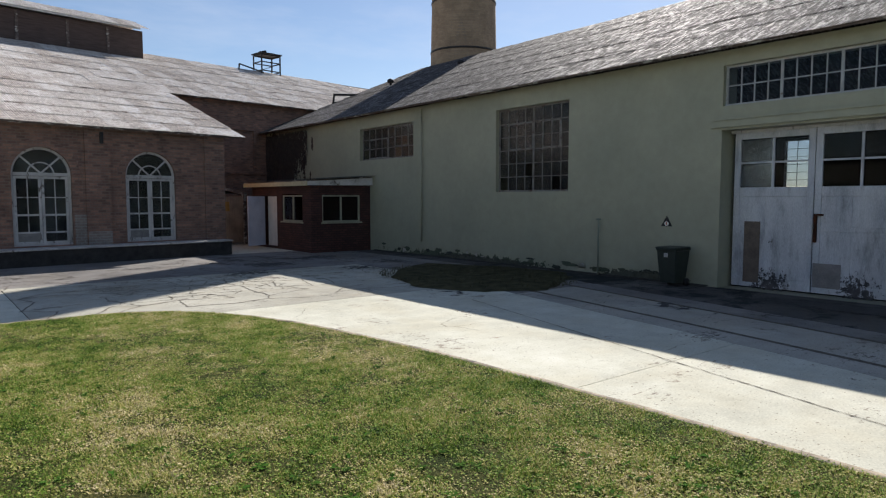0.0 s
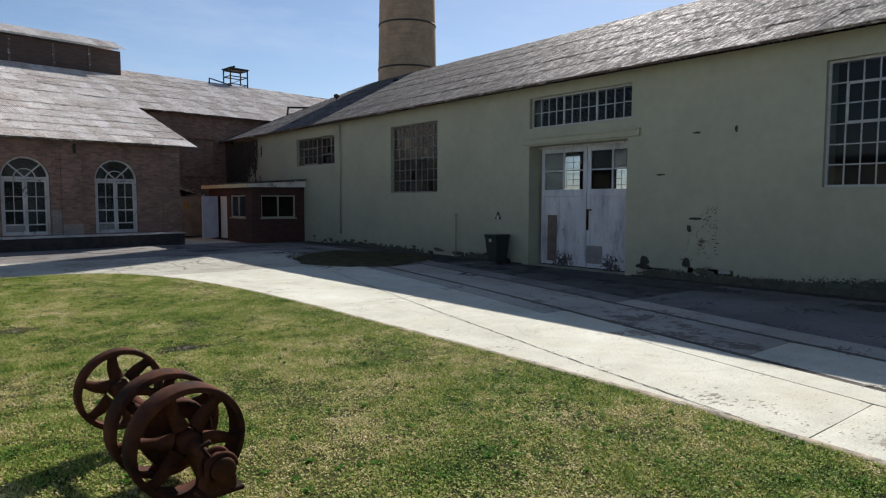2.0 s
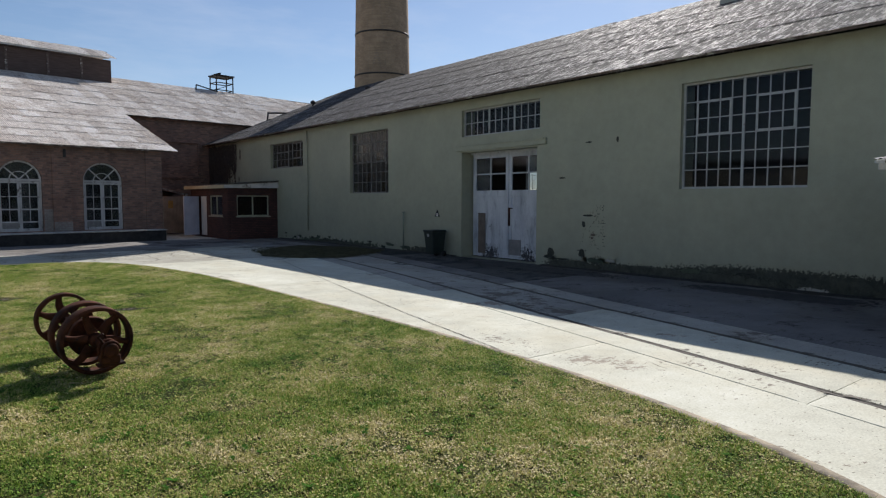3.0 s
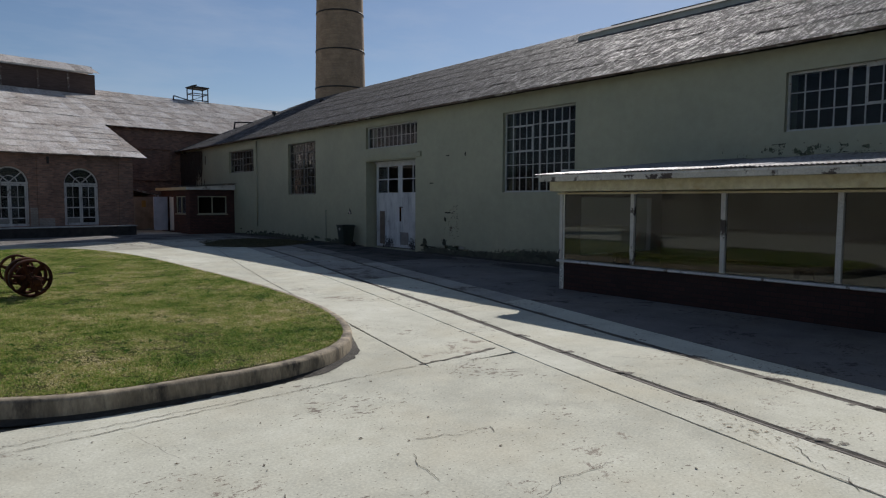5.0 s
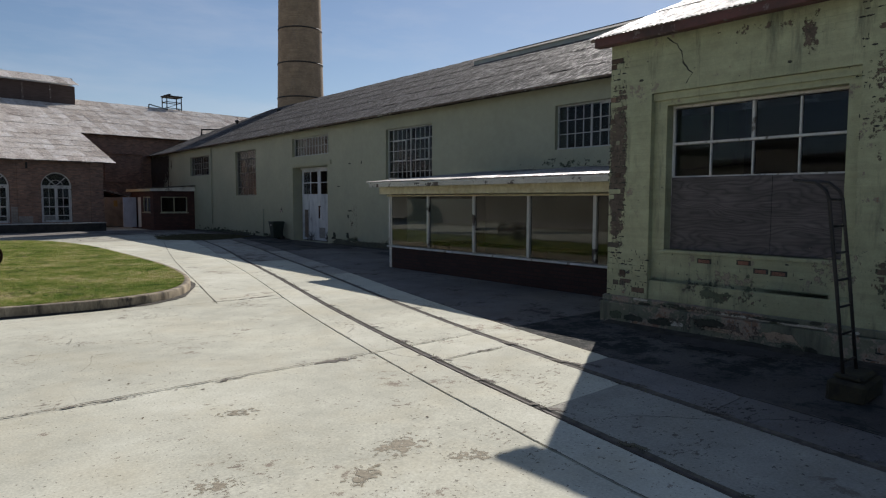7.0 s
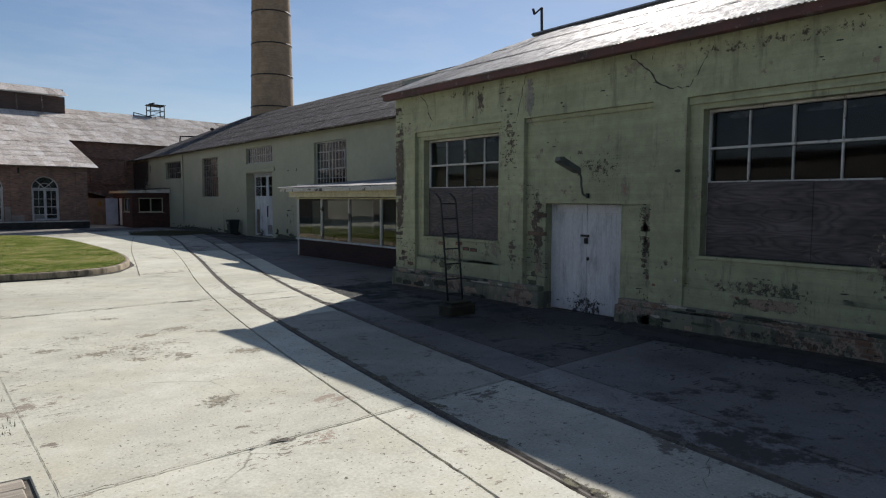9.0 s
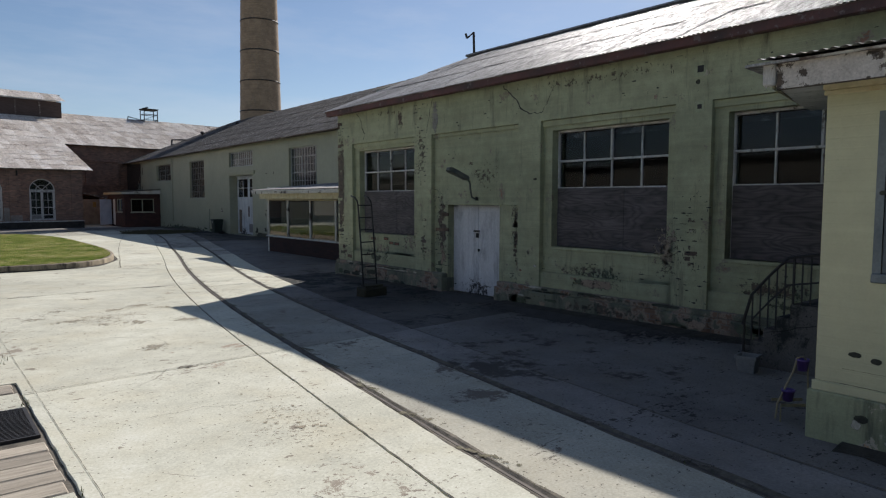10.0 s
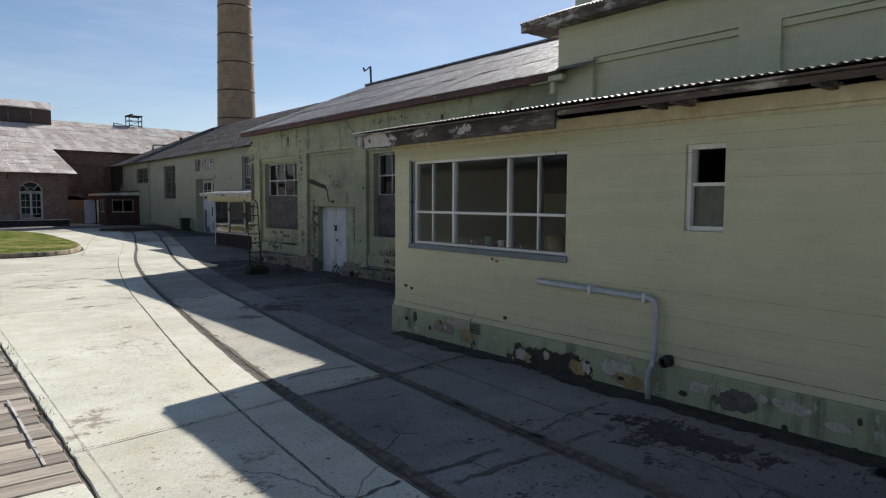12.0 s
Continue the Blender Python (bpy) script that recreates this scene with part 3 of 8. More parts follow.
def grid_window(parent, x, z, w, h, cols, rows, mat, depth=0.1, bars=0.024, heavy=(), lights=(), rim=0.05, label="", glass=None, odd=()):
    """A many-paned window in a wall's plane: a frame with glazing bars, thick mullions at the columns in heavy, hinged lights as
    (first column, last column, first row, last row), and a pane of glass in each cell. odd: cells with another glass."""
    bm = bmesh.new()
    box(bm, (0, 0, 0), (w, 0.07, rim), 0), box(bm, (0, 0, h - rim), (w, 0.07, h), 0)
    box(bm, (0, 0, rim), (rim, 0.07, h - rim), 0), box(bm, (w - rim, 0, rim), (w, 0.07, h - rim), 0)
    cw, ch = (w - 2 * rim) / cols, (h - 2 * rim) / rows
    fr = part("window", bm, mat, parent, label, pose(x, depth, z))
    first = None
    for c in range(1, cols):
        if c in heavy:
            part("mullion", boxed(((-bars * 1.15, 0.012, rim), (bars * 1.15, 0.055, h - rim))), mat, fr, "", pose(rim + c * cw, 0, 0))
        elif first is None:
            first = part("glazing_bar", boxed(((-bars / 2, 0.02, rim), (bars / 2, 0.055, h - rim))), mat, fr, "", pose(rim + c * cw, 0, 0))
        else:
            twin(first, pose(rim + c * cw, 0, 0))
    first = None
    for r in range(1, rows):
        here = pose(0, 0, rim + r * ch)
        if first is None:
            first = part("cross_bar", boxed(((rim, 0.024, -bars / 2), (w - rim, 0.05, bars / 2))), mat, fr, "", here)
        else:
            twin(first, here)
    for c0, c1, r0, r1 in lights:
        a, b, c, d = rim + c0 * cw, rim + c1 * cw, rim + r0 * ch, rim + r1 * ch
        cm = bmesh.new()
        for lo, hi in (((a, 0, c), (b, 0.02, c + 0.045)), ((a, 0, d - 0.045), (b, 0.02, d)), ((a, 0, c + 0.045), (a + 0.045, 0.02, d - 0.045)), ((b - 0.045, 0, c + 0.045), (b, 0.02, d - 0.045))):
            box(cm, lo, hi)
        part("casement", cm, mat, fr)
    rnd = random.Random(int(x * 100) + cols)
    for c in range(cols):
        for r in range(rows):
            g = glass or GLASS
            if (c, r) in odd:
                g = GLASS_DIRTY
            pane(fr, cw - 0.004, ch - 0.004, pose(rim + c * cw + 0.002, 0.034, rim + r * ch + 0.002, rnd.uniform(-0.25, 0.25), 0, rnd.uniform(-0.25, 0.25)), g)
    return fr


# ---- ground, pavement, lawn ----
def smooth_line(pts):
    ys, xs = zip(*sorted((y, x) for x, y in pts))
    return lambda y: float(np.interp(y, ys, xs))


RAIL_PTS = ((1.85, -42), (2.0, -38), (2.15, -35.4), (2.33, -33), (2.62, -30.6), (3.12, -27.4), (3.5, -24.9), (3.86, -22.4), (4.32, -20), (4.9, -17), (5.68, -13.4), (6.58, -10), (7.6, -6), (8.5, -2), (9.58, 2), (10.6, 7), (11.6, 12))
_rail = smooth_line(RAIL_PTS)


def rail_x(y):
    return sum(_rail(y + d) for d in (-2, -1, 0, 1, 2)) / 5


def rail2_x(y):
    s = (rail_x(y + 0.5) - rail_x(y - 0.5))
    return rail_x(y) + 1.3 * math.sqrt(1 + s * s)


def joint_x(y):
    return rail_x(y) - 0.57


def fall(y):
    """The yard rises a little towards the house."""
    return 0.0075 * max(0.0, -18.0 - y) if y > -34 else 0.12


def lawn_edge(a, grow=0.0):
    """The rounded outline of the lawn."""
    c, s = math.cos(a), math.sin(a)
    k = (abs(c) ** 3.1 + abs(s) ** 3.1) ** (-1 / 3.1)
    return 1.95 + (3.36 + grow) * c * k, -0.3 + (10.3 + grow) * s * k


def in_lawn(x, y, grow=0.0):
    return (abs(x - 1.95) / (3.36 + grow)) ** 3.1 + (abs(y + 0.3) / (10.3 + grow)) ** 3.1 < 1


def sheet(bm, xs, ys, z):
    g = [[bm.verts.new((x, y, z(x, y))) for x in xs] for y in ys]
    for a, b in zip(g, g[1:]):
        for i in range(len(xs) - 1):
            bm.faces.new((a[i], a[i + 1], b[i + 1], b[i]))


bm = bmesh.new()
far = [-900, -300, -120, -60, -30, -10, 0, 15, 30, 60, 120, 300, 900]
sheet(bm, far, sorted(far + [-34, -18]), lambda x, y: fall(y) - 0.06)
tagged(part("ground", bm, EARTH), "bare brown earth under and around the yard", "ground", kind="structure")

pavement = thing("pavement", pose(0, 0, 0), "sun-bleached concrete slabs with dark cracked joints", "pavement", kind="structure")
CROSS = [-66, -57.6, -49.4, -41.5, -33.27, -24.9, -16.54, -8.1, 0.15, 8.4, 16.0, 21.9]
GAP = 0.004


def stray(a, b):
    """How far a joint wanders from its line."""
    return 0.005 * noise.noise((a * 0.6, b, 0.3)) + 0.005 * noise.noise((a * 9.5, b, 4.1))


def skew(x, y):
    """The cross joints swing round with the curve of the rails."""
    return float(np.interp(y, (-34, -25, -16.5, -9), (0.14, 0.062, 0.047, 0.0))) * max(0.0, x - 0.4)


def slab(left, right, ya, yb, seed, tight=False):
    """One slab between two lines, its edges chipped and wandering, 6 cm thick."""
    rnd = random.Random(seed)
    n = max(2, int((yb - ya) / 0.14))
    gap, chip = (0.003, 0.002) if tight else (GAP, 0.01)
    width = right((ya + yb) / 2) - left((ya + yb) / 2)
    cols = max(3, min(26, int(width / 0.22)))
    bm = bmesh.new()
    top, low = [], []
    for i in range(n + 1):
        y = ya + (yb - ya) * i / n
        l = left(y + skew(left(y), y)) + gap + (0 if tight else stray(y, 1)) + rnd.random() ** 4 * chip
        r = right(y + skew(right(y), y)) - gap + (0 if tight else stray(y, 1)) - rnd.random() ** 4 * chip
        xs = [l, l + 0.007] + [l + (r - l) * k / cols for k in range(1, cols)] + [r - 0.007, r]
        row = []
        for k, x in enumerate(xs):
            yy = y + skew(x, y)
            if i in (0, n):
                yy += stray(x, ya if i == 0 else yb) + (gap + rnd.random() ** 4 * chip) * (1 if i == 0 else -1)
            row.append(bm.verts.new((x, yy, fall(yy) - (0.008 if k in (0, len(xs) - 1) or i in (0, n) else 0))))
        top.append(row)
        low.append((bm.verts.new((l, row[0].co.y, fall(y) - 0.055)), bm.verts.new((r, row[-1].co.y, fall(y) - 0.055))))
    last = len(top[0]) - 1
    for a, b in zip(top, top[1:]):
        for k in range(last):
            bm.faces.new((a[k], a[k + 1], b[k + 1], b[k]))
    for i in range(n):
        bm.faces.new((low[i][0], top[i][0], top[i + 1][0], low[i + 1][0]))
        bm.faces.new((top[i][last], low[i][1], low[i + 1][1], top[i + 1][last]))
    bm.faces.new([low[0][0], *top[0], low[0][1]]), bm.faces.new([low[-1][0], *top[-1], low[-1][1]])
    return bm


def lawn_side(y):
    """Eastern side of the lawn's kerb, for the slabs beside it."""
    t = 1 - (abs(y + 0.3) / 10.36) ** 3.1
    return 1.95 + 3.42 * max(t, 0) ** (1 / 3.1)


def side_walk(y):
    return rail_x(y) + 2.04


def wall_side(y):
    return 14.6 if y > -7.6 else 10.9 if y > -16.8 else 8.9 if y > -31 else 5.4


def line(x):
    return lambda y: x


def off(f, d):
    return lambda y: f(y) + d


BED = 0.045
seed = 0


def lay(left, right, ya, yb, mat=None, tight=False):
    global seed
    seed += 1
    part("slab", slab(left, right, ya, yb, seed, tight), mat or CONCRETE, pavement)


# slabs lying in shade get the darker, shade-toned concretes
for ya, yb in zip(CROSS, CROSS[1:]):
    if yb <= -20:
        lay(line(0.283), joint_x, ya, yb)
    elif ya < -20:
        lay(lambda y: -14 if y > -24.33 else 0.283, joint_x, ya, yb)
    if ya < -32.62 < yb:
        lay(joint_x, off(rail_x, -BED), ya, -32.62), lay(joint_x, off(rail_x, -BED), -32.62, yb)
    else:
        lay(joint_x, off(rail_x, -BED), ya, yb, SHADE_TRACK if ya > 8 else HALF_SHADE if ya > -1 else None)
    if ya < -17.42 < yb:
        lay(off(rail_x, BED), off(rail2_x, -BED), ya, -19.5, HALF_SHADE_TRACK)
        lay(off(rail_x, BED), off(rail2_x, -BED), -19.5, -17.42)
        lay(off(rail_x, BED), off(rail2_x, -BED), -17.42, yb)
    elif ya < -3.5 < yb:
        lay(off(rail_x, BED), off(rail2_x, -BED), ya, -3.5)
        lay(off(rail_x, BED), off(rail2_x, -BED), -3.5, yb, HALF_SHADE)
    else:
        lay(off(rail_x, BED), off(rail2_x, -BED), ya, yb, SHADE_TRACK if yb < -33 else PALE_APRON if yb < -24 else HALF_SHADE_TRACK if yb < -16 else SHADE_TRACK if ya > 8 else HALF_SHADE if ya > 0 else None)
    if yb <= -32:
        lay(off(rail2_x, BED), side_walk, ya, yb, STAIN_AND_SHADE)
        lay(side_walk, line(5.4), ya, yb, STAIN_AND_SHADE)
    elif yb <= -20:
        lay(off(rail2_x, BED), side_walk, ya, yb, STAIN_AND_SHADE)
        lay(side_walk, wall_side, max(ya, -32.3), yb, DULL_STAIN_SHADE)
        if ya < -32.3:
            lay(side_walk, line(5.4), ya, -32.3, STAIN_AND_SHADE)
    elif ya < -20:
        lay(off(rail2_x, BED), side_walk, ya, -20.6, DULL_STAIN_SHADE)
        lay(off(rail2_x, BED), side_walk, -20.6, -18.7, SHADE_TRACK)
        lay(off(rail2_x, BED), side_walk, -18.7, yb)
        lay(side_walk, wall_side, ya, yb, GRIME_AND_SHADE)
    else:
        lay(off(rail2_x, BED), side_walk, ya, yb, SHADE_TRACK if ya > 0 else HALF_SHADE if ya > -9 else None)
        lay(side_walk, wall_side, ya, yb, DULL_STAIN_SHADE if ya < -1 else GRIME_AND_SHADE)


def notch(y):
    """The slanting joint from the kerb's tip to the slab's corner."""
    return 4.35 + (y + 11.25) * 0.22


lay(lambda y: -14 if y < -10.72 else lawn_side(y), lambda y: joint_x(y) if y < -11.2 else notch(y), -16.54, -8.4)
lay(lambda y: lawn_side(y) if y > -8.4 else notch(y), joint_x, -11.25, -5.2)
lay(off(lawn_side, 0.0), joint_x, -5.2, 3.1)
lay(off(lawn_side, 0.0), joint_x, 3.1, 10.06)
lay(line(-14), line(1.95), 10.06, 21.9)
lay(line(1.95), joint_x, 10.06, 16.0, PALE_APRON)
# shade of the far apron is put into this slab's colour
lay(line(1.95), joint_x, 16.0, 21.9, SHADE_TRACK)
lay(line(8.4), line(12.0), 21.9, 27.6)
lay(line(-14), line(-1.4), -10.75, 0.0)
lay(line(-14), line(-1.4), 0.0, 10.06)
for ya, yb in ((-25.46, -24.79), (-28.36, -27.87), (-66, -33.95)):
    lay(line(-14), line(0.265), ya, yb)

# joint filling just below the slabs
bm = bmesh.new()
sheet(bm, [-14, 0.4, 6, 15], [-66, -50, -34, -18, 0, 22], lambda x, y: fall(y) - 0.022)
tagged(part("joint_filling", bm, DIRT), "dark dirt and weeds filling the slab joints", "ground", kind="structure")

# embedded rails
for k, fx in enumerate((rail_x, rail2_x)):
    track = thing("rail", pose(0, 0, 0), "rusty steel rail sunk into the concrete yard", "rail", "pair of embedded rails")
    bm = bmesh.new()
    rnd = random.Random(5 + k)
    prev = None
    for i in range(0, 181):
        y = -60 + i * 0.4
        x, z = fx(y), fall(y)
        ring = [bm.verts.new((x + a, y, z + h)) for a, h in ((-0.018, -0.05), (-0.018, -0.016), (-0.014, -0.009), (0.014, -0.009), (0.018, -0.016), (0.018, -0.05))]
        if prev:
            for a in range(5):
                bm.faces.new((prev[a], prev[a + 1], ring[a + 1], ring[a]))
        prev = ring
    part("rail_head", bm, RAIL_STEEL, track)
    bm = bmesh.new()
    prev = None
    for i in range(0, 361):
        y = -60 + i * 0.2
        x, z = fx(y), fall(y)
        wide = 0.04 * min(1.0, max(0.0, (-25 - y) / 7))
        a, b = 0.03 + wide + 0.025 * noise.noise((y * 1.3, k, 0)) + rnd.uniform(0, 0.012), 0.036 + wide * 1.4 + 0.035 * noise.noise((y * 1.1, k, 7)) + rnd.uniform(0, 0.015)
        # the dirt laps over the slab's edges
        a, b = max(a, 0.05), max(b, 0.05)
        ring = [bm.verts.new((x + d, y, z + h)) for d, h in ((-a, 0.0006), (-0.046, 0.0034), (-0.02, -0.011), (0.016, -0.012), (0.046, 0.0034), (b, 0.0006))]
        if prev:
            for q in (0, 1, 3, 4):
                bm.faces.new((prev[q], prev[q + 1], ring[q + 1], ring[q]))
        prev = ring
    part("dirt_bed", bm, DIRT, track)

# kerb and lawn
bm = bmesh.new()
N = 220
prof = ((0.10, -0.05), (0.095, 0.15), (0.075, 0.18), (-0.03, 0.182), (-0.045, 0.15))
rings = []
for i in range(N):
    a = i * math.tau / N
    ring = []
    for g, z in prof:
        x, y = lawn_edge(a, g)
        w = 0.008 * noise.noise((x * 2, y * 2, z * 9))
        ring.append(bm.verts.new((x + w, y + w, z + (w if z > 0.1 else 0))))
    rings.append(ring)
for i in range(N):
    for k in range(len(prof) - 1):
        bm.faces.new((rings[i][k], rings[(i + 1) % N][k], rings[(i + 1) % N][k + 1], rings[i][k + 1]))
tagged(part("kerb", bm, KERB, None, "", None, True), "weathered grey concrete kerb round the lawn", "kerb", kind="structure")

bm = bmesh.new()
mid = [[bm.verts.new((1.95 + (x - 1.95) * k, -0.3 + (y + 0.3) * k, 0.18 + 0.015 * noise.noise((x * k * 0.7, y * k * 0.7, 1)))) for x, y in (lawn_edge(i * math.tau / 120, -0.03) for i in range(120))] for k in (0.05, 0.2, 0.4, 0.55, 0.7, 0.82, 0.92, 1.0)]
for a, b in zip(mid, mid[1:]):
    for i in range(120):
        bm.faces.new((a[i], a[(i + 1) % 120], b[(i + 1) % 120], b[i]))
bm.faces.new(mid[0])
tagged(part("lawn", bm, TURF, None, "", None, True), "mown lawn of green and straw-coloured turf", "lawn", kind="structure")


# ---- the green hall ----
def facing_west(x, y, z=0.0):
    """A wall's own frame: x runs south along it, y goes into the building, z up; the outer face at y = 0."""
    return pose(x, y, z, 0, 0, -90)


HX, HN = 14.51, 30.0
hall = thing("factory_hall", facing_west(HX, HN), "long sage-green rendered factory hall with a lichened iron roof", "building")


def hy(y):
    return HN - y


openings = {"small": (21.2, 17.65, 3.5, 4.73), "tall": (13.4, 10.55, 2.2, 4.68), "over": (6.2, 2.68, 4.02, 4.9), "big": (-1.87, -4.8, 2.19, 4.7), "long": (-10.54, -14.1, 3.42, 4.68)}
holes = [(hy(a), hy(b), c, d) for a, b, c, d in openings.values()]
holes.append((hy(6.2), hy(2.78), 0.0, 3.5))
part("wall", wall_mesh(61, -0.05, 5.22, 0.6, holes), HALL_GREEN, hall)
part("end_wall", boxed(((0.0, 0.6, -0.05), (0.4, 20.0, 5.22)), ((60.6, 0.6, -0.05), (61, 20, 5.22))), HALL_GREEN, hall)
# the far wall has high windows that show through the door's glass
backs = [(7.6 + 4.4 * i, 9.4 + 4.4 * i, 2.5, 4.9) for i in range(3)]
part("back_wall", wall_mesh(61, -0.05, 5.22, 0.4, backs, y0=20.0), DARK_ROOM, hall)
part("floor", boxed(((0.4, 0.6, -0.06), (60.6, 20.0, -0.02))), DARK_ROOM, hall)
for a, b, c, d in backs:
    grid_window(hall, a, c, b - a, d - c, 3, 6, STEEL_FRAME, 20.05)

# unseen dark wall added to hide the bright rear windows
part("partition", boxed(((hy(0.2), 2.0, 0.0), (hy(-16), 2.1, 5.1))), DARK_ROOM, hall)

SL = math.atan2(4.4, 10.35)
slope = math.hypot(10.5, 4.46)
roof = part("roof", boxed(((0, 0, -0.05), (61.4, slope, 0.0))), TIMBER_DARK, hall, "", pose(-0.3, -0.48, 5.2, math.degrees(SL)))
part("rear_roof", boxed(((0, 0, -0.05), (61.4, slope, 0.0))), IRON_HALL, hall, "", pose(61.1, 20.65, 5.2, math.degrees(SL), 0, 180))
part("gable", (lambda b: (b.faces.new([b.verts.new(p) for p in ((0, 0, 5.2), (0, 10.1, 9.5), (0, 20.2, 5.2))]), b)[1])(bmesh.new()), BRICK, hall, "", pose(0.2, 0, 0))
roof_sheets(roof, pose(0, -0.05, 0.0), 47.6, slope, 6, IRON_HALL, seed=11, rough=0.8, lap=0.004)

grid_window(hall, hy(21.2), 3.5, 3.55, 1.23, 8, 3, RUSTY_FRAME, 0.12, heavy=(4,), lights=((1, 4, 0, 2), (5, 7, 1, 3)), label="small steel window with many dusty panes", odd=((0, 0), (5, 0), (6, 1)), glass=GLASS_DUSTY)
grid_window(hall, hy(13.4), 2.2, 2.85, 2.48, 8, 6, RUSTY_FRAME, 0.12, heavy=(4,), lights=((1, 4, 3, 5), (5, 7, 3, 5)), label="tall steel window of small dusty panes", odd=((0, 0), (3, 1), (6, 0), (2, 4), (5, 3)), glass=GLASS_DUSTY)
grid_window(hall, hy(6.2), 4.02, 3.52, 0.88, 12, 2, STEEL_FRAME, 0.12, heavy=(4, 8), label="long steel transom window over the big door")
grid_window(hall, hy(-1.87), 2.19, 2.93, 2.51, 10, 6, STEEL_FRAME, 0.12, heavy=(5,), lights=((1, 4, 3, 5), (6, 9, 3, 5)), label="large steel window of sixty small panes", odd=((9, 0), (8, 0), (0, 0), (3, 0)))
grid_window(hall, hy(-10.54), 3.42, 3.56, 1.26, 12, 3, STEEL_FRAME, 0.12, heavy=(4, 8), lights=((5, 7, 1, 3), (9, 11, 1, 3)), label="long high steel window with small panes")
part("lintel", boxed(((hy(6.42), -0.07, 3.55), (hy(2.4), 0.0, 3.74)), ((hy(6.36), -0.1, 3.70), (hy(2.46), -0.07, 3.745))), HALL_GREEN, hall)

# timber doors of the hall
door_w = (6.2 - 2.78) / 2


def big_leaf(x, flip):
    w, h = door_w - 0.02, 3.42
    bm = bmesh.new()
    for lo, hi in (((0, 0, 0), (0.13, 0.06, h)), ((w - 0.13, 0, 0), (w, 0.06, h)), ((0.13, 0, h - 0.16), (w - 0.13, 0.06, h)), ((0.13, 0, 2.0), (w - 0.13, 0.06, 2.2)), ((0.13, 0, 0), (w - 0.13, 0.06, 0.22))):
        box(bm, lo, hi, 0.006)
    box(bm, (w / 2 - 0.025, 0.008, 2.2), (w / 2 + 0.025, 0.05, h - 0.16))
    box(bm, (0.13, 0.012, 2.72), (w - 0.13, 0.045, 2.76))
    if flip:
        box(bm, (0.13, 0, 1.28), (w - 0.13, 0.055, 1.38), 0.004)
    leaf = part("door", bm, DOOR_PAINT, hall, "big white flaking timber door with glazed top", pose(x, 0.46, 0.04))
    n = 5
    bw = (w - 0.26) / n
    bd = boxed(((0.0008, 0.018, 0.22), (bw - 0.0008, 0.05, 2.0)), bev=0.0015)
    first = part("board", bd, DOOR_PAINT, leaf, "", pose(0.13, 0, 0))
    for i in range(1, n):
        twin(first, pose(0.13 + i * bw, random.Random(i).uniform(-0.002, 0.003), 0), leaf)
    for i in range(2):
        for j in range(2):
            frost = (i == 1 and j == 1) if flip else i == 0
            pane(leaf, w / 2 - 0.16, 0.5, pose(0.135 + i * (w / 2 - 0.11), 0.03, 2.21 + j * 0.53), GLASS_FROST if frost else GLASS)
    return leaf


left_leaf = big_leaf(hy(6.12), False)
right_leaf = big_leaf(hy(6.12) + door_w, True)
part("rust_plate", boxed(((0.27, -0.012, 0.1), (0.62, 0.0, 1.45)), bev=0.003), surface("brown_sheet", (0.10, 0.075, 0.06), (0.17, 0.13, 0.1), 4, 0.8), left_leaf, "brown sheet-metal patch")
part("grey_plate", boxed(((0.02, -0.012, 0.12), (0.55, 0.0, 0.62)), bev=0.003), surface("grey_sheet", (0.16, 0.15, 0.14), (0.24, 0.22, 0.21), 4, 0.7), right_leaf, "grey sheet-metal patch")
part("handle", boxed(((0.015, -0.05, 1.05), (0.075, 0.0, 1.62)), ((0.02, -0.06, 1.6), (0.2, -0.02, 1.64)), bev=0.004), RUST, right_leaf, "rusty iron bar handle")
part("door_track", boxed(((hy(6.2), 0.42, 3.44), (hy(2.78), 0.52, 3.5))), WHITE_WORN, hall)

DULL_IRON = surface("dull_roof_iron", (0.06, 0.055, 0.05), (0.13, 0.12, 0.11), 4, 0.9)
# ridge monitor, small vents, frame on the roof
mon = part("ridge_monitor", boxed(((0, -2.55, -0.9), (30, 2.55, 0.08))), surface("grey_monitor", (0.30, 0.31, 0.28), (0.42, 0.43, 0.39), 2, 0.7), hall, "low grey ventilator along the ridge", pose(hy(1.24), 9.9, 8.72))
for sgn in (1, -1):
    part("monitor_roof", corrugated(30.4, 2.85, per=3), DULL_IRON, mon, "", pose(-0.2 if sgn > 0 else 30.2, -2.62 * sgn, 0.075, 19, 0, 0 if sgn > 0 else 180), True)


# ---- the peeling green workshop ----
WX, WN = 8.79, -16.75
shop = thing("workshop", facing_west(WX, WN), "peeling green brick workshop with boarded windows", "building")


def wy(y):
    return WN - y


TOPZ = 4.42
BAYS = [(-17.5, -20.35, "win"), (-20.97, -23.75, "door"), (-24.33, -27.15, "win"), (-27.75, -30.6, "win")]
bays = [(wy(a), wy(b), k) for a, b, k in BAYS]
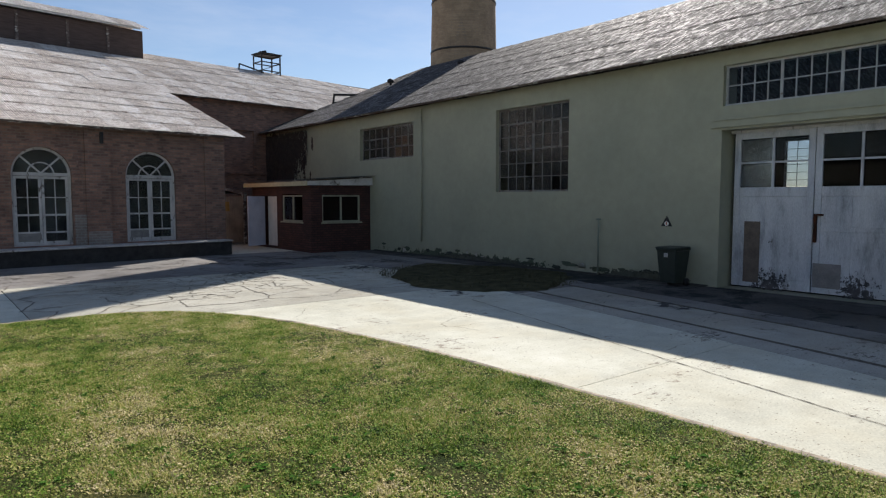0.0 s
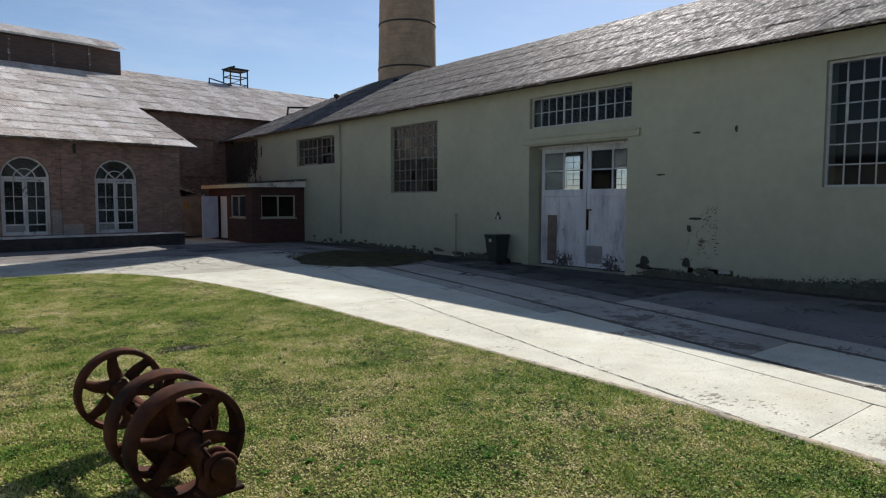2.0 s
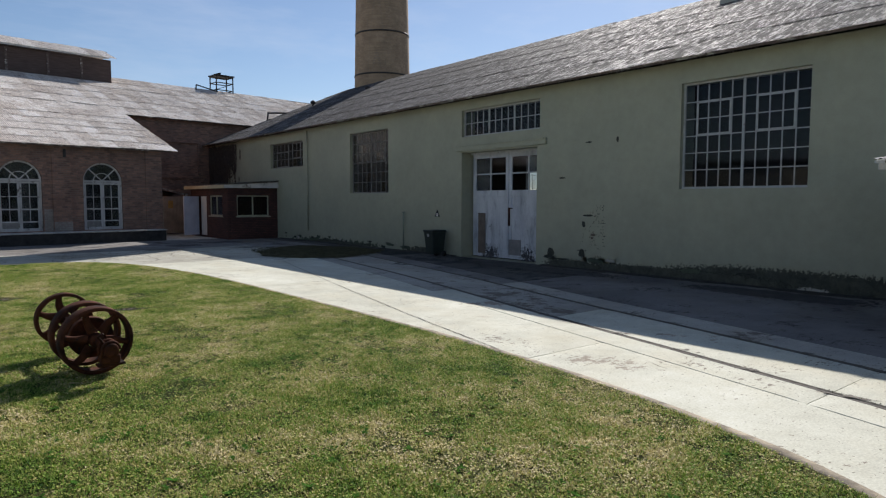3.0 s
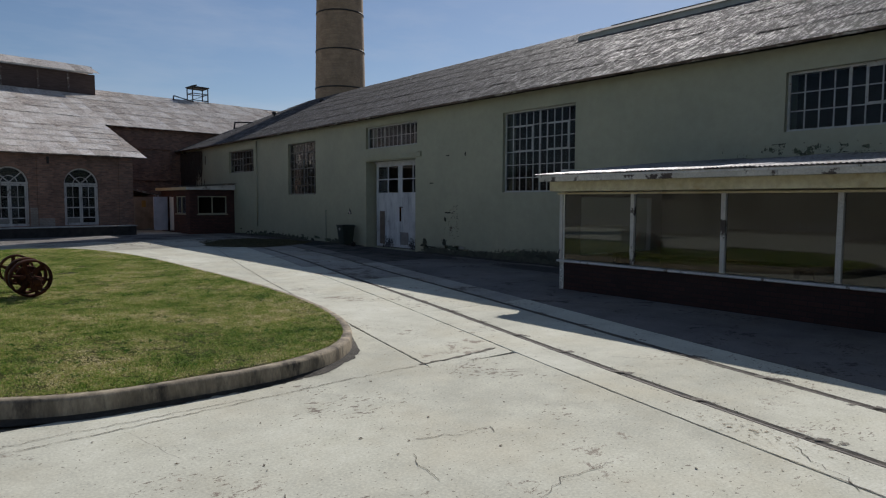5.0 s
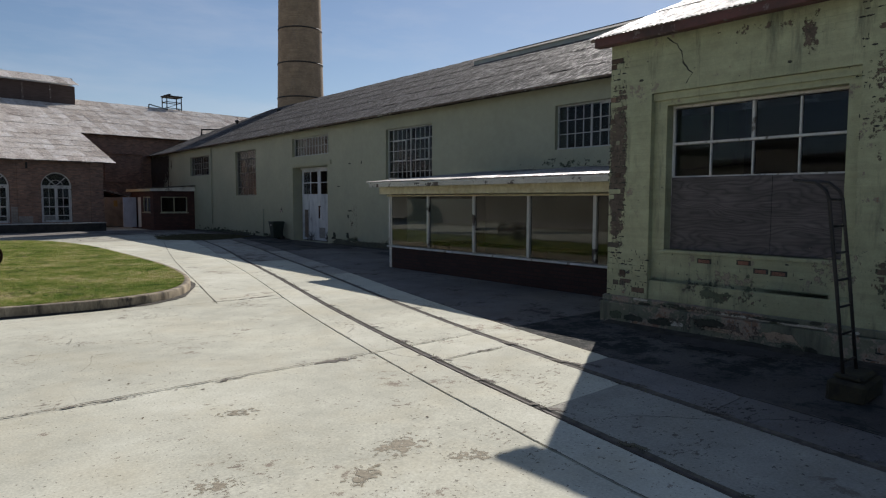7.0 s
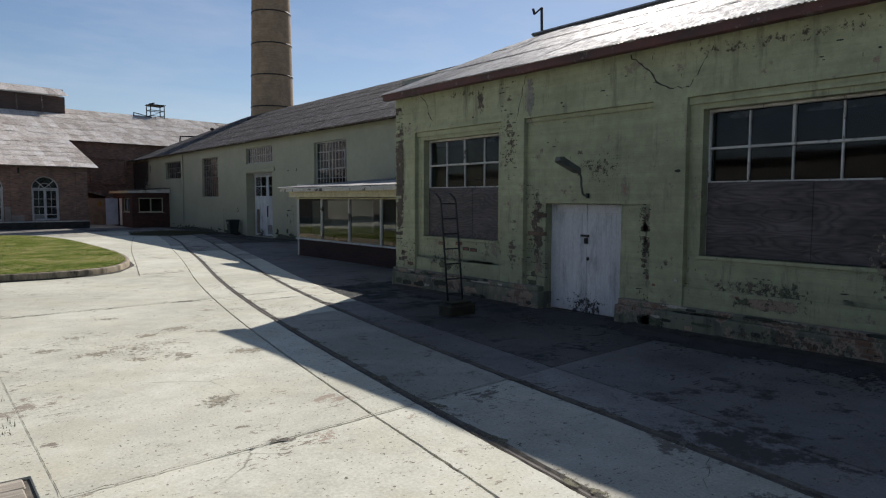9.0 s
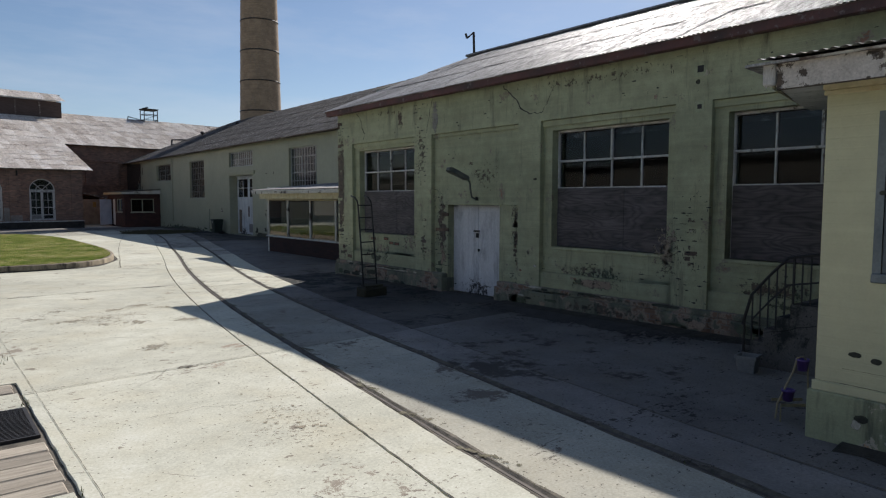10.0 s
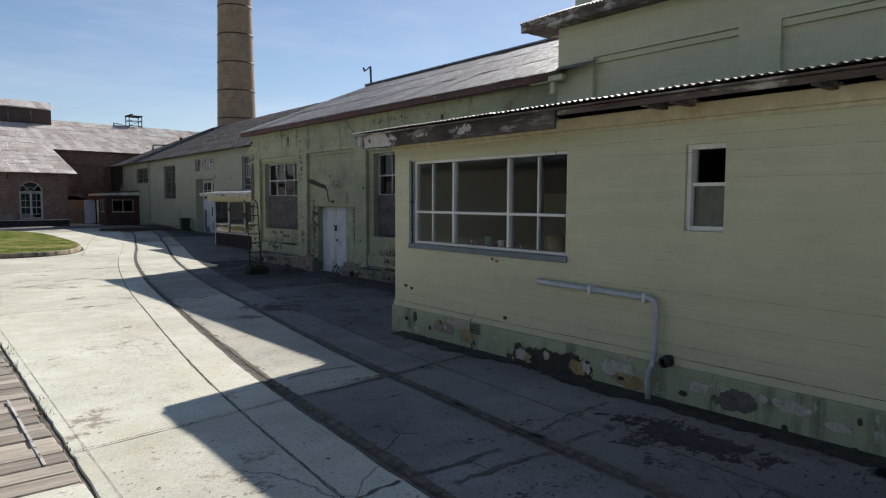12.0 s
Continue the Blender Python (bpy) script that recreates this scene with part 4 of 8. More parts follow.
# pilasters and panels: the panel faces sit 10 cm behind the pilasters
part("frieze", boxed(((0, 0, 3.58), (14.3, 0.45, TOPZ))), OLD_GREEN, shop)
xs = [0.0] + [v for a, b, _ in bays for v in (a, b)] + [14.3]
for i in range(0, len(xs), 2):
    part("pilaster", boxed(((xs[i], 0, 0.42), (xs[i + 1], 0.45, 3.58))), OLD_GREEN, shop)
for a, b, kind in bays:
    w = b - a
    if kind == "win":
        part("panel", wall_mesh(w, 0.72, 3.58, 0.34, [(0.21, w - 0.17, 1.22, 3.39)]), OLD_GREEN, shop, "", pose(a, 0.1, 0))
        part("apron", boxed(((a, 0.04, 0.42), (b, 0.42, 0.72))), OLD_GREEN, shop)
        part("hood", boxed(((a, 0.055, 3.47), (b, 0.1, 3.575))), OLD_GREEN, shop)
        part("sill", boxed(((a + 0.17, 0.07, 1.16), (b - 0.13, 0.42, 1.22)), bev=0.008), OLD_GREEN, shop)
    else:
        part("panel", wall_mesh(w, 0.0, 3.58, 0.34, [(0.48, w - 0.62, 0.0, 1.98)]), OLD_GREEN, shop, "", pose(a, 0.1, 0))
        part("hood", boxed(((a, 0.055, 3.50), (b, 0.1, 3.575))), OLD_GREEN, shop)
for lo, hi in (((-0.06, -0.1, -0.05), (bays[1][0] + 0.5, 0.45, 0.33)), ((bays[1][1] - 0.58, -0.1, -0.05), (14.3, 0.45, 0.33))):
    part("plinth", boxed((lo, hi), bev=0.015), SHOP_PLINTH, shop, "crumbling stained plinth")
for lo, hi in (((-0.05, -0.06, 0.33), (bays[1][0] + 0.46, 0.42, 0.43)), ((bays[1][1] - 0.54, -0.06, 0.33), (14.3, 0.42, 0.43))):
    part("plinth_course", boxed((lo, hi), bev=0.015), SHOP_PLINTH, shop)
part("north_wall", boxed(((0.0, 0.45, -0.05), (0.4, 11.2, TOPZ))), OLD_GREEN, shop)
part("rear_wall", boxed(((0.4, 10.8, -0.05), (14.3, 11.2, TOPZ))), OLD_GREEN, shop)
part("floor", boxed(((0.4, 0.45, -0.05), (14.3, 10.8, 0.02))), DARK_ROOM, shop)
# dark backing added behind the workshop windows, not a known wall
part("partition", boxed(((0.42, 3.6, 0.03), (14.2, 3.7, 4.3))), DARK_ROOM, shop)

for a, b, kind in bays:
    if kind != "win":
        continue
    w = b - a - 0.38
    x = a + 0.21
    bm = bmesh.new()
    for lo, hi in (((0, 0, 0), (0.035, 0.08, 2.17)), ((w - 0.035, 0, 0), (w, 0.08, 2.17)), ((0.035, 0, 2.13), (w - 0.035, 0.08, 2.17)), ((0.035, 0.01, 1.08), (w - 0.035, 0.07, 1.11)), ((0.035, -0.005, 1.58), (w - 0.035, 0.07, 1.615)), ((w / 2 - 0.02, -0.005, 1.615), (w / 2 + 0.02, 0.07, 2.13))):
        box(bm, lo, hi, 0.004)
    for k in (1, 3):
        box(bm, (w * k / 4 - 0.012, 0.012, 1.11), (w * k / 4 + 0.012, 0.06, 2.11))
    box(bm, (w / 2 - 0.012, 0.012, 1.11), (w / 2 + 0.012, 0.06, 1.57))
    fr = part("window", bm, ARCH_PAINT, shop, "white-framed window, its lower half boarded up", pose(x, 0.26, 1.22))
    for k in range(4):
        for z, h, g in ((1.11, 0.46, GLASS_SMOKED), (1.62, 0.49, GLASS_SMOKED)):
            pane(fr, w / 4 - 0.03, h, pose(w * k / 4 + 0.016, 0.04, z, random.Random(k + int(x)).uniform(-0.6, 0.6)), g)
    part("board", boxed(((0.02, -0.02, 0.0), (w * 0.62, 0.0, 1.09)), bev=0.003), PLY, fr, "weathered grey plywood sheet")
    part("board", boxed(((w * 0.62 + 0.004, -0.016, 0.0), (w - 0.02, 0.004, 1.085)), bev=0.003), PLY, fr, "weathered grey plywood sheet")
    part("blind", boxed(((0.05, 0.16, 2.03), (w - 0.05, 0.18, 2.13))), TIMBER_DARK, fr, "brown rolled blind behind the glass")

# double door
a = bays[1][0]
for k in range(2):
    w = (bays[1][1] - 0.62 - (a + 0.48)) / 2
    bm = bmesh.new()
    for lo, hi in (((0.004, 0.01, 0), (w - 0.004, 0.045, 1.94)), ((0.004, 0, 1.8), (w - 0.004, 0.02, 1.94)), ((0.004, 0, 0), (0.11, 0.02, 1.8)), ((w - 0.11, 0, 0), (w - 0.004, 0.02, 1.8))):
        box(bm, lo, hi, 0.003)
    leaf = part("door", bm, DOOR_PAINT, shop, "white painted plank door, dirty at the foot", pose(a + 0.48 + k * w, 0.27, 0.03))
    n = 6
    bw = (w - 0.22) / n
    first = part("board", boxed(((0.0008, -0.003, 0.02), (bw - 0.0008, 0.01, 1.79)), bev=0.0015), DOOR_PAINT, leaf, "", pose(0.11, 0, 0))
    for i in range(1, n):
        twin(first, pose(0.11 + i * bw, 0, 0), leaf)
    if k == 0:
        part("hasp", boxed(((w - 0.13, -0.03, 1.36), (w + 0.06, -0.01, 1.40)), ((w - 0.03, -0.05, 1.24), (w + 0.03, -0.01, 1.34)), bev=0.004), BLACK_STEEL, leaf, "black hasp and padlock")
    else:
        part("knob", boxed(((0.015, -0.04, 0.94), (0.06, -0.0, 1.0)), bev=0.01), BLACK_STEEL, leaf, "black door knob")
part("lintel", boxed(((a + 0.36, 0.07, 1.98), (bays[1][1] - 0.02, 0.2, 2.04)), bev=0.006), OLD_GREEN, shop)

# gutter board and roof
part("gutter", boxed(((-0.12, -0.3, 4.36), (14.2, -0.16, 4.5)), ((-0.12, -0.16, 4.4), (14.2, 0.0, 4.44)), bev=0.012), RED_TRIM, shop, "faded red gutter board")
WS = math.degrees(math.atan2(6.76 - 4.5, 14.0 - 8.49))
wslope = math.hypot(5.55, 2.24)
wroof = part("roof", boxed(((0, 0, -0.05), (14.7, wslope, 0.0))), TIMBER_DARK, shop, "", pose(-0.2, -0.3, 4.5, WS))
roof_sheets(wroof, pose(0, -0.04, 0), 14.6, wslope, 3, IRON_NEAR, seed=3, rough=0.8)
part("rear_roof", boxed(((0, 0, -0.05), (14.7, wslope + 0.4, 0.0))), IRON_NEAR, shop, "", pose(14.35, 10.9, 4.4, WS, 0, 180))
part("gable", (lambda b: (b.faces.new([b.verts.new(p) for p in ((0, 0, 4.4), (0, 5.4, 6.6), (0, 11.0, 4.4))]), b)[1])(bmesh.new()), OLD_GREEN, shop, "", pose(0.05, 0, 0))

# wall vents
for x, z, s in ((wy(-27.55), 4.06, 0.11), (wy(-27.55), 3.5, 0.075)):
    v = part("air_vent", boxed(((-s, -0.006, -s), (s, 0.01, s))), PLINTH_GREEN, shop, "square wall vent, rusted through", pose(x, 0, z))
    # no opening is cut: a black plate paints the cavity's darkness
    part("hole", boxed(((-s * 0.45, -0.012, -s * 0.45), (s * 0.45, -0.004, s * 0.45))), BLACK_STEEL, v)

# ---- tall wall behind the house ----
tall = thing("tall_block", facing_west(WX - 0.03, -30.98), "taller pale green rendered block above the house roof", "building")
tz = 5.32
part("wall", boxed(((0, 0.1, 0.1), (22, 0.45, tz))), HOUSE_GREEN, tall)
part("base_course", boxed(((0, 0, 0), (22, 0.12, 0.1))), HOUSE_GREEN, tall)
part("frieze", boxed(((0.8, 0, 4.68), (22, 0.1, tz))), HOUSE_GREEN, tall)
for lo, hi in (((0, 0, 0.1), (0.8, 0.1, tz)), ((3.4, 0, 0.1), (4.0, 0.1, 4.68)), ((6.6, 0, 0.1), (7.2, 0.1, 4.68))):
    part("pier", boxed((lo, hi)), HOUSE_GREEN, tall)
for a in (0.8, 4.0):
    part("hood", boxed(((a, 0.04, 4.58), (a + 2.6, 0.1, 4.675))), HOUSE_GREEN, tall)
part("north_wall", boxed(((0, 0.45, 4.0), (0.4, 9, tz + 0.6))), HOUSE_GREEN, tall)
part("fascia", boxed(((-0.62, -0.36, tz - 0.02), (22, -0.28, tz + 0.14)), ((-0.62, -0.28, tz + 0.0), (22, 0.5, tz + 0.03)), bev=0.01), TIMBER_DARK, tall, "rotten brown fascia board")
troof = part("roof", boxed(((0, 0, -0.04), (22.6, 5, 0.0))), TIMBER_DARK, tall, "", pose(-0.6, -0.4, tz + 0.14, 21))
roof_sheets(troof, pose(0, 0, 0), 15, 5, 2, IRON_NEAR, seed=8, rough=0.8)
part("gutter_end", boxed(((-0.5, -0.24, 4.34), (0.3, -0.1, 4.45)), ((-0.02, -0.2, 4.12), (0.08, -0.1, 4.34)), bev=0.012), HOUSE_GREEN, tall, "cut-off green gutter with a stub of downpipe")

# ---- the pale green house ----
EX, EN = 5.32, -30.66
house = thing("lean_to_house", facing_west(EX, EN, 0.1), "pale green painted brick lean-to with a broken eave", "building")


def ey(y):
    return EN - y


win = (ey(-31.1), ey(-34.16), 1.42, 2.66)
loo = (ey(-35.66), ey(-36.07), 1.78, 2.63)
part("wall", wall_mesh(22, 0.4, 2.88, 0.25, [win, loo]), HOUSE_GREEN, house)
part("plinth", boxed(((-0.05, -0.04, -0.12), (22, 0.25, 0.41)), bev=0.012), PLINTH_GREEN, house, "stained plinth with flaked paint")
part("string_course", boxed(((-0.02, -0.02, 0.41), (22, 0.0, 0.49)), bev=0.006), HOUSE_GREEN, house)
part("north_wall", boxed(((0, 0.25, -0.1), (0.25, 3.4, 2.88))), HOUSE_GREEN, house)
# kitchen walls darkened so their colour holds the gloom indoors
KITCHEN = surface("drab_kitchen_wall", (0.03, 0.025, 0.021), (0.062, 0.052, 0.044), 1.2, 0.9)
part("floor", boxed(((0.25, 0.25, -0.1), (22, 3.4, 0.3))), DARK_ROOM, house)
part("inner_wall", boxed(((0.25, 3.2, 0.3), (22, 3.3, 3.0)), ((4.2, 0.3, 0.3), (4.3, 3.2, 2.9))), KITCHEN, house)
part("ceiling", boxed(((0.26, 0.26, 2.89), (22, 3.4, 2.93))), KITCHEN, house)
part("wall_plate", boxed(((-0.02, -0.05, 2.88), (22, 0.06, 3.02)), ((-0.02, -0.025, 2.84), (22, 0.0, 2.88)), bev=0.008), CREAM, house, "yellow-stained cream board")
board = part("fascia", boxed(((-0.2, -0.47, 2.86), (3.7, -0.43, 3.07)), bev=0.006), PEELED, house, "dark rotten fascia board with flakes of white paint")
part("fascia", boxed(((3.72, -0.45, 3.0), (22, -0.41, 3.06)), bev=0.006), TIMBER_DARK, house, "bare rotten fascia board")


def slanted(outline, za, zb):
    """A flat plate over an outline of (along, into), its height rising from za at the eave to zb at the back."""
    bm = bmesh.new()
    deep = max(y for _, y in outline)
    rows = [[bm.verts.new((x, y, za + (zb - za) * (y + 0.5) / (deep + 0.5) + up)) for x, y in outline] for up in (0, 0.02)]
    bm.faces.new(rows[0]), bm.faces.new(rows[1])
    for i in range(len(outline)):
        k = (i + 1) % len(outline)
        bm.faces.new((rows[0][i], rows[0][k], rows[1][k], rows[1][i]))
    return bm


# the north verge flares out over the entrance steps
part("soffit", slanted(((-0.02, -0.43), (-0.24, -0.43), (-1.08, 2.1), (-1.42, 3.2), (-0.02, 3.2)), 2.89, 3.14), WHITE_WORN, house, "pale boarded soffit")
bm = bmesh.new()
bar(bm, (-0.23, -0.45, 2.93), (-1.1, 2.15, 3.13), 0.025, 0.1)
bar(bm, (-1.1, 2.15, 3.13), (-1.45, 3.25, 3.22), 0.025, 0.1)
part("verge_board", bm, surface("olive_verge", (0.14, 0.135, 0.085), (0.24, 0.225, 0.15), 4, 0.8), house)
part("verge_roof", slanted(((0.0, -0.56), (-0.34, -0.58), (-0.42, -0.55), (-1.2, 2.1), (-1.55, 3.3), (0.0, 3.3)), 3.06, 3.42), IRON_NEAR, house)
for x in (3.3, 4.75, 5.05, 6.3, 6.75, 7.6, 8.8, 10, 11.5, 13):
    part("rafter", boxed(((x, -0.41, 2.985), (x + 0.07, 0.9, 3.05))), TIMBER_DARK, house)
hroof = part("roof", boxed(((0, 0, -0.03), (22.4, 4.1, -0.012))), TIMBER_DARK, house, "", pose(-0.3, -0.54, 3.085, 6))
roof_sheets(hroof, pose(0, -0.05, 0), 22.3, 4.1, 1, IRON_NEAR, seed=21, rough=0.7)
part("meter_box", boxed(((-0.3, -0.5, 2.9), (-0.205, -0.43, 3.08)), bev=0.01), ARCH_PAINT, house, "small grey metal box at the eave")

w, h = win[1] - win[0] - 0.05, win[3] - win[2]
bars = (((0, 0, 0), (0.036, 0.09, h)), ((w - 0.036, 0, 0), (w, 0.09, h)), ((0.036, 0, 0), (w - 0.036, 0.09, 0.038)), ((0.036, 0, h - 0.038), (w - 0.036, 0.09, h)), ((0.036, -0.004, 0.462), (w - 0.05, 0.08, 0.498)), ((0.89, -0.008, 0.05), (0.935, 0.085, h - 0.05)), ((1.99, -0.008, 0.05), (2.035, 0.085, h - 0.05)), ((0.4, 0.01, 0.05), (0.425, 0.07, h - 0.05)), ((2.5, 0.01, 0.05), (2.525, 0.07, h - 0.05)))
fr = part("window", boxed(*bars[:4], bev=0.003), WHITE, house, "white casement window with a slate sill", pose(win[0] + 0.05, 0.03, win[2]))
for lo, hi in bars[4:]:
    part("glazing_bar", boxed((lo, hi), bev=0.003), WHITE, fr)
for xa, xb in ((0.036, 0.4), (0.425, 0.89), (0.935, 1.99), (2.035, 2.5), (2.525, w - 0.036)):
    for za, zb in ((0.038, 0.462), (0.498, h - 0.038)):
        pane(fr, xb - xa, zb - za, pose(xa, 0.04, za, random.Random(int(xa * 99)).uniform(-0.3, 0.3)), GLASS_CLEAR)
SLATE = surface("grey_painted_reveal", (0.13, 0.15, 0.15), (0.2, 0.22, 0.22), 3, 0.7)
part("sill", boxed(((win[0] - 0.06, -0.03, win[2] - 0.075), (win[1] + 0.02, 0.12, win[2])), bev=0.008), SLATE, house, "grey window sill")
part("reveal", boxed(((win[0] + 0.001, 0.02, win[2] + 0.001), (win[0] + 0.049, 0.14, win[3] - 0.001))), SLATE, house)
part("reveal", boxed(((win[0] - 0.06, -0.004, win[2]), (win[0], 0.1, win[3] + 0.02))), SLATE, house)

w, h = loo[1] - loo[0], loo[3] - loo[2]
bars = (((-0.05, -0.01, 0), (0.04, 0.1, h)), ((w - 0.03, 0, 0), (w, 0.1, h)), ((0.04, 0, 0), (w - 0.03, 0.1, 0.05)), ((0.04, 0, h - 0.05), (w - 0.03, 0.1, h)), ((0.04, 0.02, h * 0.52), (w - 0.03, 0.08, h * 0.56)), ((-0.07, -0.04, -0.04), (w + 0.02, 0.1, 0.0)))
fr = part("window", boxed(*bars[:4], bev=0.003), WHITE, house, "narrow sash window, its top open", pose(loo[0], 0.05, loo[2]))
part("sash_rail", boxed(bars[4], bev=0.003), WHITE, fr)
part("sill", boxed(bars[5], bev=0.003), WHITE, fr)
pane(fr, w - 0.07, h * 0.47, pose(0.04, 0.05, 0.05), GLASS_CLEAR)
part("blind", boxed(((0.04, 0.062, 0.05), (w - 0.03, 0.07, h * 0.52))), surface("stained_blind", (0.2, 0.175, 0.125), (0.36, 0.325, 0.25), 5, 0.9, stretch=(3, 3, 1)), fr, "stained brown blind")

# things on the kitchen window sill
part("shelf", boxed(((win[0], 0.28, win[2] - 0.12), (win[1], 0.75, win[2] - 0.08))), DARK_ROOM, house)


# ---- glazed annexe ----
AX, AN = 10.78, -7.5
annexe = thing("glazed_annexe", facing_west(AX, AN), "low glazed annexe with a dark red brick base", "building")
LEN = 9.2
part("base_wall", boxed(((0, 0.03, -0.05), (LEN, 0.3, 0.6))), BRICK_RED, annexe, "dark red brick base")
part("sill", boxed(((-0.04, -0.04, 0.6), (LEN, 0.2, 0.645)), bev=0.008), WHITE_WORN, annexe)
post = part("post", boxed(((-0.045, 0, 0.66), (0.04, 0.09, 2.1)), bev=0.006), FASCIA, annexe, "", pose(0.045, 0, 0))
for i in range(1, 6):
    twin(post, pose(1.855 * i if i < 5 else LEN - 0.05, 0, 0))
bm = boxed(((-0.03, -0.3, 2.12), (LEN, 0.14, 2.33)), ((-0.05, -0.03, 2.06), (LEN, 0.09, 2.1)), bev=0.006)
part("beam", bm, CREAM, annexe, "cream timber beam")
for i in range(5):
    xa, xb = (1.855 * i + 0.05 if i else 0.1), (1.855 * (i + 1) - 0.05 if i < 4 else LEN - 0.1)
    pane(annexe, xb - xa, 1.4, pose(xa, 0.045, 0.66, random.Random(i).uniform(-0.25, 0.25), 0, random.Random(i + 9).uniform(-0.4, 0.4)), GLASS_SHOP)
part("fascia", boxed(((-0.06, -0.62, 2.32), (LEN, -0.58, 2.44)), bev=0.006), FASCIA, annexe, "white fascia board with bare patches")
part("end_wall", wall_mesh(3.75, -0.05, 2.6, 0.12, [(0.5, 3.2, 0.7, 2.0)]), WHITE, annexe, "", pose(0.0, 3.78, 0, 0, 0, -90))
part("floor", boxed(((0.1, 0.3, -0.05), (LEN, 3.7, 0.03))), DARK_ROOM, annexe)
aroof = part("roof", boxed(((0, 0, -0.05), (LEN + 0.08, 4.4, -0.012))), WHITE_WORN, annexe, "", pose(-0.1, -0.64, 2.46, 5.3))
roof_sheets(aroof, pose(0, -0.06, 0), LEN + 0.1, 4.4, 1, IRON_NEAR, seed=31, rough=0.6)
bench = part("bench", boxed(((0.4, 1.2, 0.7), (8.6, 1.9, 0.75)), ((0.5, 1.25, 0.03), (0.6, 1.85, 0.7)), ((4.4, 1.25, 0.03), (4.5, 1.85, 0.7)), ((8.4, 1.25, 0.03), (8.5, 1.85, 0.7))), DARK_ROOM, annexe)

# ---- red guard hut ----
hut = thing("guard_hut", pose(11.95, 20.5, 0.08), "small dark red brick hut with a white-edged flat roof", "hut")
part("wall", wall_mesh(2.56, -0.1, 2.42, 0.18, [(0.45, 2.1, 1.04, 2.06)]), HUT_RED, hut)
part("side_wall", wall_mesh(5.116, -0.1, 2.42, 0.18, [(2.85, 4.6, 1.04, 2.1), (0.1, 2.4, 0.0, 2.04)]), HUT_RED, hut, "", pose(0, 5.3, 0, 0, 0, -90))
part("back_wall", boxed(((0.18, 5.1, -0.1), (2.55, 5.3, 2.42)), ((2.4, 0.2, -0.1), (2.55, 5.1, 2.42))), HUT_RED, hut)
for m, w in ((pose(0.45, 0.04, 1.04), 1.65), (pose(0.04, 2.45, 1.04, 0, 0, -90), 1.75)):
    bm = bmesh.new()
    for lo, hi in (((0, 0, 0), (0.06, 0.08, 1.02)), ((w - 0.06, 0, 0), (w, 0.08, 1.02)), ((0.06, 0, 0), (w - 0.06, 0.08, 0.06)), ((0.06, 0, 0.96), (w - 0.06, 0.08, 1.02)), ):
        box(bm, lo, hi, 0.004)
    fr = part("window", bm, HUT_FRAME, hut, "white-framed two-light window", m)
    part("mullion", boxed(((w / 2 - 0.03, 0, 0.06), (w / 2 + 0.03, 0.07, 0.96)), bev=0.004), HUT_FRAME, fr)
    part("sill", boxed(((-0.06, -0.09, -0.05), (w + 0.06, 0.02, 0.0)), bev=0.004), HUT_FRAME, fr)
    for k in range(2):
        pane(fr, w / 2 - 0.09, 0.9, pose(0.06 + k * (w / 2 - 0.03), 0.04, 0.06))
bm = boxed(((0, 0, 0), (1.05, 0.05, 2.0)), ((0.1, -0.012, 0.15), (0.95, 0.0, 0.9)), ((0.1, -0.012, 1.0), (0.95, 0.0, 1.85)), bev=0.004)
part("door", bm, surface("blue_grey_paint", (0.42, 0.43, 0.5), (0.56, 0.57, 0.64), 2, 0.6), hut, "pale blue-grey panelled door standing open", pose(-0.05, 4.02, 0.02, 0, 0, -152))
bm = boxed(((0, 0, 0), (0.95, 0.05, 2.0)), bev=0.004)
part("door", bm, WHITE, hut, "plain white door", pose(0.05, 3.85, 0.02, 0, 0, -90))
bm = bmesh.new()
prof = [(-0.2, 2.44, 2.6), (2.6, 2.52, 2.78)]
vs = [[bm.verts.new(p) for p in ((x, -0.15, lo), (x, -0.15, hi), (x, 5.7, hi), (x, 5.7, lo))] for x, lo, hi in prof]
for i in range(4):
    bm.faces.new((vs[0][i], vs[0][(i + 1) % 4], vs[1][(i + 1) % 4], vs[1][i]))
bm.faces.new(vs[0]), bm.faces.new(vs[1])
hroof2 = part("roof", bm, TIMBER_DARK, hut, "flat skillion roof with white edge boards")
bm = bmesh.new()
lo = [bm.verts.new((x, y, z)) for y in (-0.18, -0.15) for x, z in ((-0.22, 2.41), (2.58, 2.44), (2.58, 2.73), (-0.22, 2.56))]
bm.faces.new(lo[:4]), bm.faces.new(lo[4:])
for i in range(4):
    bm.faces.new((lo[i], lo[(i + 1) % 4], lo[4 + (i + 1) % 4], lo[4 + i]))
part("edge_board", bm, HUT_BOARD, hroof2, "flaking white edge board")
part("edge_board", boxed(((-0.24, -0.15, 2.4), (-0.2, 5.7, 2.56)), bev=0.004), CREAM, hroof2, "cream edge board")
roof_sheets(hroof2, pose(-0.26, 5.75, 2.61, 0, -3.7, 0) @ pose(0, 0, 0, 0, 0, -90), 5.98, 2.8, 1, DULL_IRON, seed=5, rough=0.5)


# ---- old brick works ----
works = thing("brick_works", pose(9.68, 22.66, 0, 0, 0, 7), "old dark brick works with arched windows and stepped iron roofs", "building")
AR = [(-10.15, -8.5), (-6.88, -5.24), (-3.63, -1.95)]
LEFT, SPRING = -16.0, 2.74


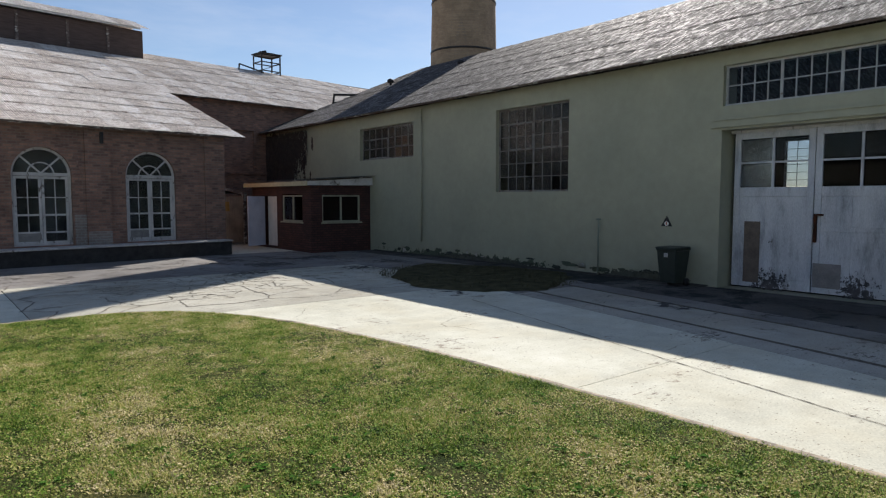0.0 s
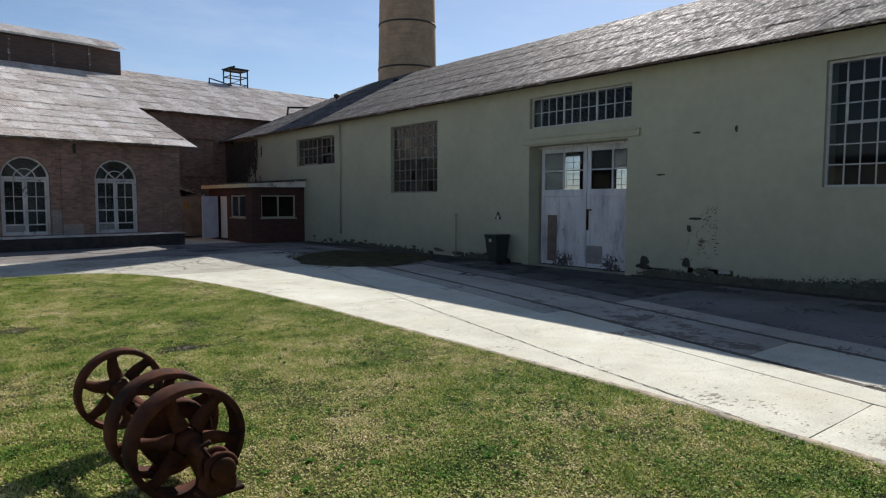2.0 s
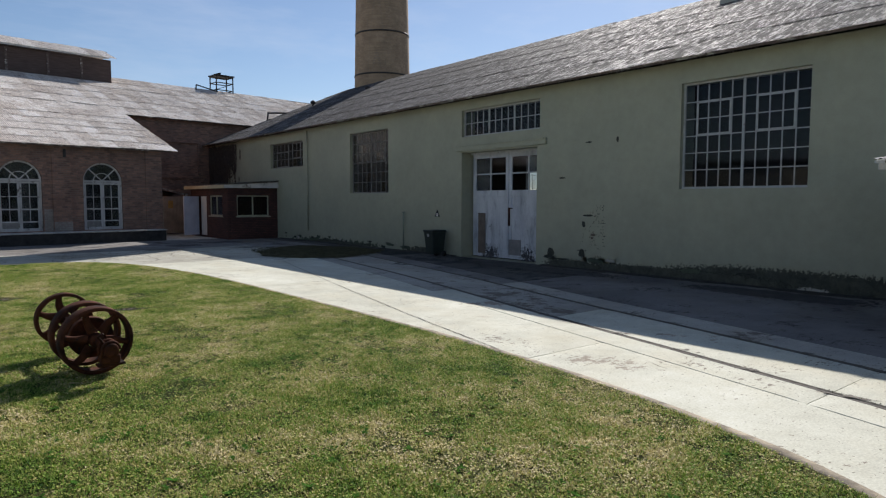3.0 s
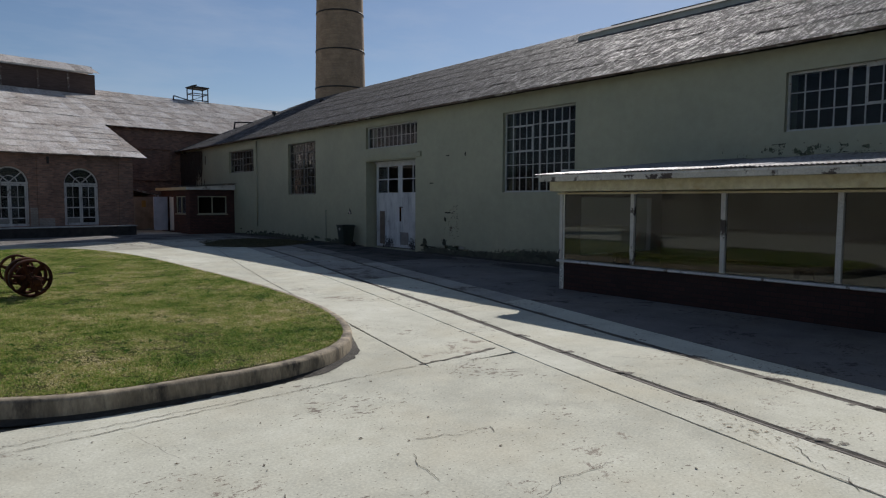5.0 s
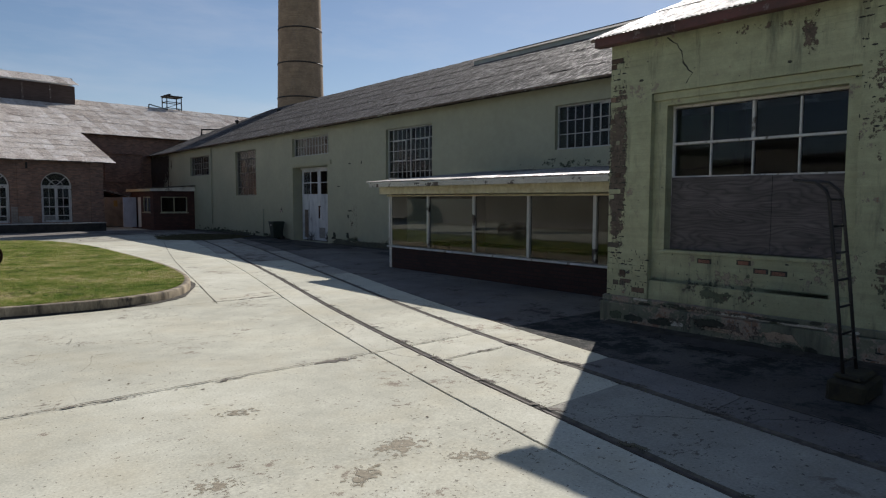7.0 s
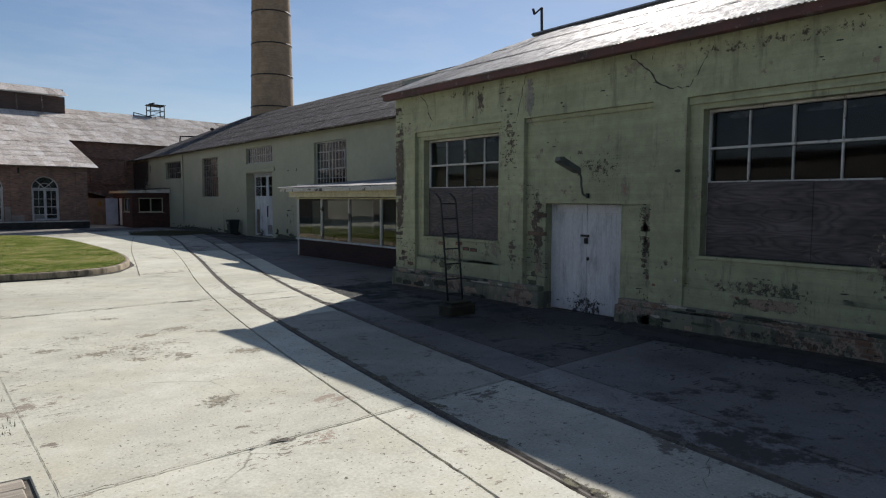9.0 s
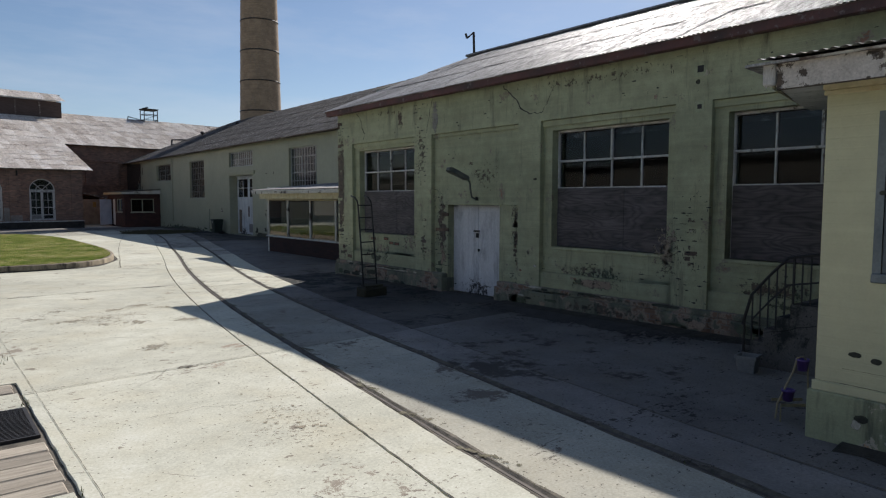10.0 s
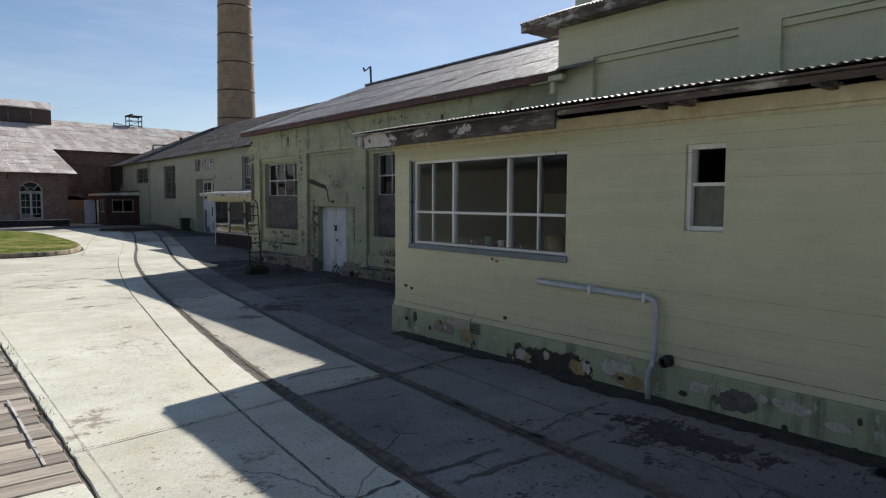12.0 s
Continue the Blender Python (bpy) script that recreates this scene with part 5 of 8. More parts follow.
def arch_fill(bm, a, b, zs, top, thick, n=16):
    """Masonry between a round arch and the square hole it sits in."""
    r, c = (b - a) / 2, (a + b) / 2
    prev = None
    for i in range(n + 1):
        t = math.pi - i * math.pi / n
        x, z = c + r * math.cos(t), zs + r * math.sin(t)
        ring = [bm.verts.new(p) for p in ((x, 0, z), (x, 0, top), (x, thick, top), (x, thick, z))]
        if prev:
            for q in ((0, 1), (1, 2), (2, 3), (3, 0)):
                bm.faces.new((prev[q[0]], prev[q[1]], ring[q[1]], ring[q[0]]))
        prev = ring


bm = wall_mesh(15.85, 0.5, 4.28, 0.4, [(a, b, 0.56, SPRING + (b - a) / 2) for a, b in AR], x0=LEFT)
part("wall", bm, BRICK, works)
for a, b in AR:
    bm = bmesh.new()
    arch_fill(bm, a, b, SPRING, SPRING + (b - a) / 2, 0.4)
    part("spandrel", bm, BRICK, works)
for a, b in ((-4.86, -4.1), (-8.3, -7.55), (-0.9, -0.15)):
    part("pier", boxed(((a, -0.06, 0.5), (b, 0.0, 4.25))), BRICK, works)
part("patched_base", boxed(((-4.84, -0.075, 0.5), (-4.12, -0.06, 0.95)), ((-5.2, -0.012, 0.5), (-4.86, 0.0, 1.5))), BRICK_GREY, works)
bm = bmesh.new()
va = [bm.verts.new((-0.55, y, z)) for y, z in ((0.4, 0.0), (0.4, 4.4), (6.6, 6.6), (6.6, 0.0))]
vb = [bm.verts.new((-0.15, y, z)) for y, z in ((0.4, 0.0), (0.4, 4.4), (6.6, 6.6), (6.6, 0.0))]
bm.faces.new(va), bm.faces.new(vb)
for i in range(4):
    bm.faces.new((va[i], va[(i + 1) % 4], vb[(i + 1) % 4], vb[i]))
part("side_wall", bm, BRICK, works)
BLOCK_STONE = surface("sooty_stone", (0.016, 0.015, 0.014), (0.05, 0.046, 0.042), 4, 0.95, fine=30, bumps=0.6)
part("platform", boxed(((LEFT, -0.75, -0.05), (-0.3, 0.4, 0.47))), BLOCK_STONE, works, "low dark concrete loading ledge")
part("ledge", boxed(((LEFT, -0.8, 0.47), (-0.26, 0.4, 0.52)), bev=0.008), ARCH_PAINT, works, "pale stone edge of the ledge")
part("floor", boxed(((LEFT, 0.4, 0.3), (-0.55, 6.6, 0.5))), DARK_ROOM, works)
# added backing that keeps the arched windows dark
part("partition", boxed(((LEFT, 3.0, 0.5), (-0.55, 3.1, 5.1))), DARK_ROOM, works)


PANEL_GREY = surface("stained_panel", (0.14, 0.13, 0.12), (0.27, 0.255, 0.235), 5, 0.85)


def arch_window(a, b):
    w = b - a
    r, c = w / 2, w / 2
    h = SPRING - 0.56
    bm = bmesh.new()
    n = 20
    for rr, t, dp in ((r, 0.075, 0.09), (r * 0.46, 0.035, 0.06)):
        prev = None
        for i in range(n + 1):
            g = math.pi * i / n
            ring = [bm.verts.new((c + q * math.cos(g), y, h + q * math.sin(g))) for q, y in ((rr, 0), (rr - t, 0), (rr - t, dp), (rr, dp))]
            if prev:
                for q in range(4):
                    bm.faces.new((prev[q], prev[(q + 1) % 4], ring[(q + 1) % 4], ring[q]))
            prev = ring
    for g in (45, 90 + 0.01, 135):
        k = math.radians(g)
        r0 = 0.0 if g != 90.01 else 0.0
        bar(bm, (c + r0 * math.cos(k), 0.03, h + 0.03), (c + (r - 0.05) * math.cos(k), 0.03, h + (r - 0.05) * math.sin(k)), 0.035, 0.05) if abs(g - 90) > 1 else None
    for lo, hi in (((0, 0, 0), (0.075, 0.09, h)), ((w - 0.075, 0, 0), (w, 0.09, h)), ((0.075, -0.02, h - 0.05), (w - 0.075, 0.09, h + 0.05)), ((0.075, 0, 0), (w - 0.075, 0.08, 0.07))):
        box(bm, lo, hi, 0.004)
    fr = part("window", bm, ARCH_PAINT, works, "white arched window with a fanlight", pose(a, 0.12, 0.56))
    for k in range(2):
        lw = w / 2 - 0.085
        bm = bmesh.new()
        for lo, hi in (((0, 0, 0), (0.075, 0.05, h - 0.13)), ((lw - 0.075, 0, 0), (lw, 0.05, h - 0.13)), ((0.075, 0, 0), (lw - 0.075, 0.05, 0.06)), ((0.075, 0, 0.31), (lw - 0.075, 0.05, 0.36)), ((0.075, 0, h - 0.21), (lw - 0.075, 0.05, h - 0.13)), ((lw / 2 - 0.014, 0.008, 0.36), (lw / 2 + 0.014, 0.045, h - 0.21)), ((0.075, 0.008, 0.84), (lw - 0.075, 0.045, 0.9)), ((0.075, 0.008, 1.39), (lw - 0.075, 0.045, 1.42))):
            box(bm, lo, hi, 0.003)
        sash = part("sash", bm, ARCH_PAINT, fr, "", pose(0.08 + k * (lw + 0.01), 0.02, 0.07))
        if k == 0:
            part("kick_panel", boxed(((0.075, 0.012, 0.06), (lw - 0.075, 0.04, 0.31))), PANEL_GREY, sash, "stained grey lower panel")
        for za, zb in ((0.06, 0.31), (0.36, 0.84), (0.9, 1.39), (1.42, h - 0.21))[1 - k:]:
            for xa, xb in ((0.075, lw / 2 - 0.014), (lw / 2 + 0.014, lw - 0.075)):
                p = part("pane", boxed(((0, 0, 0), (xb - xa, 0.004, zb - za))), GLASS_ARCH, fr, "", pose(0.08 + k * (lw + 0.01) + xa, 0.045, 0.07 + za, random.Random(int(za * 100) + k).uniform(-1.3, 1.3), 0, random.Random(int(xa * 100)).uniform(-1.3, 1.3)))
                p.visible_shadow = False
    bm = bmesh.new()
    pts = [(c + (r - 0.07) * math.cos(math.pi * i / n), h + 0.04 + (r - 0.1) * math.sin(math.pi * i / n)) for i in range(n + 1)]
    fa, fb = [bm.verts.new((x, 0.04, z)) for x, z in pts], [bm.verts.new((x, 0.044, z)) for x, z in pts]
    bm.faces.new(fa), bm.faces.new(fb)
    for i in range(n + 1):
        bm.faces.new((fa[i], fa[(i + 1) % (n + 1)], fb[(i + 1) % (n + 1)], fb[i]))
    part("fanlight_pane", bm, GLASS_ARCH, fr).visible_shadow = False
    # brick arch ring
    bm = bmesh.new()
    prev = None
    for i in range(n + 1):
        g = math.pi * i / n
        ring = [bm.verts.new((c + q * math.cos(g), y, h + q * math.sin(g))) for q, y in ((r + 0.24, 0.05), (r + 0.24, -0.015), (r, -0.015), (r, 0.05))]
        if prev:
            for q in range(4):
                bm.faces.new((prev[q], prev[(q + 1) % 4], ring[(q + 1) % 4], ring[q]))
        prev = ring
    part("arch_ring", bm, BRICK, works, "", pose(a, 0, 0.56))


for a, b in AR:
    arch_window(a, b)
part("downpipe_stub", boxed(((-4.42, -0.16, 3.75), (-4.32, -0.06, 4.12)), bev=0.02), BLACK_STEEL, works)

ws = math.degrees(math.atan2(6.62 - 4.27, 6.6))
wl = math.hypot(6.6, 2.35)
low = part("low_roof", boxed(((0, 0, -0.06), (16.3, wl, 0.0))), TIMBER_DARK, works, "", pose(LEFT, -0.3, 4.27, ws))
roof_sheets(low, pose(0, -0.05, 0), 16.1, wl, 6, IRON_OLD, 0.66, seed=41, rough=1.0, lap=0.007)
us = math.degrees(math.atan2(10.2 - 6.66, 9.7))
ul = math.hypot(9.7, 3.54)
up = part("high_roof", boxed(((0, 0, -0.06), (41, ul, 0.0))), TIMBER_DARK, works, "", pose(LEFT, 6.3, 6.635, us))
roof_sheets(up, pose(0, -0.05, 0), 33, ul, 6, IRON_OLD, 0.68, seed=43, rough=0.9, lap=0.007)
part("rear_roof", boxed(((0, 0, -0.06), (41, ul, 0.0))), IRON_OLD, works, "", pose(25, 25.7, 6.68, us, 0, 180))
bmw = wall_mesh(25.2, 0.0, 6.7, 0.4, [], x0=-0.2)
part("high_wall", bmw, BRICK, works, "", pose(0, 6.6, 0))
for lo, hi in (((2.2, 6.5, 5.3), (5.0, 6.6, 5.42)), ((2.2, 6.5, 3.4), (2.32, 6.6, 5.3)), ((4.88, 6.5, 3.4), (5.0, 6.6, 5.3)), ((6.0, 6.5, 5.3), (8.6, 6.6, 5.42)), ((6.0, 6.5, 3.4), (6.12, 6.6, 5.3)), ((0, 6.5, 3.2), (9, 6.6, 3.32))):
    part("brick_band", boxed((lo, hi)), BRICK, works)
# boarded lantern on the high roof
lan = part("lantern_wall", boxed(((LEFT, 14.1, 9.2), (2.75, 18.0, 11.0))), surface("dark_boarding", (0.055, 0.035, 0.03), (0.10, 0.07, 0.06), 2, 0.85, stretch=(1, 1, 8)), works, "dark boarded roof lantern")
batten = part("batten", boxed(((0, 14.05, 9.3), (0.12, 14.1, 10.95))), TIMBER_DARK, lan, "", pose(-13, 0, 0))
for x in (-11, -9, -7, -5, -3.2, -1.0, 0.9):
    twin(batten, pose(x, 0, 0))
lroof = part("lantern_roof", boxed(((0, 0, -0.1), (18.5, 2.5, 0))), WHITE_WORN, works, "", pose(LEFT, 13.7, 11.08, 20))
roof_sheets(lroof, pose(6, -0.05, 0), 12.5, 2.5, 1, IRON_OLD, seed=47, rough=0.8)
part("lantern_rear_roof", boxed(((0, 0, -0.1), (19.2, 2.5, 0))), IRON_OLD, works, "", pose(3.2, 18.4, 11.08, 20, 0, 180))
# small steel tower and lamp frame on the roofs
tower = part("roof_tower", boxed(((-0.1, -0.1, 1.16), (1.45, 1.1, 1.24))), BLACK_STEEL, works, "black steel frame standing on the ridge", pose(10.85, 15.6, 10.2))
rods = [("post", (x, y, -0.6), (x, y, 1.155), 0.07) for x in (0, 1.35) for y in (0, 1.0)]
for z in (0.1, 0.65, 1.12):
    rods += [("rail", p, q, 0.06) for p, q in (((0, 0, z), (1.35, 0, z)), ((0, 1, z), (1.35, 1, z)), ((0, 0, z), (0, 1, z)), ((1.35, 0, z), (1.35, 1, z)))]
rods += [("brace", (0, 0, 0.1), (1.35, 0, 0.65), 0.04), ("lamp_arm", (0, 0.3, 1.24), (0.5, 0.3, 1.4), 0.12), ("stay", (-1.7, -0.2, 0.22), (0, -0.2, -0.1), 0.07), ("stay", (-1.7, -0.2, 0.22), (-1.75, -0.2, -0.4), 0.07)]
for name, p, q, wide in rods:
    bm = bmesh.new()
    bar(bm, p, q, wide)
    part(name, bm, BLACK_STEEL, tower)

# corrugated gate and a low shelter roof between the works and the hut
gate = thing("corrugated_gate", pose(9.85, 26.6, 0.0), "brown corrugated iron gate with a faded yellow patch", "gate")
part("gate_sheet", corrugated(2.0, 2.0), surface("brown_iron", (0.17, 0.135, 0.105), (0.3, 0.245, 0.19), 2, 0.75), gate, "", pose(0, 0, 0.1, 90), True)
part("gate_rail", boxed(((0, 0.02, 0.3), (2.0, 0.08, 0.4))), TIMBER_DARK, gate)
part("gate_rail", boxed(((0, 0.02, 1.8), (2.0, 0.08, 1.9))), TIMBER_DARK, gate)
part("gate_post", boxed(((-0.06, 0, 0), (0.0, 0.1, 2.2))), TIMBER_DARK, gate)
part("gate_post", boxed(((2.0, 0, 0), (2.06, 0.1, 2.2))), TIMBER_DARK, gate)
part("notice", boxed(((1.13, -0.03, 1.46), (1.38, -0.014, 1.88)), bev=0.003), surface("faded_yellow", (0.25, 0.14, 0.03), (0.36, 0.22, 0.06), 6, 0.7), gate, "faded yellow notice")
shelter = thing("shelter_roof", pose(9.85, 26.7, 0.0), "dark low shelter roof behind the gate", "roof")
bm = bmesh.new()
bar(bm, (0, 0, 2.72), (2.2, 0, 2.2), 0.04, 0.12)
part("verge_board", bm, TIMBER_DARK, shelter)
part("sheet", corrugated(3.0, 2.3), DULL_IRON, shelter, "", pose(0, 3.05, 2.78, 0, 13.3, 0) @ pose(0, 0, 0, 0, 0, -90), True)
for x, h in ((0.05, 2.66), (2.1, 2.18)):
    part("post", boxed(((x, 0.0, 0.0), (x + 0.09, 0.09, h))), TIMBER_DARK, shelter)

# ---- chimney ----
stack = thing("brick_chimney", pose(26.5, 28.8, 0), "tall round buff brick chimney with iron bands", "chimney")
bm = bmesh.new()
CH = 33.0


def stack_r(z):
    return 2.16 - (2.16 - 1.67) * z / 23.5


lathe(bm, [(stack_r(CH * i / 12), CH * i / 12) for i in range(13)] + [(stack_r(CH) - 0.35, CH)], 48)
part("shaft", bm, CHIMNEY, stack, "", None, True)
for i in range(10):
    z = 4.87 + 2.86 * i
    r = stack_r(z)
    bm = bmesh.new()
    lathe(bm, [(r - 0.02, z - 0.06), (r + 0.035, z - 0.05), (r + 0.035, z + 0.05), (r - 0.02, z + 0.06)], 48)
    part("iron_band", bm, BLACK_STEEL, stack, "", None, True)


# ---- things in the yard ----
def flywheel(parent, y, r, spokes, rim=0.15, turn=0.0):
    """A cast wheel facing along y: rim, hub and broad curved spokes."""
    bm = bmesh.new()
    lathe(bm, [(r - 0.035, -rim / 2), (r - 0.006, -rim / 2), (r, -rim / 2 + 0.01), (r, rim / 2 - 0.01), (r - 0.006, rim / 2), (r - 0.035, rim / 2), (r - 0.03, 0), (r - 0.035, -rim / 2)], 44, "y")
    w = part("wheel", bm, RUST, parent, "rusted cast wheel rim", pose(0, y, 0, 0, turn, 0), True)
    bm = bmesh.new()
    lathe(bm, [(0.03, -0.085), (0.06, -0.085), (0.07, -0.045), (0.07, 0.045), (0.06, 0.085), (0.03, 0.085)], 20, "y")
    part("hub", bm, RUST, w, "", None, True)
    for k in range(spokes):
        bm = bmesh.new()
        prev = None
        for i in range(7):
            t = i / 6
            q = 0.08 + (r - 0.11) * t
            wide = 0.046 - 0.024 * t + 0.016 * (t > 0.85)
            bend = 0.014 * math.sin(t * math.pi)
            ring = [bm.verts.new(p) for p in ((q, -0.018, bend - wide), (q, -0.03, bend), (q, -0.018, bend + wide), (q, 0.018, bend + wide), (q, 0.03, bend), (q, 0.018, bend - wide))]
            if prev:
                for a in range(6):
                    bm.faces.new((prev[a], prev[(a + 1) % 6], ring[(a + 1) % 6], ring[a]))
            prev = ring
        part("spoke", bm, RUST, w, "", pose(0, 0, 0, 0, k * 360 / spokes, 0), True)
    return w


wheels = thing("flywheel_set", pose(1.386, -3.58, 0.535, 3.1, 0, 4.5), "rusted cast-iron flywheels on one axle lying on the lawn", "machine")
flywheel(wheels, 0.0, 0.33, 6, 0.15, 12)
flywheel(wheels, 0.34, 0.325, 6, 0.14, 40)
flywheel(wheels, 1.14, 0.285, 6, 0.09, 20)
bm = bmesh.new()
lathe(bm, [(0.0, -0.48), (0.032, -0.48), (0.034, 0.0), (0.034, 1.22), (0.0, 1.22)], 16, "y")
part("axle", bm, RUST, wheels, "", None, True)
bm = bmesh.new()
lathe(bm, [(0.0, -0.49), (0.03, -0.5), (0.062, -0.5), (0.066, -0.48), (0.066, -0.34), (0.06, -0.32), (0.034, -0.32)], 20, "y")
bearing = part("bearing", bm, RUST, wheels, "", None, True)
for y in (-0.46, -0.37):
    bm = bmesh.new()
    tube(bm, [(0.078 * math.cos(a), y, 0.078 * math.sin(a)) for a in (k * math.pi / 10 for k in range(11))] + [(-0.078, y, -0.07)], 0.014, 8)
    part("strap", bm, RUST, bearing, "", None, True)
part("bearing_block", boxed(((-0.085, -0.47, -0.13), (0.085, -0.35, -0.045)), bev=0.012), RUST, wheels)
part("foot_plate", boxed(((-0.11, -0.46, -0.155), (0.13, -0.36, -0.13)), bev=0.006), RUST, wheels)
bm = bmesh.new()
tube(bm, [(-0.05, -0.41, 0.06), (-0.1, -0.43, 0.13), (-0.06, -0.45, 0.16)], 0.012, 8)
part("grease_pipe", bm, RUST, wheels, "", None, True)
bm = bmesh.new()
lathe(bm, [(0.1, 0.1), (0.2, 0.1), (0.2, 0.2), (0.1, 0.2), (0.1, 0.1)], 30, "y")
part("gear_ring", bm, RUST, wheels, "", None, True)

bin_ = thing("wheelie_bin", pose(14.0, 7.0, 0, 0, 0, -90) @ Matrix.Scale(0.9, 4), "dark green plastic wheelie bin with its lid shut", "bin")
bm = bmesh.new()
prev = None
for z, a, b in ((0.1, 0.21, 0.25), (0.5, 0.245, 0.29), (0.9, 0.275, 0.33), (0.92, 0.295, 0.35), (0.95, 0.295, 0.35)):
    ring = [bm.verts.new((sx * a, sy * b, z)) for sx, sy in ((-1, -0.92), (-0.92, -1), (0.92, -1), (1, -0.92), (1, 0.92), (0.92, 1), (-0.92, 1), (-1, 0.92))]
    if prev:
        for k in range(8):
            bm.faces.new((prev[k], prev[(k + 1) % 8], ring[(k + 1) % 8], ring[k]))
    else:
        bm.faces.new(ring)
    prev = ring
part("body", bm, BIN_GREEN, bin_)
bm = boxed(((-0.3, -0.37, 0.955), (0.3, 0.33, 1.0)), bev=0.02)
lid = part("lid", bm, BIN_GREEN, bin_, "slightly domed lid")
part("lid_handle", boxed(((-0.2, -0.41, 0.96), (0.2, -0.37, 0.985)), bev=0.008), BIN_GREEN, lid)
part("handle_bar", boxed(((-0.24, 0.36, 0.9), (0.24, 0.4, 0.94)), bev=0.01), BIN_GREEN, bin_)
for sx in (-0.24, 0.24):
    bm = bmesh.new()
    lathe(bm, [(0.0, -0.03), (0.1, -0.03), (0.1, 0.03), (0.0, 0.03)], 20, "y")
    part("wheel", bm, BLACK_STEEL, bin_, "", pose(sx, 0.24, 0.1, 0, 0, 90), True)
part("badge", boxed(((-0.05, -0.343, 0.75), (0.05, -0.322, 0.85))), ARCH_PAINT, bin_, "pale printed badge", pose(0, 0, 0))

sign = thing("warning_sign", facing_west(HX - 0.012, 7.5, 1.42), "triangular black and white warning sign with a red mark", "sign")
bm = bmesh.new()
tri = [(0.17 * math.cos(math.radians(a)), 0.17 * math.sin(math.radians(a))) for a in (90, 210, 330)]
f, g = [bm.verts.new((x, 0, z)) for x, z in tri], [bm.verts.new((x, 0.008, z)) for x, z in tri]
bm.faces.new(f), bm.faces.new(g)
for i in range(3):
    bm.faces.new((f[i], f[(i + 1) % 3], g[(i + 1) % 3], g[i]))
part("plate", bm, BLACK_STEEL, sign)
bm = bmesh.new()
lathe(bm, [(0.0, -0.004), (0.055, -0.004), (0.055, 0.004), (0.0, 0.004)], 20, "y")
part("disc", bm, WHITE, sign, "white disc", pose(0, -0.004, -0.02))
part("bolt_mark", boxed(((-0.012, -0.014, -0.05), (0.014, -0.008, 0.02))), surface("red_mark", (0.3, 0.03, 0.02), (0.4, 0.05, 0.03), 5, 0.6), sign)

tap = thing("standpipe", pose(14.4, 9.42, 0), "thin grey water pipe with a tap against the wall", "pipe")
bm = bmesh.new()
tube(bm, [(0, 0, 0), (0, 0, 1.48)], 0.022), tube(bm, [(0, -0.07, 1.46), (0, 0.07, 1.46)], 0.02)
part("pipe", bm, surface("green_grey_pipe", (0.16, 0.19, 0.14), (0.22, 0.24, 0.18), 5, 0.6), tap, "", None, True)

dp = thing("downpipe", pose(14.44, 17.1, 0), "thin green downpipe running down the wall", "pipe")
bm = bmesh.new()
tube(bm, [(0, 0, 0.5), (0, 0, 5.1)], 0.03)
part("pipe", bm, HALL_GREEN, dp, "", None, True)

ladder = thing("iron_ladder", pose(6.97, -20.93, 0.26), "black iron step ladder with hooked top standing on a drain block", "ladder")
for k, x in enumerate((0.0, 0.34)):
    bm = bmesh.new()
    tube(bm, [(x, 0, 0.0), (x, 0.1, 0.9), (x, 0.2, 1.72), (x, 0.23, 1.8), (x, 0.33, 1.88), (x + 0.05, 0.56, 1.91)], 0.018, 8)
    part("stile", bm, BLACK_STEEL, ladder, "", None, True)
bm = bmesh.new()
tube(bm, [(0, 0, 0), (0.34, 0, 0)], 0.012, 8)
first = part("rung", bm, BLACK_STEEL, ladder, "", pose(0, 0.015, 0.12), True)
for i in range(1, 7):
    twin(first, pose(0, 0.015 + 0.0315 * i, 0.12 + i * 0.265))
BLOCK_DARK = surface("dark_concrete_block", (0.014, 0.013, 0.009), (0.05, 0.043, 0.02), 7, 0.95, fine=40, bumps=1.0, dist=0.01)
tub = thing("drain_block", pose(7.15, -20.98, 0.02, 0, 0, 4), "low dark mossy concrete block under the ladder", "block")
bm = boxed(((-0.3, -0.17, -0.02), (0.3, 0.17, 0.2)), ((-0.24, -0.13, 0.2), (0.26, 0.14, 0.245)), bev=0.03)
for vert in bm.verts:
    vert.co += 0.02 * noise.noise_vector(vert.co * 7)
part("block", bm, BLOCK_DARK, tub)

lamp = thing("street_lamp", facing_west(8.88, -22.44, 2.1), "old grey tube street lamp on a bent wall arm", "lamp")
LAMP_GREY = surface("lamp_grey", (0.07, 0.075, 0.065), (0.12, 0.125, 0.11), 5, 0.6)
bm = bmesh.new()
tube(bm, [(0, -0.02, 0.0), (0, -0.15, 0.05), (0, -0.19, 0.2), (0, -0.2, 0.34), (0, -0.26, 0.42), (0, -0.34, 0.46)], 0.02, 8)
part("arm", bm, LAMP_GREY, lamp, "", None, True)
bm = bmesh.new()
prev = None
for t, w, h in ((0, 0.05, 0.05), (0.05, 0.075, 0.08), (0.52, 0.085, 0.09), (0.58, 0.06, 0.06)):
    ring = [bm.verts.new(p) for p in ((-w, -t, -h * 0.4), (w, -t, -h * 0.4), (w * 0.8, -t, h * 0.7), (-w * 0.8, -t, h * 0.7))]
    if prev:
        for a in range(4):
            bm.faces.new((prev[a], prev[(a + 1) % 4], ring[(a + 1) % 4], ring[a]))
    else:
        bm.faces.new(ring)
    prev = ring
bm.faces.new(prev[::-1])
part("head", bm, LAMP_GREY, lamp, "", pose(0, -0.26, 0.42, -20))
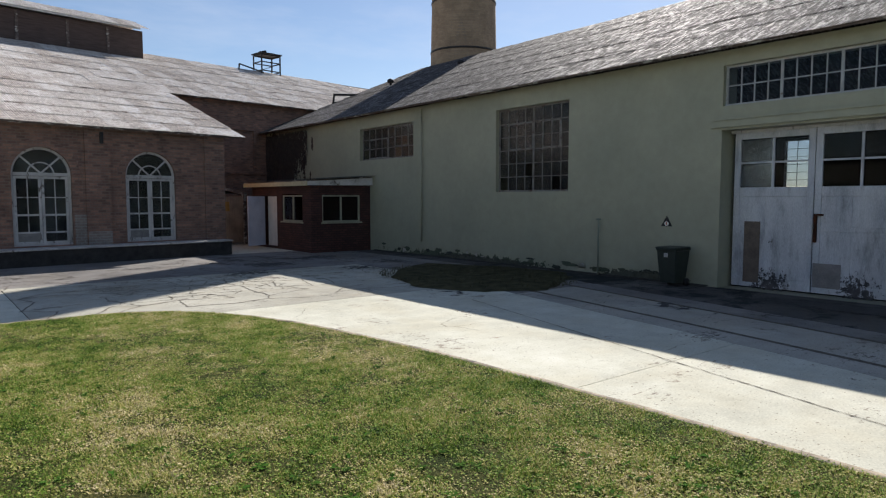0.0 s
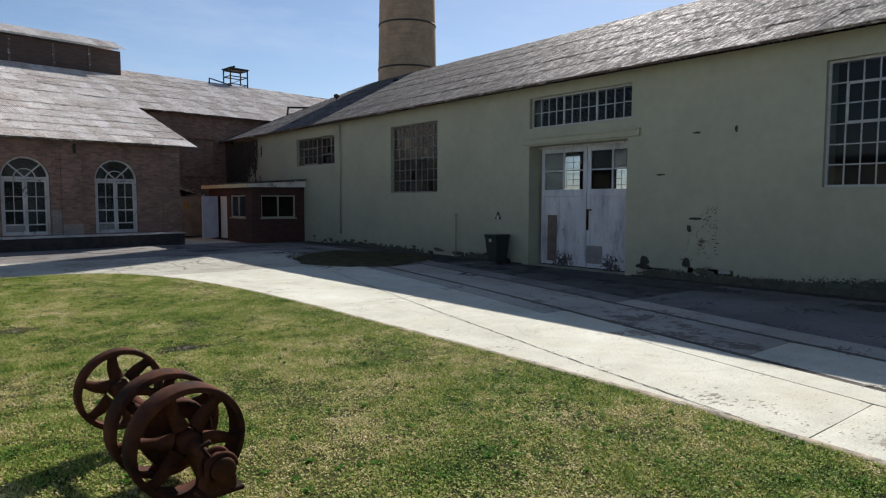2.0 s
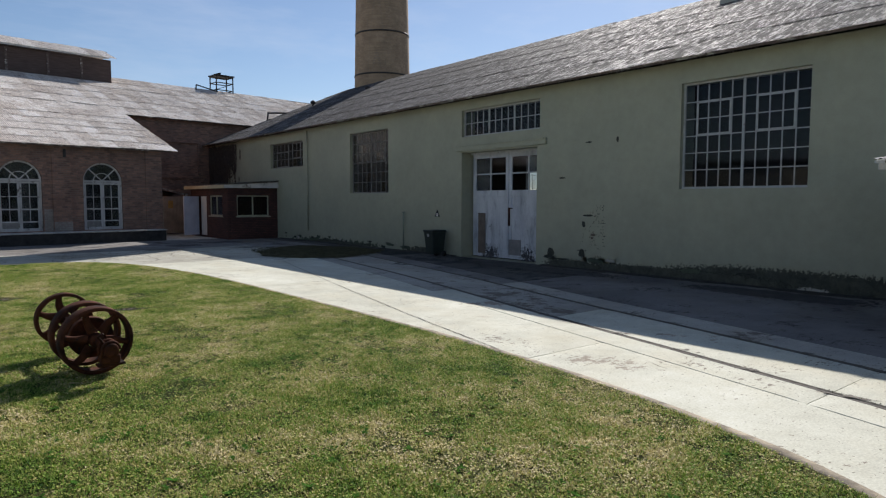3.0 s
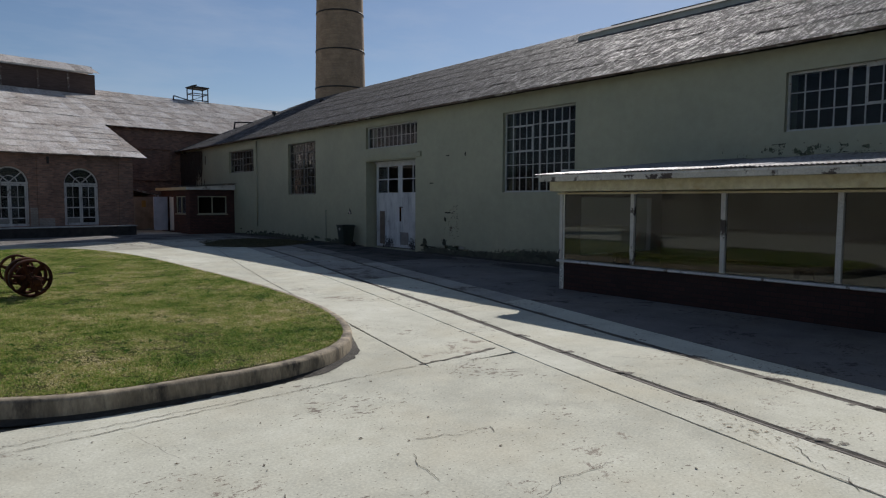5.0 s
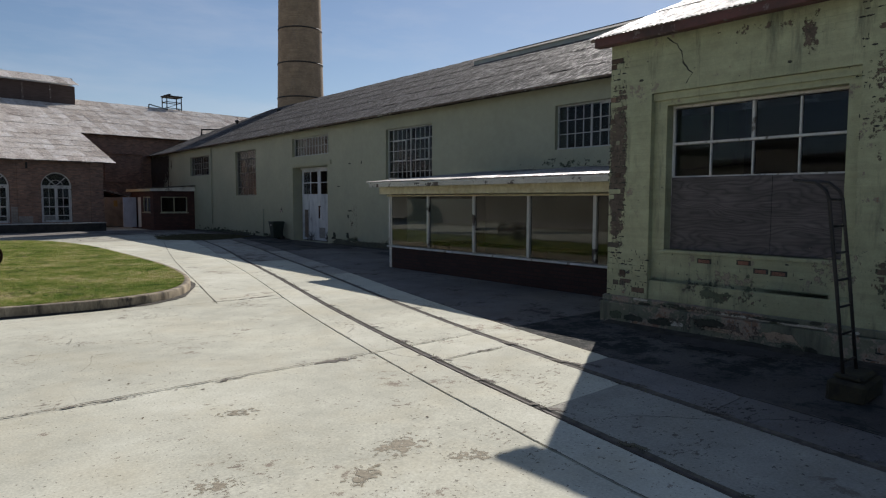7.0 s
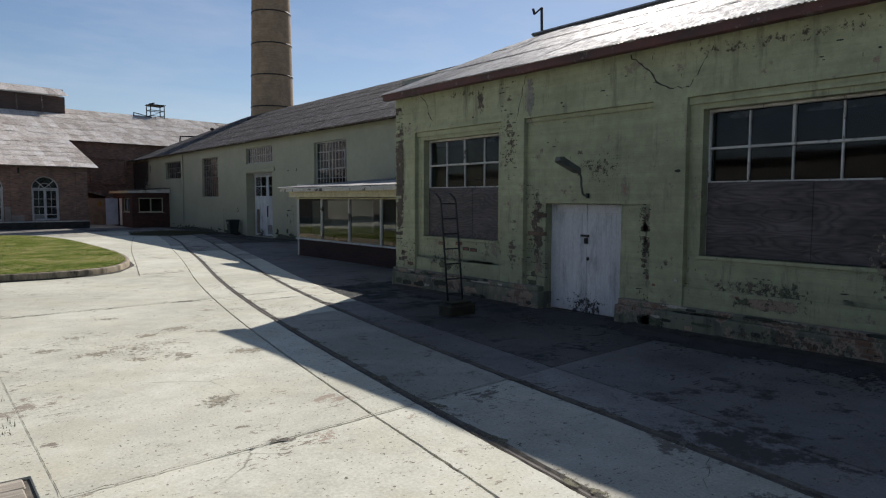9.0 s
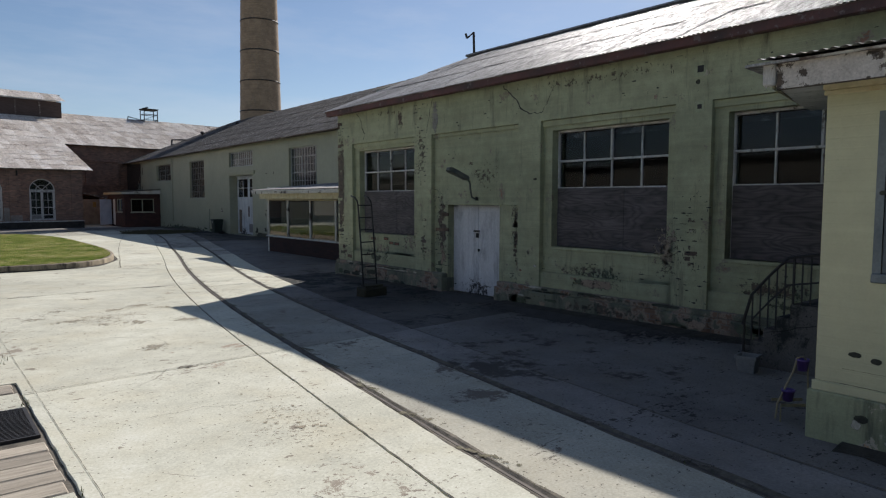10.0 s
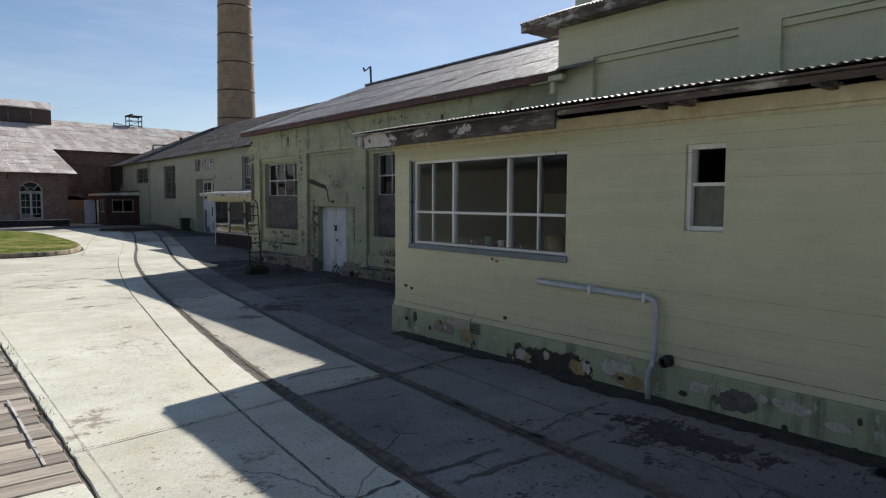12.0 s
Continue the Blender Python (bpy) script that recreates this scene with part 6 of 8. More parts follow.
part("bracket", boxed(((-0.025, -0.03, -0.02), (0.025, 0.0, 0.06))), BLACK_STEEL, lamp)

waste = thing("waste_pipe", facing_west(EX - 0.02, -33.79, 0.1), "light grey plastic waste pipe running along the wall", "pipe")
bm = bmesh.new()
tube(bm, [(0.0, 0.06, 1.10), (0.0, -0.05, 1.10), (0.03, -0.07, 1.10), (1.55, -0.07, 1.075), (1.62, -0.07, 1.05), (1.64, -0.07, 0.98), (1.64, -0.075, 0.5), (1.62, -0.09, 0.4), (1.6, -0.11, 0.32), (1.6, -0.11, 0.02)], 0.031, 12)
part("pipe", bm, GREY_PIPE, waste, "", None, True)
for x, z in ((0.8, 1.088), (1.5, 1.076)):
    part("clip", boxed(((x, -0.12, z - 0.05), (x + 0.03, 0.0, z + 0.05)), bev=0.004), WHITE, waste)
bm = bmesh.new()
lathe(bm, [(0.04, 0), (0.15, 0.0), (0.14, 0.035), (0.05, 0.04)], 20)
part("gully", bm, KERB, waste, "", pose(1.6, -0.11, -0.02), True)
stub = thing("pipe_stub", facing_west(EX - 0.02, -35.55, 0.55), "short dark pipe stub at the plinth", "pipe")
bm = bmesh.new()
lathe(bm, [(0.03, -0.1), (0.06, -0.1), (0.06, 0.02), (0.03, 0.02)], 18, "y")
part("pipe", bm, BLACK_STEEL, stub, "", None, True)

grille = thing("air_brick", facing_west(EX - 0.05, -32.62, 0.42), "small cast grille low in the plinth", "vent")
bm = boxed(((-0.12, 0, -0.09), (0.12, 0.02, -0.075)), ((-0.12, 0, 0.075), (0.12, 0.02, 0.09)), ((-0.12, 0, -0.075), (-0.105, 0.02, 0.075)), ((0.105, 0, -0.075), (0.12, 0.02, 0.075)))
part("frame", bm, PLINTH_GREEN, grille)
s0 = part("slat", boxed(((-0.105, 0.004, 0), (0.105, 0.02, 0.012))), BLACK_STEEL, grille, "", pose(0, 0, -0.06))
for i in range(1, 6):
    twin(s0, pose(0, 0, -0.06 + i * 0.024))

pole = thing("roof_pole", pose(13.94, -16.65, 6.55, 2, -4, 0), "short dark pole with a bracket on the ridge", "pole")
bm = bmesh.new()
tube(bm, [(0, 0, 0), (0, 0, 0.95)], 0.04, 8), bar(bm, (0, 0, 0.95), (-0.25, 0.05, 0.75), 0.04), bar(bm, (-0.25, 0.05, 0.75), (-0.3, 0.05, 0.9), 0.05)
part("post", bm, BLACK_STEEL, pole)

for i, (x, y, z) in enumerate(((20.28, 27.42, 7.9), (22.25, 24.1, 8.6))):
    v = thing("roof_vent", pose(x, y, z), "small round metal roof vent", "vent", "vents on the hall roof")
    bm = bmesh.new()
    lathe(bm, [(0.06, -0.3), (0.06, 0.12), (0.15, 0.14), (0.18, 0.22), (0.15, 0.3), (0.04, 0.35), (0.0, 0.35)], 14)
    part("cowl", bm, BLACK_STEEL, v, "", None, True)
fr = thing("roof_frame", pose(18.3, 30.0, 6.85, 0, 0, -30), "black steel frame propped on the roof", "frame")
bm = bmesh.new()
bar(bm, (0, 0, 0), (0.1, 0, 0.75), 0.1), bar(bm, (0.1, 0, 0.7), (2.0, 0.3, 0.75), 0.1), bar(bm, (2.0, 0.3, 0.75), (1.9, 0.2, 0.3), 0.1), bar(bm, (0.1, 0.05, 0.3), (1.7, 0.3, 0.35), 0.07)
part("bar", bm, BLACK_STEEL, fr)

# mossy patch by the hall
bm = bmesh.new()
outline = [(9.9, 12.4), (11.2, 13.8), (12.9, 14.8), (13.9, 12.5), (14.3, 10.4), (12.8, 9.1), (11.2, 8.3), (9.9, 8.9), (9.3, 10.4)]
ring = []
for i, (x, y) in enumerate(outline):
    x2, y2 = outline[(i + 1) % len(outline)]
    for k in range(6):
        t = k / 6
        px, py = x + (x2 - x) * t, y + (y2 - y) * t
        ring.append((px + 0.15 * noise.noise((px * 2, py * 2, 0)), py + 0.15 * noise.noise((px * 2, py * 2, 5))))
vs = [bm.verts.new((x, y, 0.008)) for x, y in ring]
ins = [bm.verts.new((11.9 + (x - 11.9) * 0.9, 11.2 + (y - 11.2) * 0.9, 0.03)) for x, y in ring]
for i in range(len(vs)):
    bm.faces.new((vs[i], vs[(i + 1) % len(vs)], ins[(i + 1) % len(vs)], ins[i]))
bm.faces.new(ins)
tagged(part("moss_patch", bm, MOSS), "dark mossy patch of rough turf in the shade", "moss", kind="stuff")

bm = bmesh.new()
rnd = random.Random(23)
for i in range(2600):
    a, r = rnd.uniform(0, math.tau), rnd.random() ** 0.5
    x, y = 11.75 + 2.2 * r * math.cos(a), 11.3 + 2.9 * r * math.sin(a)
    h, t = rnd.uniform(0.02, 0.09), rnd.uniform(0, math.tau)
    c, d = math.cos(t) * 0.014, math.sin(t) * 0.014
    bm.faces.new([bm.verts.new(p) for p in ((x - c, y - d, 0.02), (x + c, y + d, 0.02), (x + d * 3, y - c * 3, 0.02 + h))])
tagged(part("rough_grass", bm, surface("shaded_rough_grass", (0.035, 0.036, 0.016), (0.1, 0.092, 0.045), 3, 0.9)), "rough dark grass on the mossy patch", "grass", kind="stuff")

# timber walkway beside the slabs
deck = thing("sleeper_walk", pose(0, 0, 0), "old grey sleepers laid in the ground beside the slabs", "walkway")
rnd = random.Random(4)
meshes = []
for k in range(4):
    b = boxed(((-2.4, 0, -0.12), (0, 0.235, 0.0)), bev=0.012)
    for v in b.verts:
        v.co += Vector((0.012 * noise.noise((v.co.x, k * 3, 1)), 0.012 * noise.noise((v.co.x * 2, k, 2)), 0))
    meshes.append(part("sleeper", b, SLEEPER, deck, "", pose(0.25, -33.94 + k * 0.245, 0.118)))
k = 0
for y, last in ((-32.95, -28.6), (-27.84, -26.7), (-24.77, -24.5)):
    while y < last:
        twin(meshes[k % 4], pose(0.26 - 0.05 * rnd.random(), y, fall(y) + rnd.uniform(-0.012, 0.002), rnd.uniform(-0.6, 0.6), 0, rnd.uniform(-0.5, 0.5)), deck)
        y += 0.243 + rnd.uniform(0, 0.012)
        k += 1
strip = part("metal_strip", boxed(((-0.011, 0.0, 0.0), (0.011, 2.16, 0.008))), ARCH_PAINT, deck, "pale metal strip", pose(0.08, -33.45, 0.12, -0.25, 0, 0.8))
grate = thing("drain_grate", pose(0.25, -26.45, 0.07), "dark steel bar grate over a drain", "grate")
part("frame", boxed(((-1.5, 0, -0.03), (0, 0.03, 0)), ((-1.5, 0.94, -0.03), (0, 0.97, 0)), ((-0.03, 0.03, -0.03), (0, 0.94, 0))), BLACK_STEEL, grate)
b0 = part("grate_bar", boxed(((-1.5, 0, -0.03), (-0.03, 0.014, 0))), BLACK_STEEL, grate, "", pose(0, 0.05, 0))
for i in range(1, 24):
    twin(b0, pose(0, 0.05 + i * 0.037, 0))

# plain buildings that close the yard on the side never seen
FRAME_DULL = surface("dull_far_frames", (0.2, 0.18, 0.15), (0.28, 0.26, 0.22), 2, 0.8)
west = thing("west_building", pose(-19, 0, 0), "cream rendered building with small windows across the yard", "building")
part("wall", boxed(((-6, -70, -0.1), (0, 45, 4.6))), FAR_WALL, west)
part("roof", boxed(((-7, -70, 4.6), (0.4, 45, 4.8))), IRON_HALL, west)
part("plinth", boxed(((0.0, -70, -0.1), (0.06, 45, 0.5))), STAIN_AND_SHADE, west)
for i in range(30):
    y = -66 + i * 3.7 + (0.9 if i % 2 else 0.0)
    fr = part("window", boxed(((0.0, y, 2.2), (0.04, y + 1.0, 2.27)), ((0.0, y, 3.1), (0.04, y + 1.0, 3.17)), ((0.0, y, 2.27), (0.04, y + 0.07, 3.1)), ((0.0, y + 0.93, 2.27), (0.04, y + 1.0, 3.1)), ((0.0, y + 0.47, 2.27), (0.03, y + 0.53, 3.1))), FRAME_DULL, west)
    part("pane", boxed(((0.0, y + 0.07, 2.27), (0.012, y + 0.93, 3.1))), BLACK_STEEL, fr)
south = thing("south_building", pose(0, -66, 0), "plain cream rendered building closing the yard", "building")
part("wall", boxed(((-16.9, -4, -0.1), (5, 0, 4.6))), FAR_WALL, south)

# grass blades over the turf
BLADE, n, l, b = material("grass_blades")
v = world_vec(n, l)
big, mid = noise_at(n, l, v, 0.8, 4, 0.6), noise_at(n, l, v, 3.4, 7, 0.72)
ad = n.new("ShaderNodeMath")
ad.operation = "MULTIPLY_ADD"
l.new(mid, ad.inputs[0])
ad.inputs[1].default_value = 1.5
l.new(mix(n, l, 1.0, big, (1.3, 1.3, 1.3), "MULTIPLY"), ad.inputs[2])
gi = n.new("ShaderNodeNewGeometry")
ad2 = n.new("ShaderNodeMath")
ad2.operation = "MULTIPLY_ADD"
l.new(gi.outputs["Random Per Island"], ad2.inputs[0])
ad2.inputs[1].default_value = 0.65
l.new(ad.outputs[0], ad2.inputs[2])
hv = n.new("ShaderNodeMath")
hv.operation = "MULTIPLY"
hv.inputs[1].default_value = 0.42
l.new(ad2.outputs[0], hv.inputs[0])
l.new(ramp(n, l, hv.outputs[0], [(0.5, (0.016, 0.055, 0.004)), (0.66, (0.205, 0.34, 0.045)), (0.8, (0.48, 0.415, 0.145)), (0.95, (0.82, 0.7, 0.45))]), b.inputs["Base Color"])
b.inputs["Roughness"].default_value = 0.75
b.inputs["Specular IOR Level"].default_value = 0.15
tr, ms = n.new("ShaderNodeBsdfTranslucent"), n.new("ShaderNodeMixShader")
ms.inputs[0].default_value = 0.3
l.new(b.inputs["Base Color"].links[0].from_socket, tr.inputs["Color"])
l.new(b.outputs[0], ms.inputs[1]), l.new(tr.outputs[0], ms.inputs[2])
l.new(ms.outputs[0], n["Material Output"].inputs["Surface"])
rng = np.random.default_rng(7)
COUNT = 1500000
px, py = rng.uniform(-0.5, 5.35, COUNT), rng.uniform(-10.7, 10.1, COUNT)
keep = (np.abs(px - 1.95) / 3.33) ** 3.1 + (np.abs(py + 0.3) / 10.27) ** 3.1 < 1
# two spots where the turf is scraped bare
for bx, by, bw, bd in ((2.62, 0.42, 0.3, 0.2), (1.2, 2.8, 0.34, 0.24)):
    rim = 1 + 0.35 * np.sin(np.arctan2(py - by, px - bx) * 5 + bx) + rng.uniform(-0.35, 0.35, COUNT)
    keep &= ((px - bx) / bw) ** 2 + ((py - by) / bd) ** 2 > rim
px, py = px[keep], py[keep]
m_ = len(px)


def clumps(x, y, size, seed):
    """Smooth random values at a given spacing."""
    g = np.random.default_rng(seed).random((420, 420))
    u, v = (x + 10) / size, (y + 20) / size
    i, j = u.astype(int), v.astype(int)
    fu, fv = u - i, v - j
    i, j = i % 419, j % 419
    return (g[i, j] * (1 - fu) + g[i + 1, j] * fu) * (1 - fv) + (g[i, j + 1] * (1 - fu) + g[i + 1, j + 1] * fu) * fv


tuft = 0.3 * clumps(px, py, 0.55, 1) + 0.4 * clumps(px, py, 0.16, 2) + 0.3 * clumps(px, py, 0.06, 3)
keep = rng.random(m_) < np.clip((tuft - 0.26) * 5, 0.45, 1)
px, py, tuft = px[keep], py[keep], tuft[keep]
m_ = len(px)
hgt = rng.uniform(0.006, 0.028, m_) * (0.2 + 3.0 * np.clip(tuft - 0.3, 0, 1))
ang, lean, wid = rng.uniform(0, math.tau, m_), rng.uniform(0.3, 2.0, m_), rng.uniform(0.0025, 0.0065, m_)
base = np.stack([px, py, np.full(m_, 0.172)], 1)
side = np.stack([np.cos(ang), np.sin(ang), np.zeros(m_)], 1) * wid[:, None]
tip = np.stack([-np.sin(ang) * lean * hgt, np.cos(ang) * lean * hgt, hgt + 0.012], 1)
# a third of them are small clover leaves lying open to the sky
flat = rng.random(m_) < 0.4
side[flat] *= 1.7
base[flat, 2] += rng.uniform(0.004, 0.03, flat.sum())
tip[flat] = np.stack([-np.sin(ang[flat]) * 0.015, np.cos(ang[flat]) * 0.015, rng.uniform(-0.003, 0.012, flat.sum())], 1)
verts = np.stack([base - side, base + side, base + tip], 1).reshape(-1, 3)
me = bpy.data.meshes.new("grass")
me.vertices.add(len(verts)), me.loops.add(len(verts)), me.polygons.add(m_)
me.vertices.foreach_set("co", verts.ravel())
me.loops.foreach_set("vertex_index", np.arange(len(verts)))
me.polygons.foreach_set("loop_start", np.arange(0, len(verts), 3))
me.update()
me.validate()
me.materials.append(BLADE)
tagged(new("grass", me), "short green and straw-coloured grass of the lawn", "grass", kind="stuff")

# low broad-leaved weeds among the grass
WEED_LEAF = surface("lawn_weed", (0.02, 0.06, 0.008), (0.06, 0.14, 0.02), 6, 0.9, fine=30, bumps=0.1)
WEED_LEAF.node_tree.nodes["Principled BSDF"].inputs["Specular IOR Level"].default_value = 0.02
rnd = random.Random(61)
bm = bmesh.new()
for i in range(900):
    x, y = rnd.uniform(0.0, 5.1), rnd.uniform(-10.2, 9.4)
    if not in_lawn(x, y, -0.25):
        continue
    size = rnd.uniform(0.025, 0.06)
    for k in range(rnd.randint(7, 13)):
        a, r = rnd.uniform(0, math.tau), size * rnd.uniform(0.1, 1.0)
        cx, cy, z = x + r * math.cos(a), y + r * math.sin(a), 0.182 + rnd.uniform(0.0, 0.02)
        w, h = rnd.uniform(0.008, 0.017), rnd.uniform(0.012, 0.028)
        c, d = math.cos(a + rnd.uniform(-0.6, 0.6)), math.sin(a + rnd.uniform(-0.6, 0.6))
        up = rnd.uniform(0.0, 0.016)
        bm.faces.new([bm.verts.new(p) for p in ((cx - c * h, cy - d * h, z), (cx + d * w, cy - c * w, z + up * 0.6), (cx + c * h, cy + d * h, z + up), (cx - d * w, cy + c * w, z + up * 0.6))])
tagged(part("lawn_weeds", bm, WEED_LEAF), "dark green broad-leaved weeds in the lawn", "weeds", kind="stuff")

# crumbled soil in the bare spots
SOIL = surface("dry_soil", (0.035, 0.03, 0.02), (0.24, 0.2, 0.145), 14, 0.95, fine=70, bumps=0.8, dist=0.01)
for bx, by, seed_ in ((2.62, 0.42, 4), (1.2, 2.8, 5)):
    rnd = random.Random(seed_)
    bm = bmesh.new()
    for i in range(80):
        r, a = rnd.random() ** 0.7, rnd.uniform(0, math.tau)
        s_ = rnd.uniform(0.008, 0.026) * (1.2 - r * 0.6)
        bmesh.ops.create_icosphere(bm, subdivisions=1, radius=s_, matrix=pose(bx + 0.27 * r * math.cos(a), by + 0.18 * r * math.sin(a), 0.176, rnd.uniform(0, 90), 0, rnd.uniform(0, 360)) @ Matrix.Diagonal((1, rnd.uniform(0.7, 1.4), rnd.uniform(0.3, 0.7), 1)))
    for vert in bm.verts:
        vert.co += Vector((rnd.uniform(-1, 1), rnd.uniform(-1, 1), rnd.uniform(-1, 1))) * 0.006
    tagged(part("soil_clods", bm, SOIL), "crumbled dry soil in a bare spot of the lawn", "soil", kind="stuff")

# fallen leaves and crumbs on the concrete
LEAF = surface("dead_leaf", (0.05, 0.035, 0.02), (0.13, 0.085, 0.045), 9, 0.9)
rnd = random.Random(12)
bm = bmesh.new()
for i in range(240):
    x, y = rnd.uniform(-1, 8), rnd.uniform(-36, -10.8)
    if i % 3 == 0:
        x, y = rnd.uniform(0.3, 5.5), rnd.uniform(-18, -11)
    s, a = 0.006 + 0.018 * rnd.random() ** 2, rnd.uniform(0, math.tau)
    z = fall(y) + 0.003
    c, d = math.cos(a) * s, math.sin(a) * s
    bm.faces.new([bm.verts.new(p) for p in ((x + c, y + d, z), (x - d * 0.5, y + c * 0.5, z + s * 0.35), (x - c, y - d, z + 0.002), (x + d * 0.5, y - c * 0.5, z + s * 0.2))])
tagged(part("leaf_litter", bm, LEAF), "scattered dead leaves and crumbs on the concrete", "leaves", kind="stuff")


# ---- wear on the walls ----
def worn(name, dark, light, scale=8.0, grain=6.0, bricks=None):
    """A stain or a place where the coat has gone: its ragged edge follows the wear stored on the sheet; bricks: (dark, light, mortar)."""
    m, n, l, b = material(name)
    v = world_vec(n, l)
    edge, fine = noise_at(n, l, v, grain, 10, 0.72), noise_at(n, l, v, 45, 5)
    at = n.new("ShaderNodeAttribute")
    at.attribute_name = "wear"
    total = n.new("ShaderNodeMath")
    l.new(edge, total.inputs[0]), l.new(at.outputs["Fac"], total.inputs[1])
    fac = total.outputs[0]
    c = ramp(n, l, noise_at(n, l, v, scale, 8, 0.7), [(0.3, dark), (0.7, light)])
    if bricks:
        tc = n.new("ShaderNodeTexCoord")
        sp, cb = n.new("ShaderNodeSeparateXYZ"), n.new("ShaderNodeCombineXYZ")
        l.new(tc.outputs["Object"], sp.inputs[0])
        l.new(sp.outputs["X"], cb.inputs["X"]), l.new(sp.outputs["Z"], cb.inputs["Y"])
        kinds = []
        for c1, c2, mo in (((0, 0, 0), (1, 1, 1), (0.3, 0.3, 0.3)), bricks):
            t = n.new("ShaderNodeTexBrick")
            for key, val in (("Scale", 1.0), ("Mortar Size", 0.012), ("Mortar Smooth", 0.2), ("Bias", 0.0), ("Brick Width", 0.235), ("Row Height", 0.086)):
                t.inputs[key].default_value = val
            t.inputs["Color1"].default_value, t.inputs["Color2"].default_value, t.inputs["Mortar"].default_value = (*c1, 1), (*c2, 1), (*mo, 1)
            l.new(cb.outputs[0], t.inputs["Vector"])
            kinds.append(t)
        k = n.new("ShaderNodeMath")
        k.operation = "MULTIPLY_ADD"
        l.new(kinds[0].outputs["Color"], k.inputs[0])
        k.inputs[1].default_value = 0.28
        l.new(fac, k.inputs[2])
        fac = k.outputs[0]
        c = mix(n, l, 0.55, c, kinds[1].outputs["Color"])
        at_cut = 1.16
    else:
        at_cut = 1.0
    c = mix(n, l, 0.35, c, ramp(n, l, fine, [(0.3, grey(0.2)), (0.7, grey(0.8))]), "OVERLAY")
    l.new(c, b.inputs["Base Color"])
    b.inputs["Roughness"].default_value = 0.92
    half = n.new("ShaderNodeMath")
    half.operation = "MULTIPLY"
    half.inputs[1].default_value = 0.5
    l.new(fac, half.inputs[0])
    l.new(ramp(n, l, half.outputs[0], [(at_cut / 2 - 0.012, grey(0)), (at_cut / 2 + 0.012, grey(1))]), b.inputs["Alpha"])
    bump(n, l, b, fine, 0.5, 0.005)
    return m


BARE_BRICK = worn("bare_brick", (0.16, 0.07, 0.045), (0.27, 0.13, 0.085), 12)
BRICK_WORN = worn("worn_brickwork", (0.07, 0.06, 0.045), (0.17, 0.13, 0.095), 6, 7, ((0.045, 0.038, 0.032), (0.13, 0.088, 0.064), (0.13, 0.125, 0.10)))
MORTAR = worn("old_mortar", (0.06, 0.055, 0.047), (0.16, 0.15, 0.125), 10)
PLASTER = worn("bare_plaster", (0.30, 0.28, 0.225), (0.50, 0.47, 0.40), 8)
OCHRE = worn("ochre_undercoat", (0.22, 0.15, 0.065), (0.38, 0.27, 0.13), 8)
PINKISH = worn("pink_undercoat", (0.24, 0.17, 0.125), (0.33, 0.255, 0.19), 6)
MOULD = worn("black_mould", (0.022, 0.023, 0.017), (0.06, 0.06, 0.042), 6, 5)
DAMP = worn("dark_green_damp", (0.05, 0.06, 0.038), (0.10, 0.115, 0.07), 4, 4)
CRACK_DARK = surface("crack_dirt", (0.02, 0.02, 0.016), (0.05, 0.05, 0.04), 6, 0.95)
FIRED = surface("orange_brick", (0.16, 0.07, 0.045), (0.27, 0.13, 0.085), 12, 0.9, fine=60)


def worn_sheet(parent, name, x, z, w, h, mat, y, level, label="", nx=None, nz=None):
    """A sheet in the wall's plane, most worn in the middle (level) and least at its rim."""
    nx, nz = nx or max(4, min(16, int(w / 0.08))), nz or max(4, min(16, int(h / 0.08)))
    bm = bmesh.new()
    at = bm.verts.layers.float.new("wear")
    g = []
    for j in range(nz + 1):
        row = []
        for i in range(nx + 1):
            u, v = i / nx * 2 - 1, j / nz * 2 - 1
            p = bm.verts.new((u * w / 2, 0, v * h / 2))
            p[at] = level * max(0.0, 1 - (abs(u) ** 2.4 + abs(v) ** 2.4) ** (1 / 2.4)) ** 0.6
            row.append(p)
        g.append(row)
    for a, b in zip(g, g[1:]):
        for i in range(nx):
            bm.faces.new((a[i], a[i + 1], b[i + 1], b[i]))
    return part(name, bm, mat, parent, label, pose(x, y, z))


def blob(parent, name, x, z, w, h, mat, seed, y=-0.003, thick=0.003, ragged=0.35, n=26, label=""):
    """A ragged flake or stain on a wall, in the wall's own plane."""
    return worn_sheet(parent, name, x, z, w * 1.35, h * 1.4, mat, y - thick * 0.15 * (seed % 5), 0.98 - 0.3 * ragged, label, max(6, n // 2), max(6, n // 3))


def crack(parent, pts, width=0.012, seed=1, y=-0.002, mat=None, jog=0.018):
    """A stepped crack along a line of (x, z)."""
    rnd = random.Random(seed)
    bm = bmesh.new()
    line = []
    for (xa, za), (xb, zb) in zip(pts, pts[1:]):
        k = max(2, int(math.hypot(xb - xa, zb - za) / 0.06))
        line += [(xa + (xb - xa) * i / k + rnd.uniform(-jog, jog), za + (zb - za) * i / k + rnd.uniform(-jog, jog)) for i in range(k)]
    prev = None
    for i, (x, z) in enumerate(line):
        t = width * (0.35 + rnd.random())
        ring = [bm.verts.new((x - t / 2, y, z - t / 3)), bm.verts.new((x + t / 2, y, z + t / 3))]
        if prev:
            bm.faces.new((prev[0], prev[1], ring[1], ring[0]))
        prev = ring
    part("crack", bm, mat or CRACK_DARK, parent)


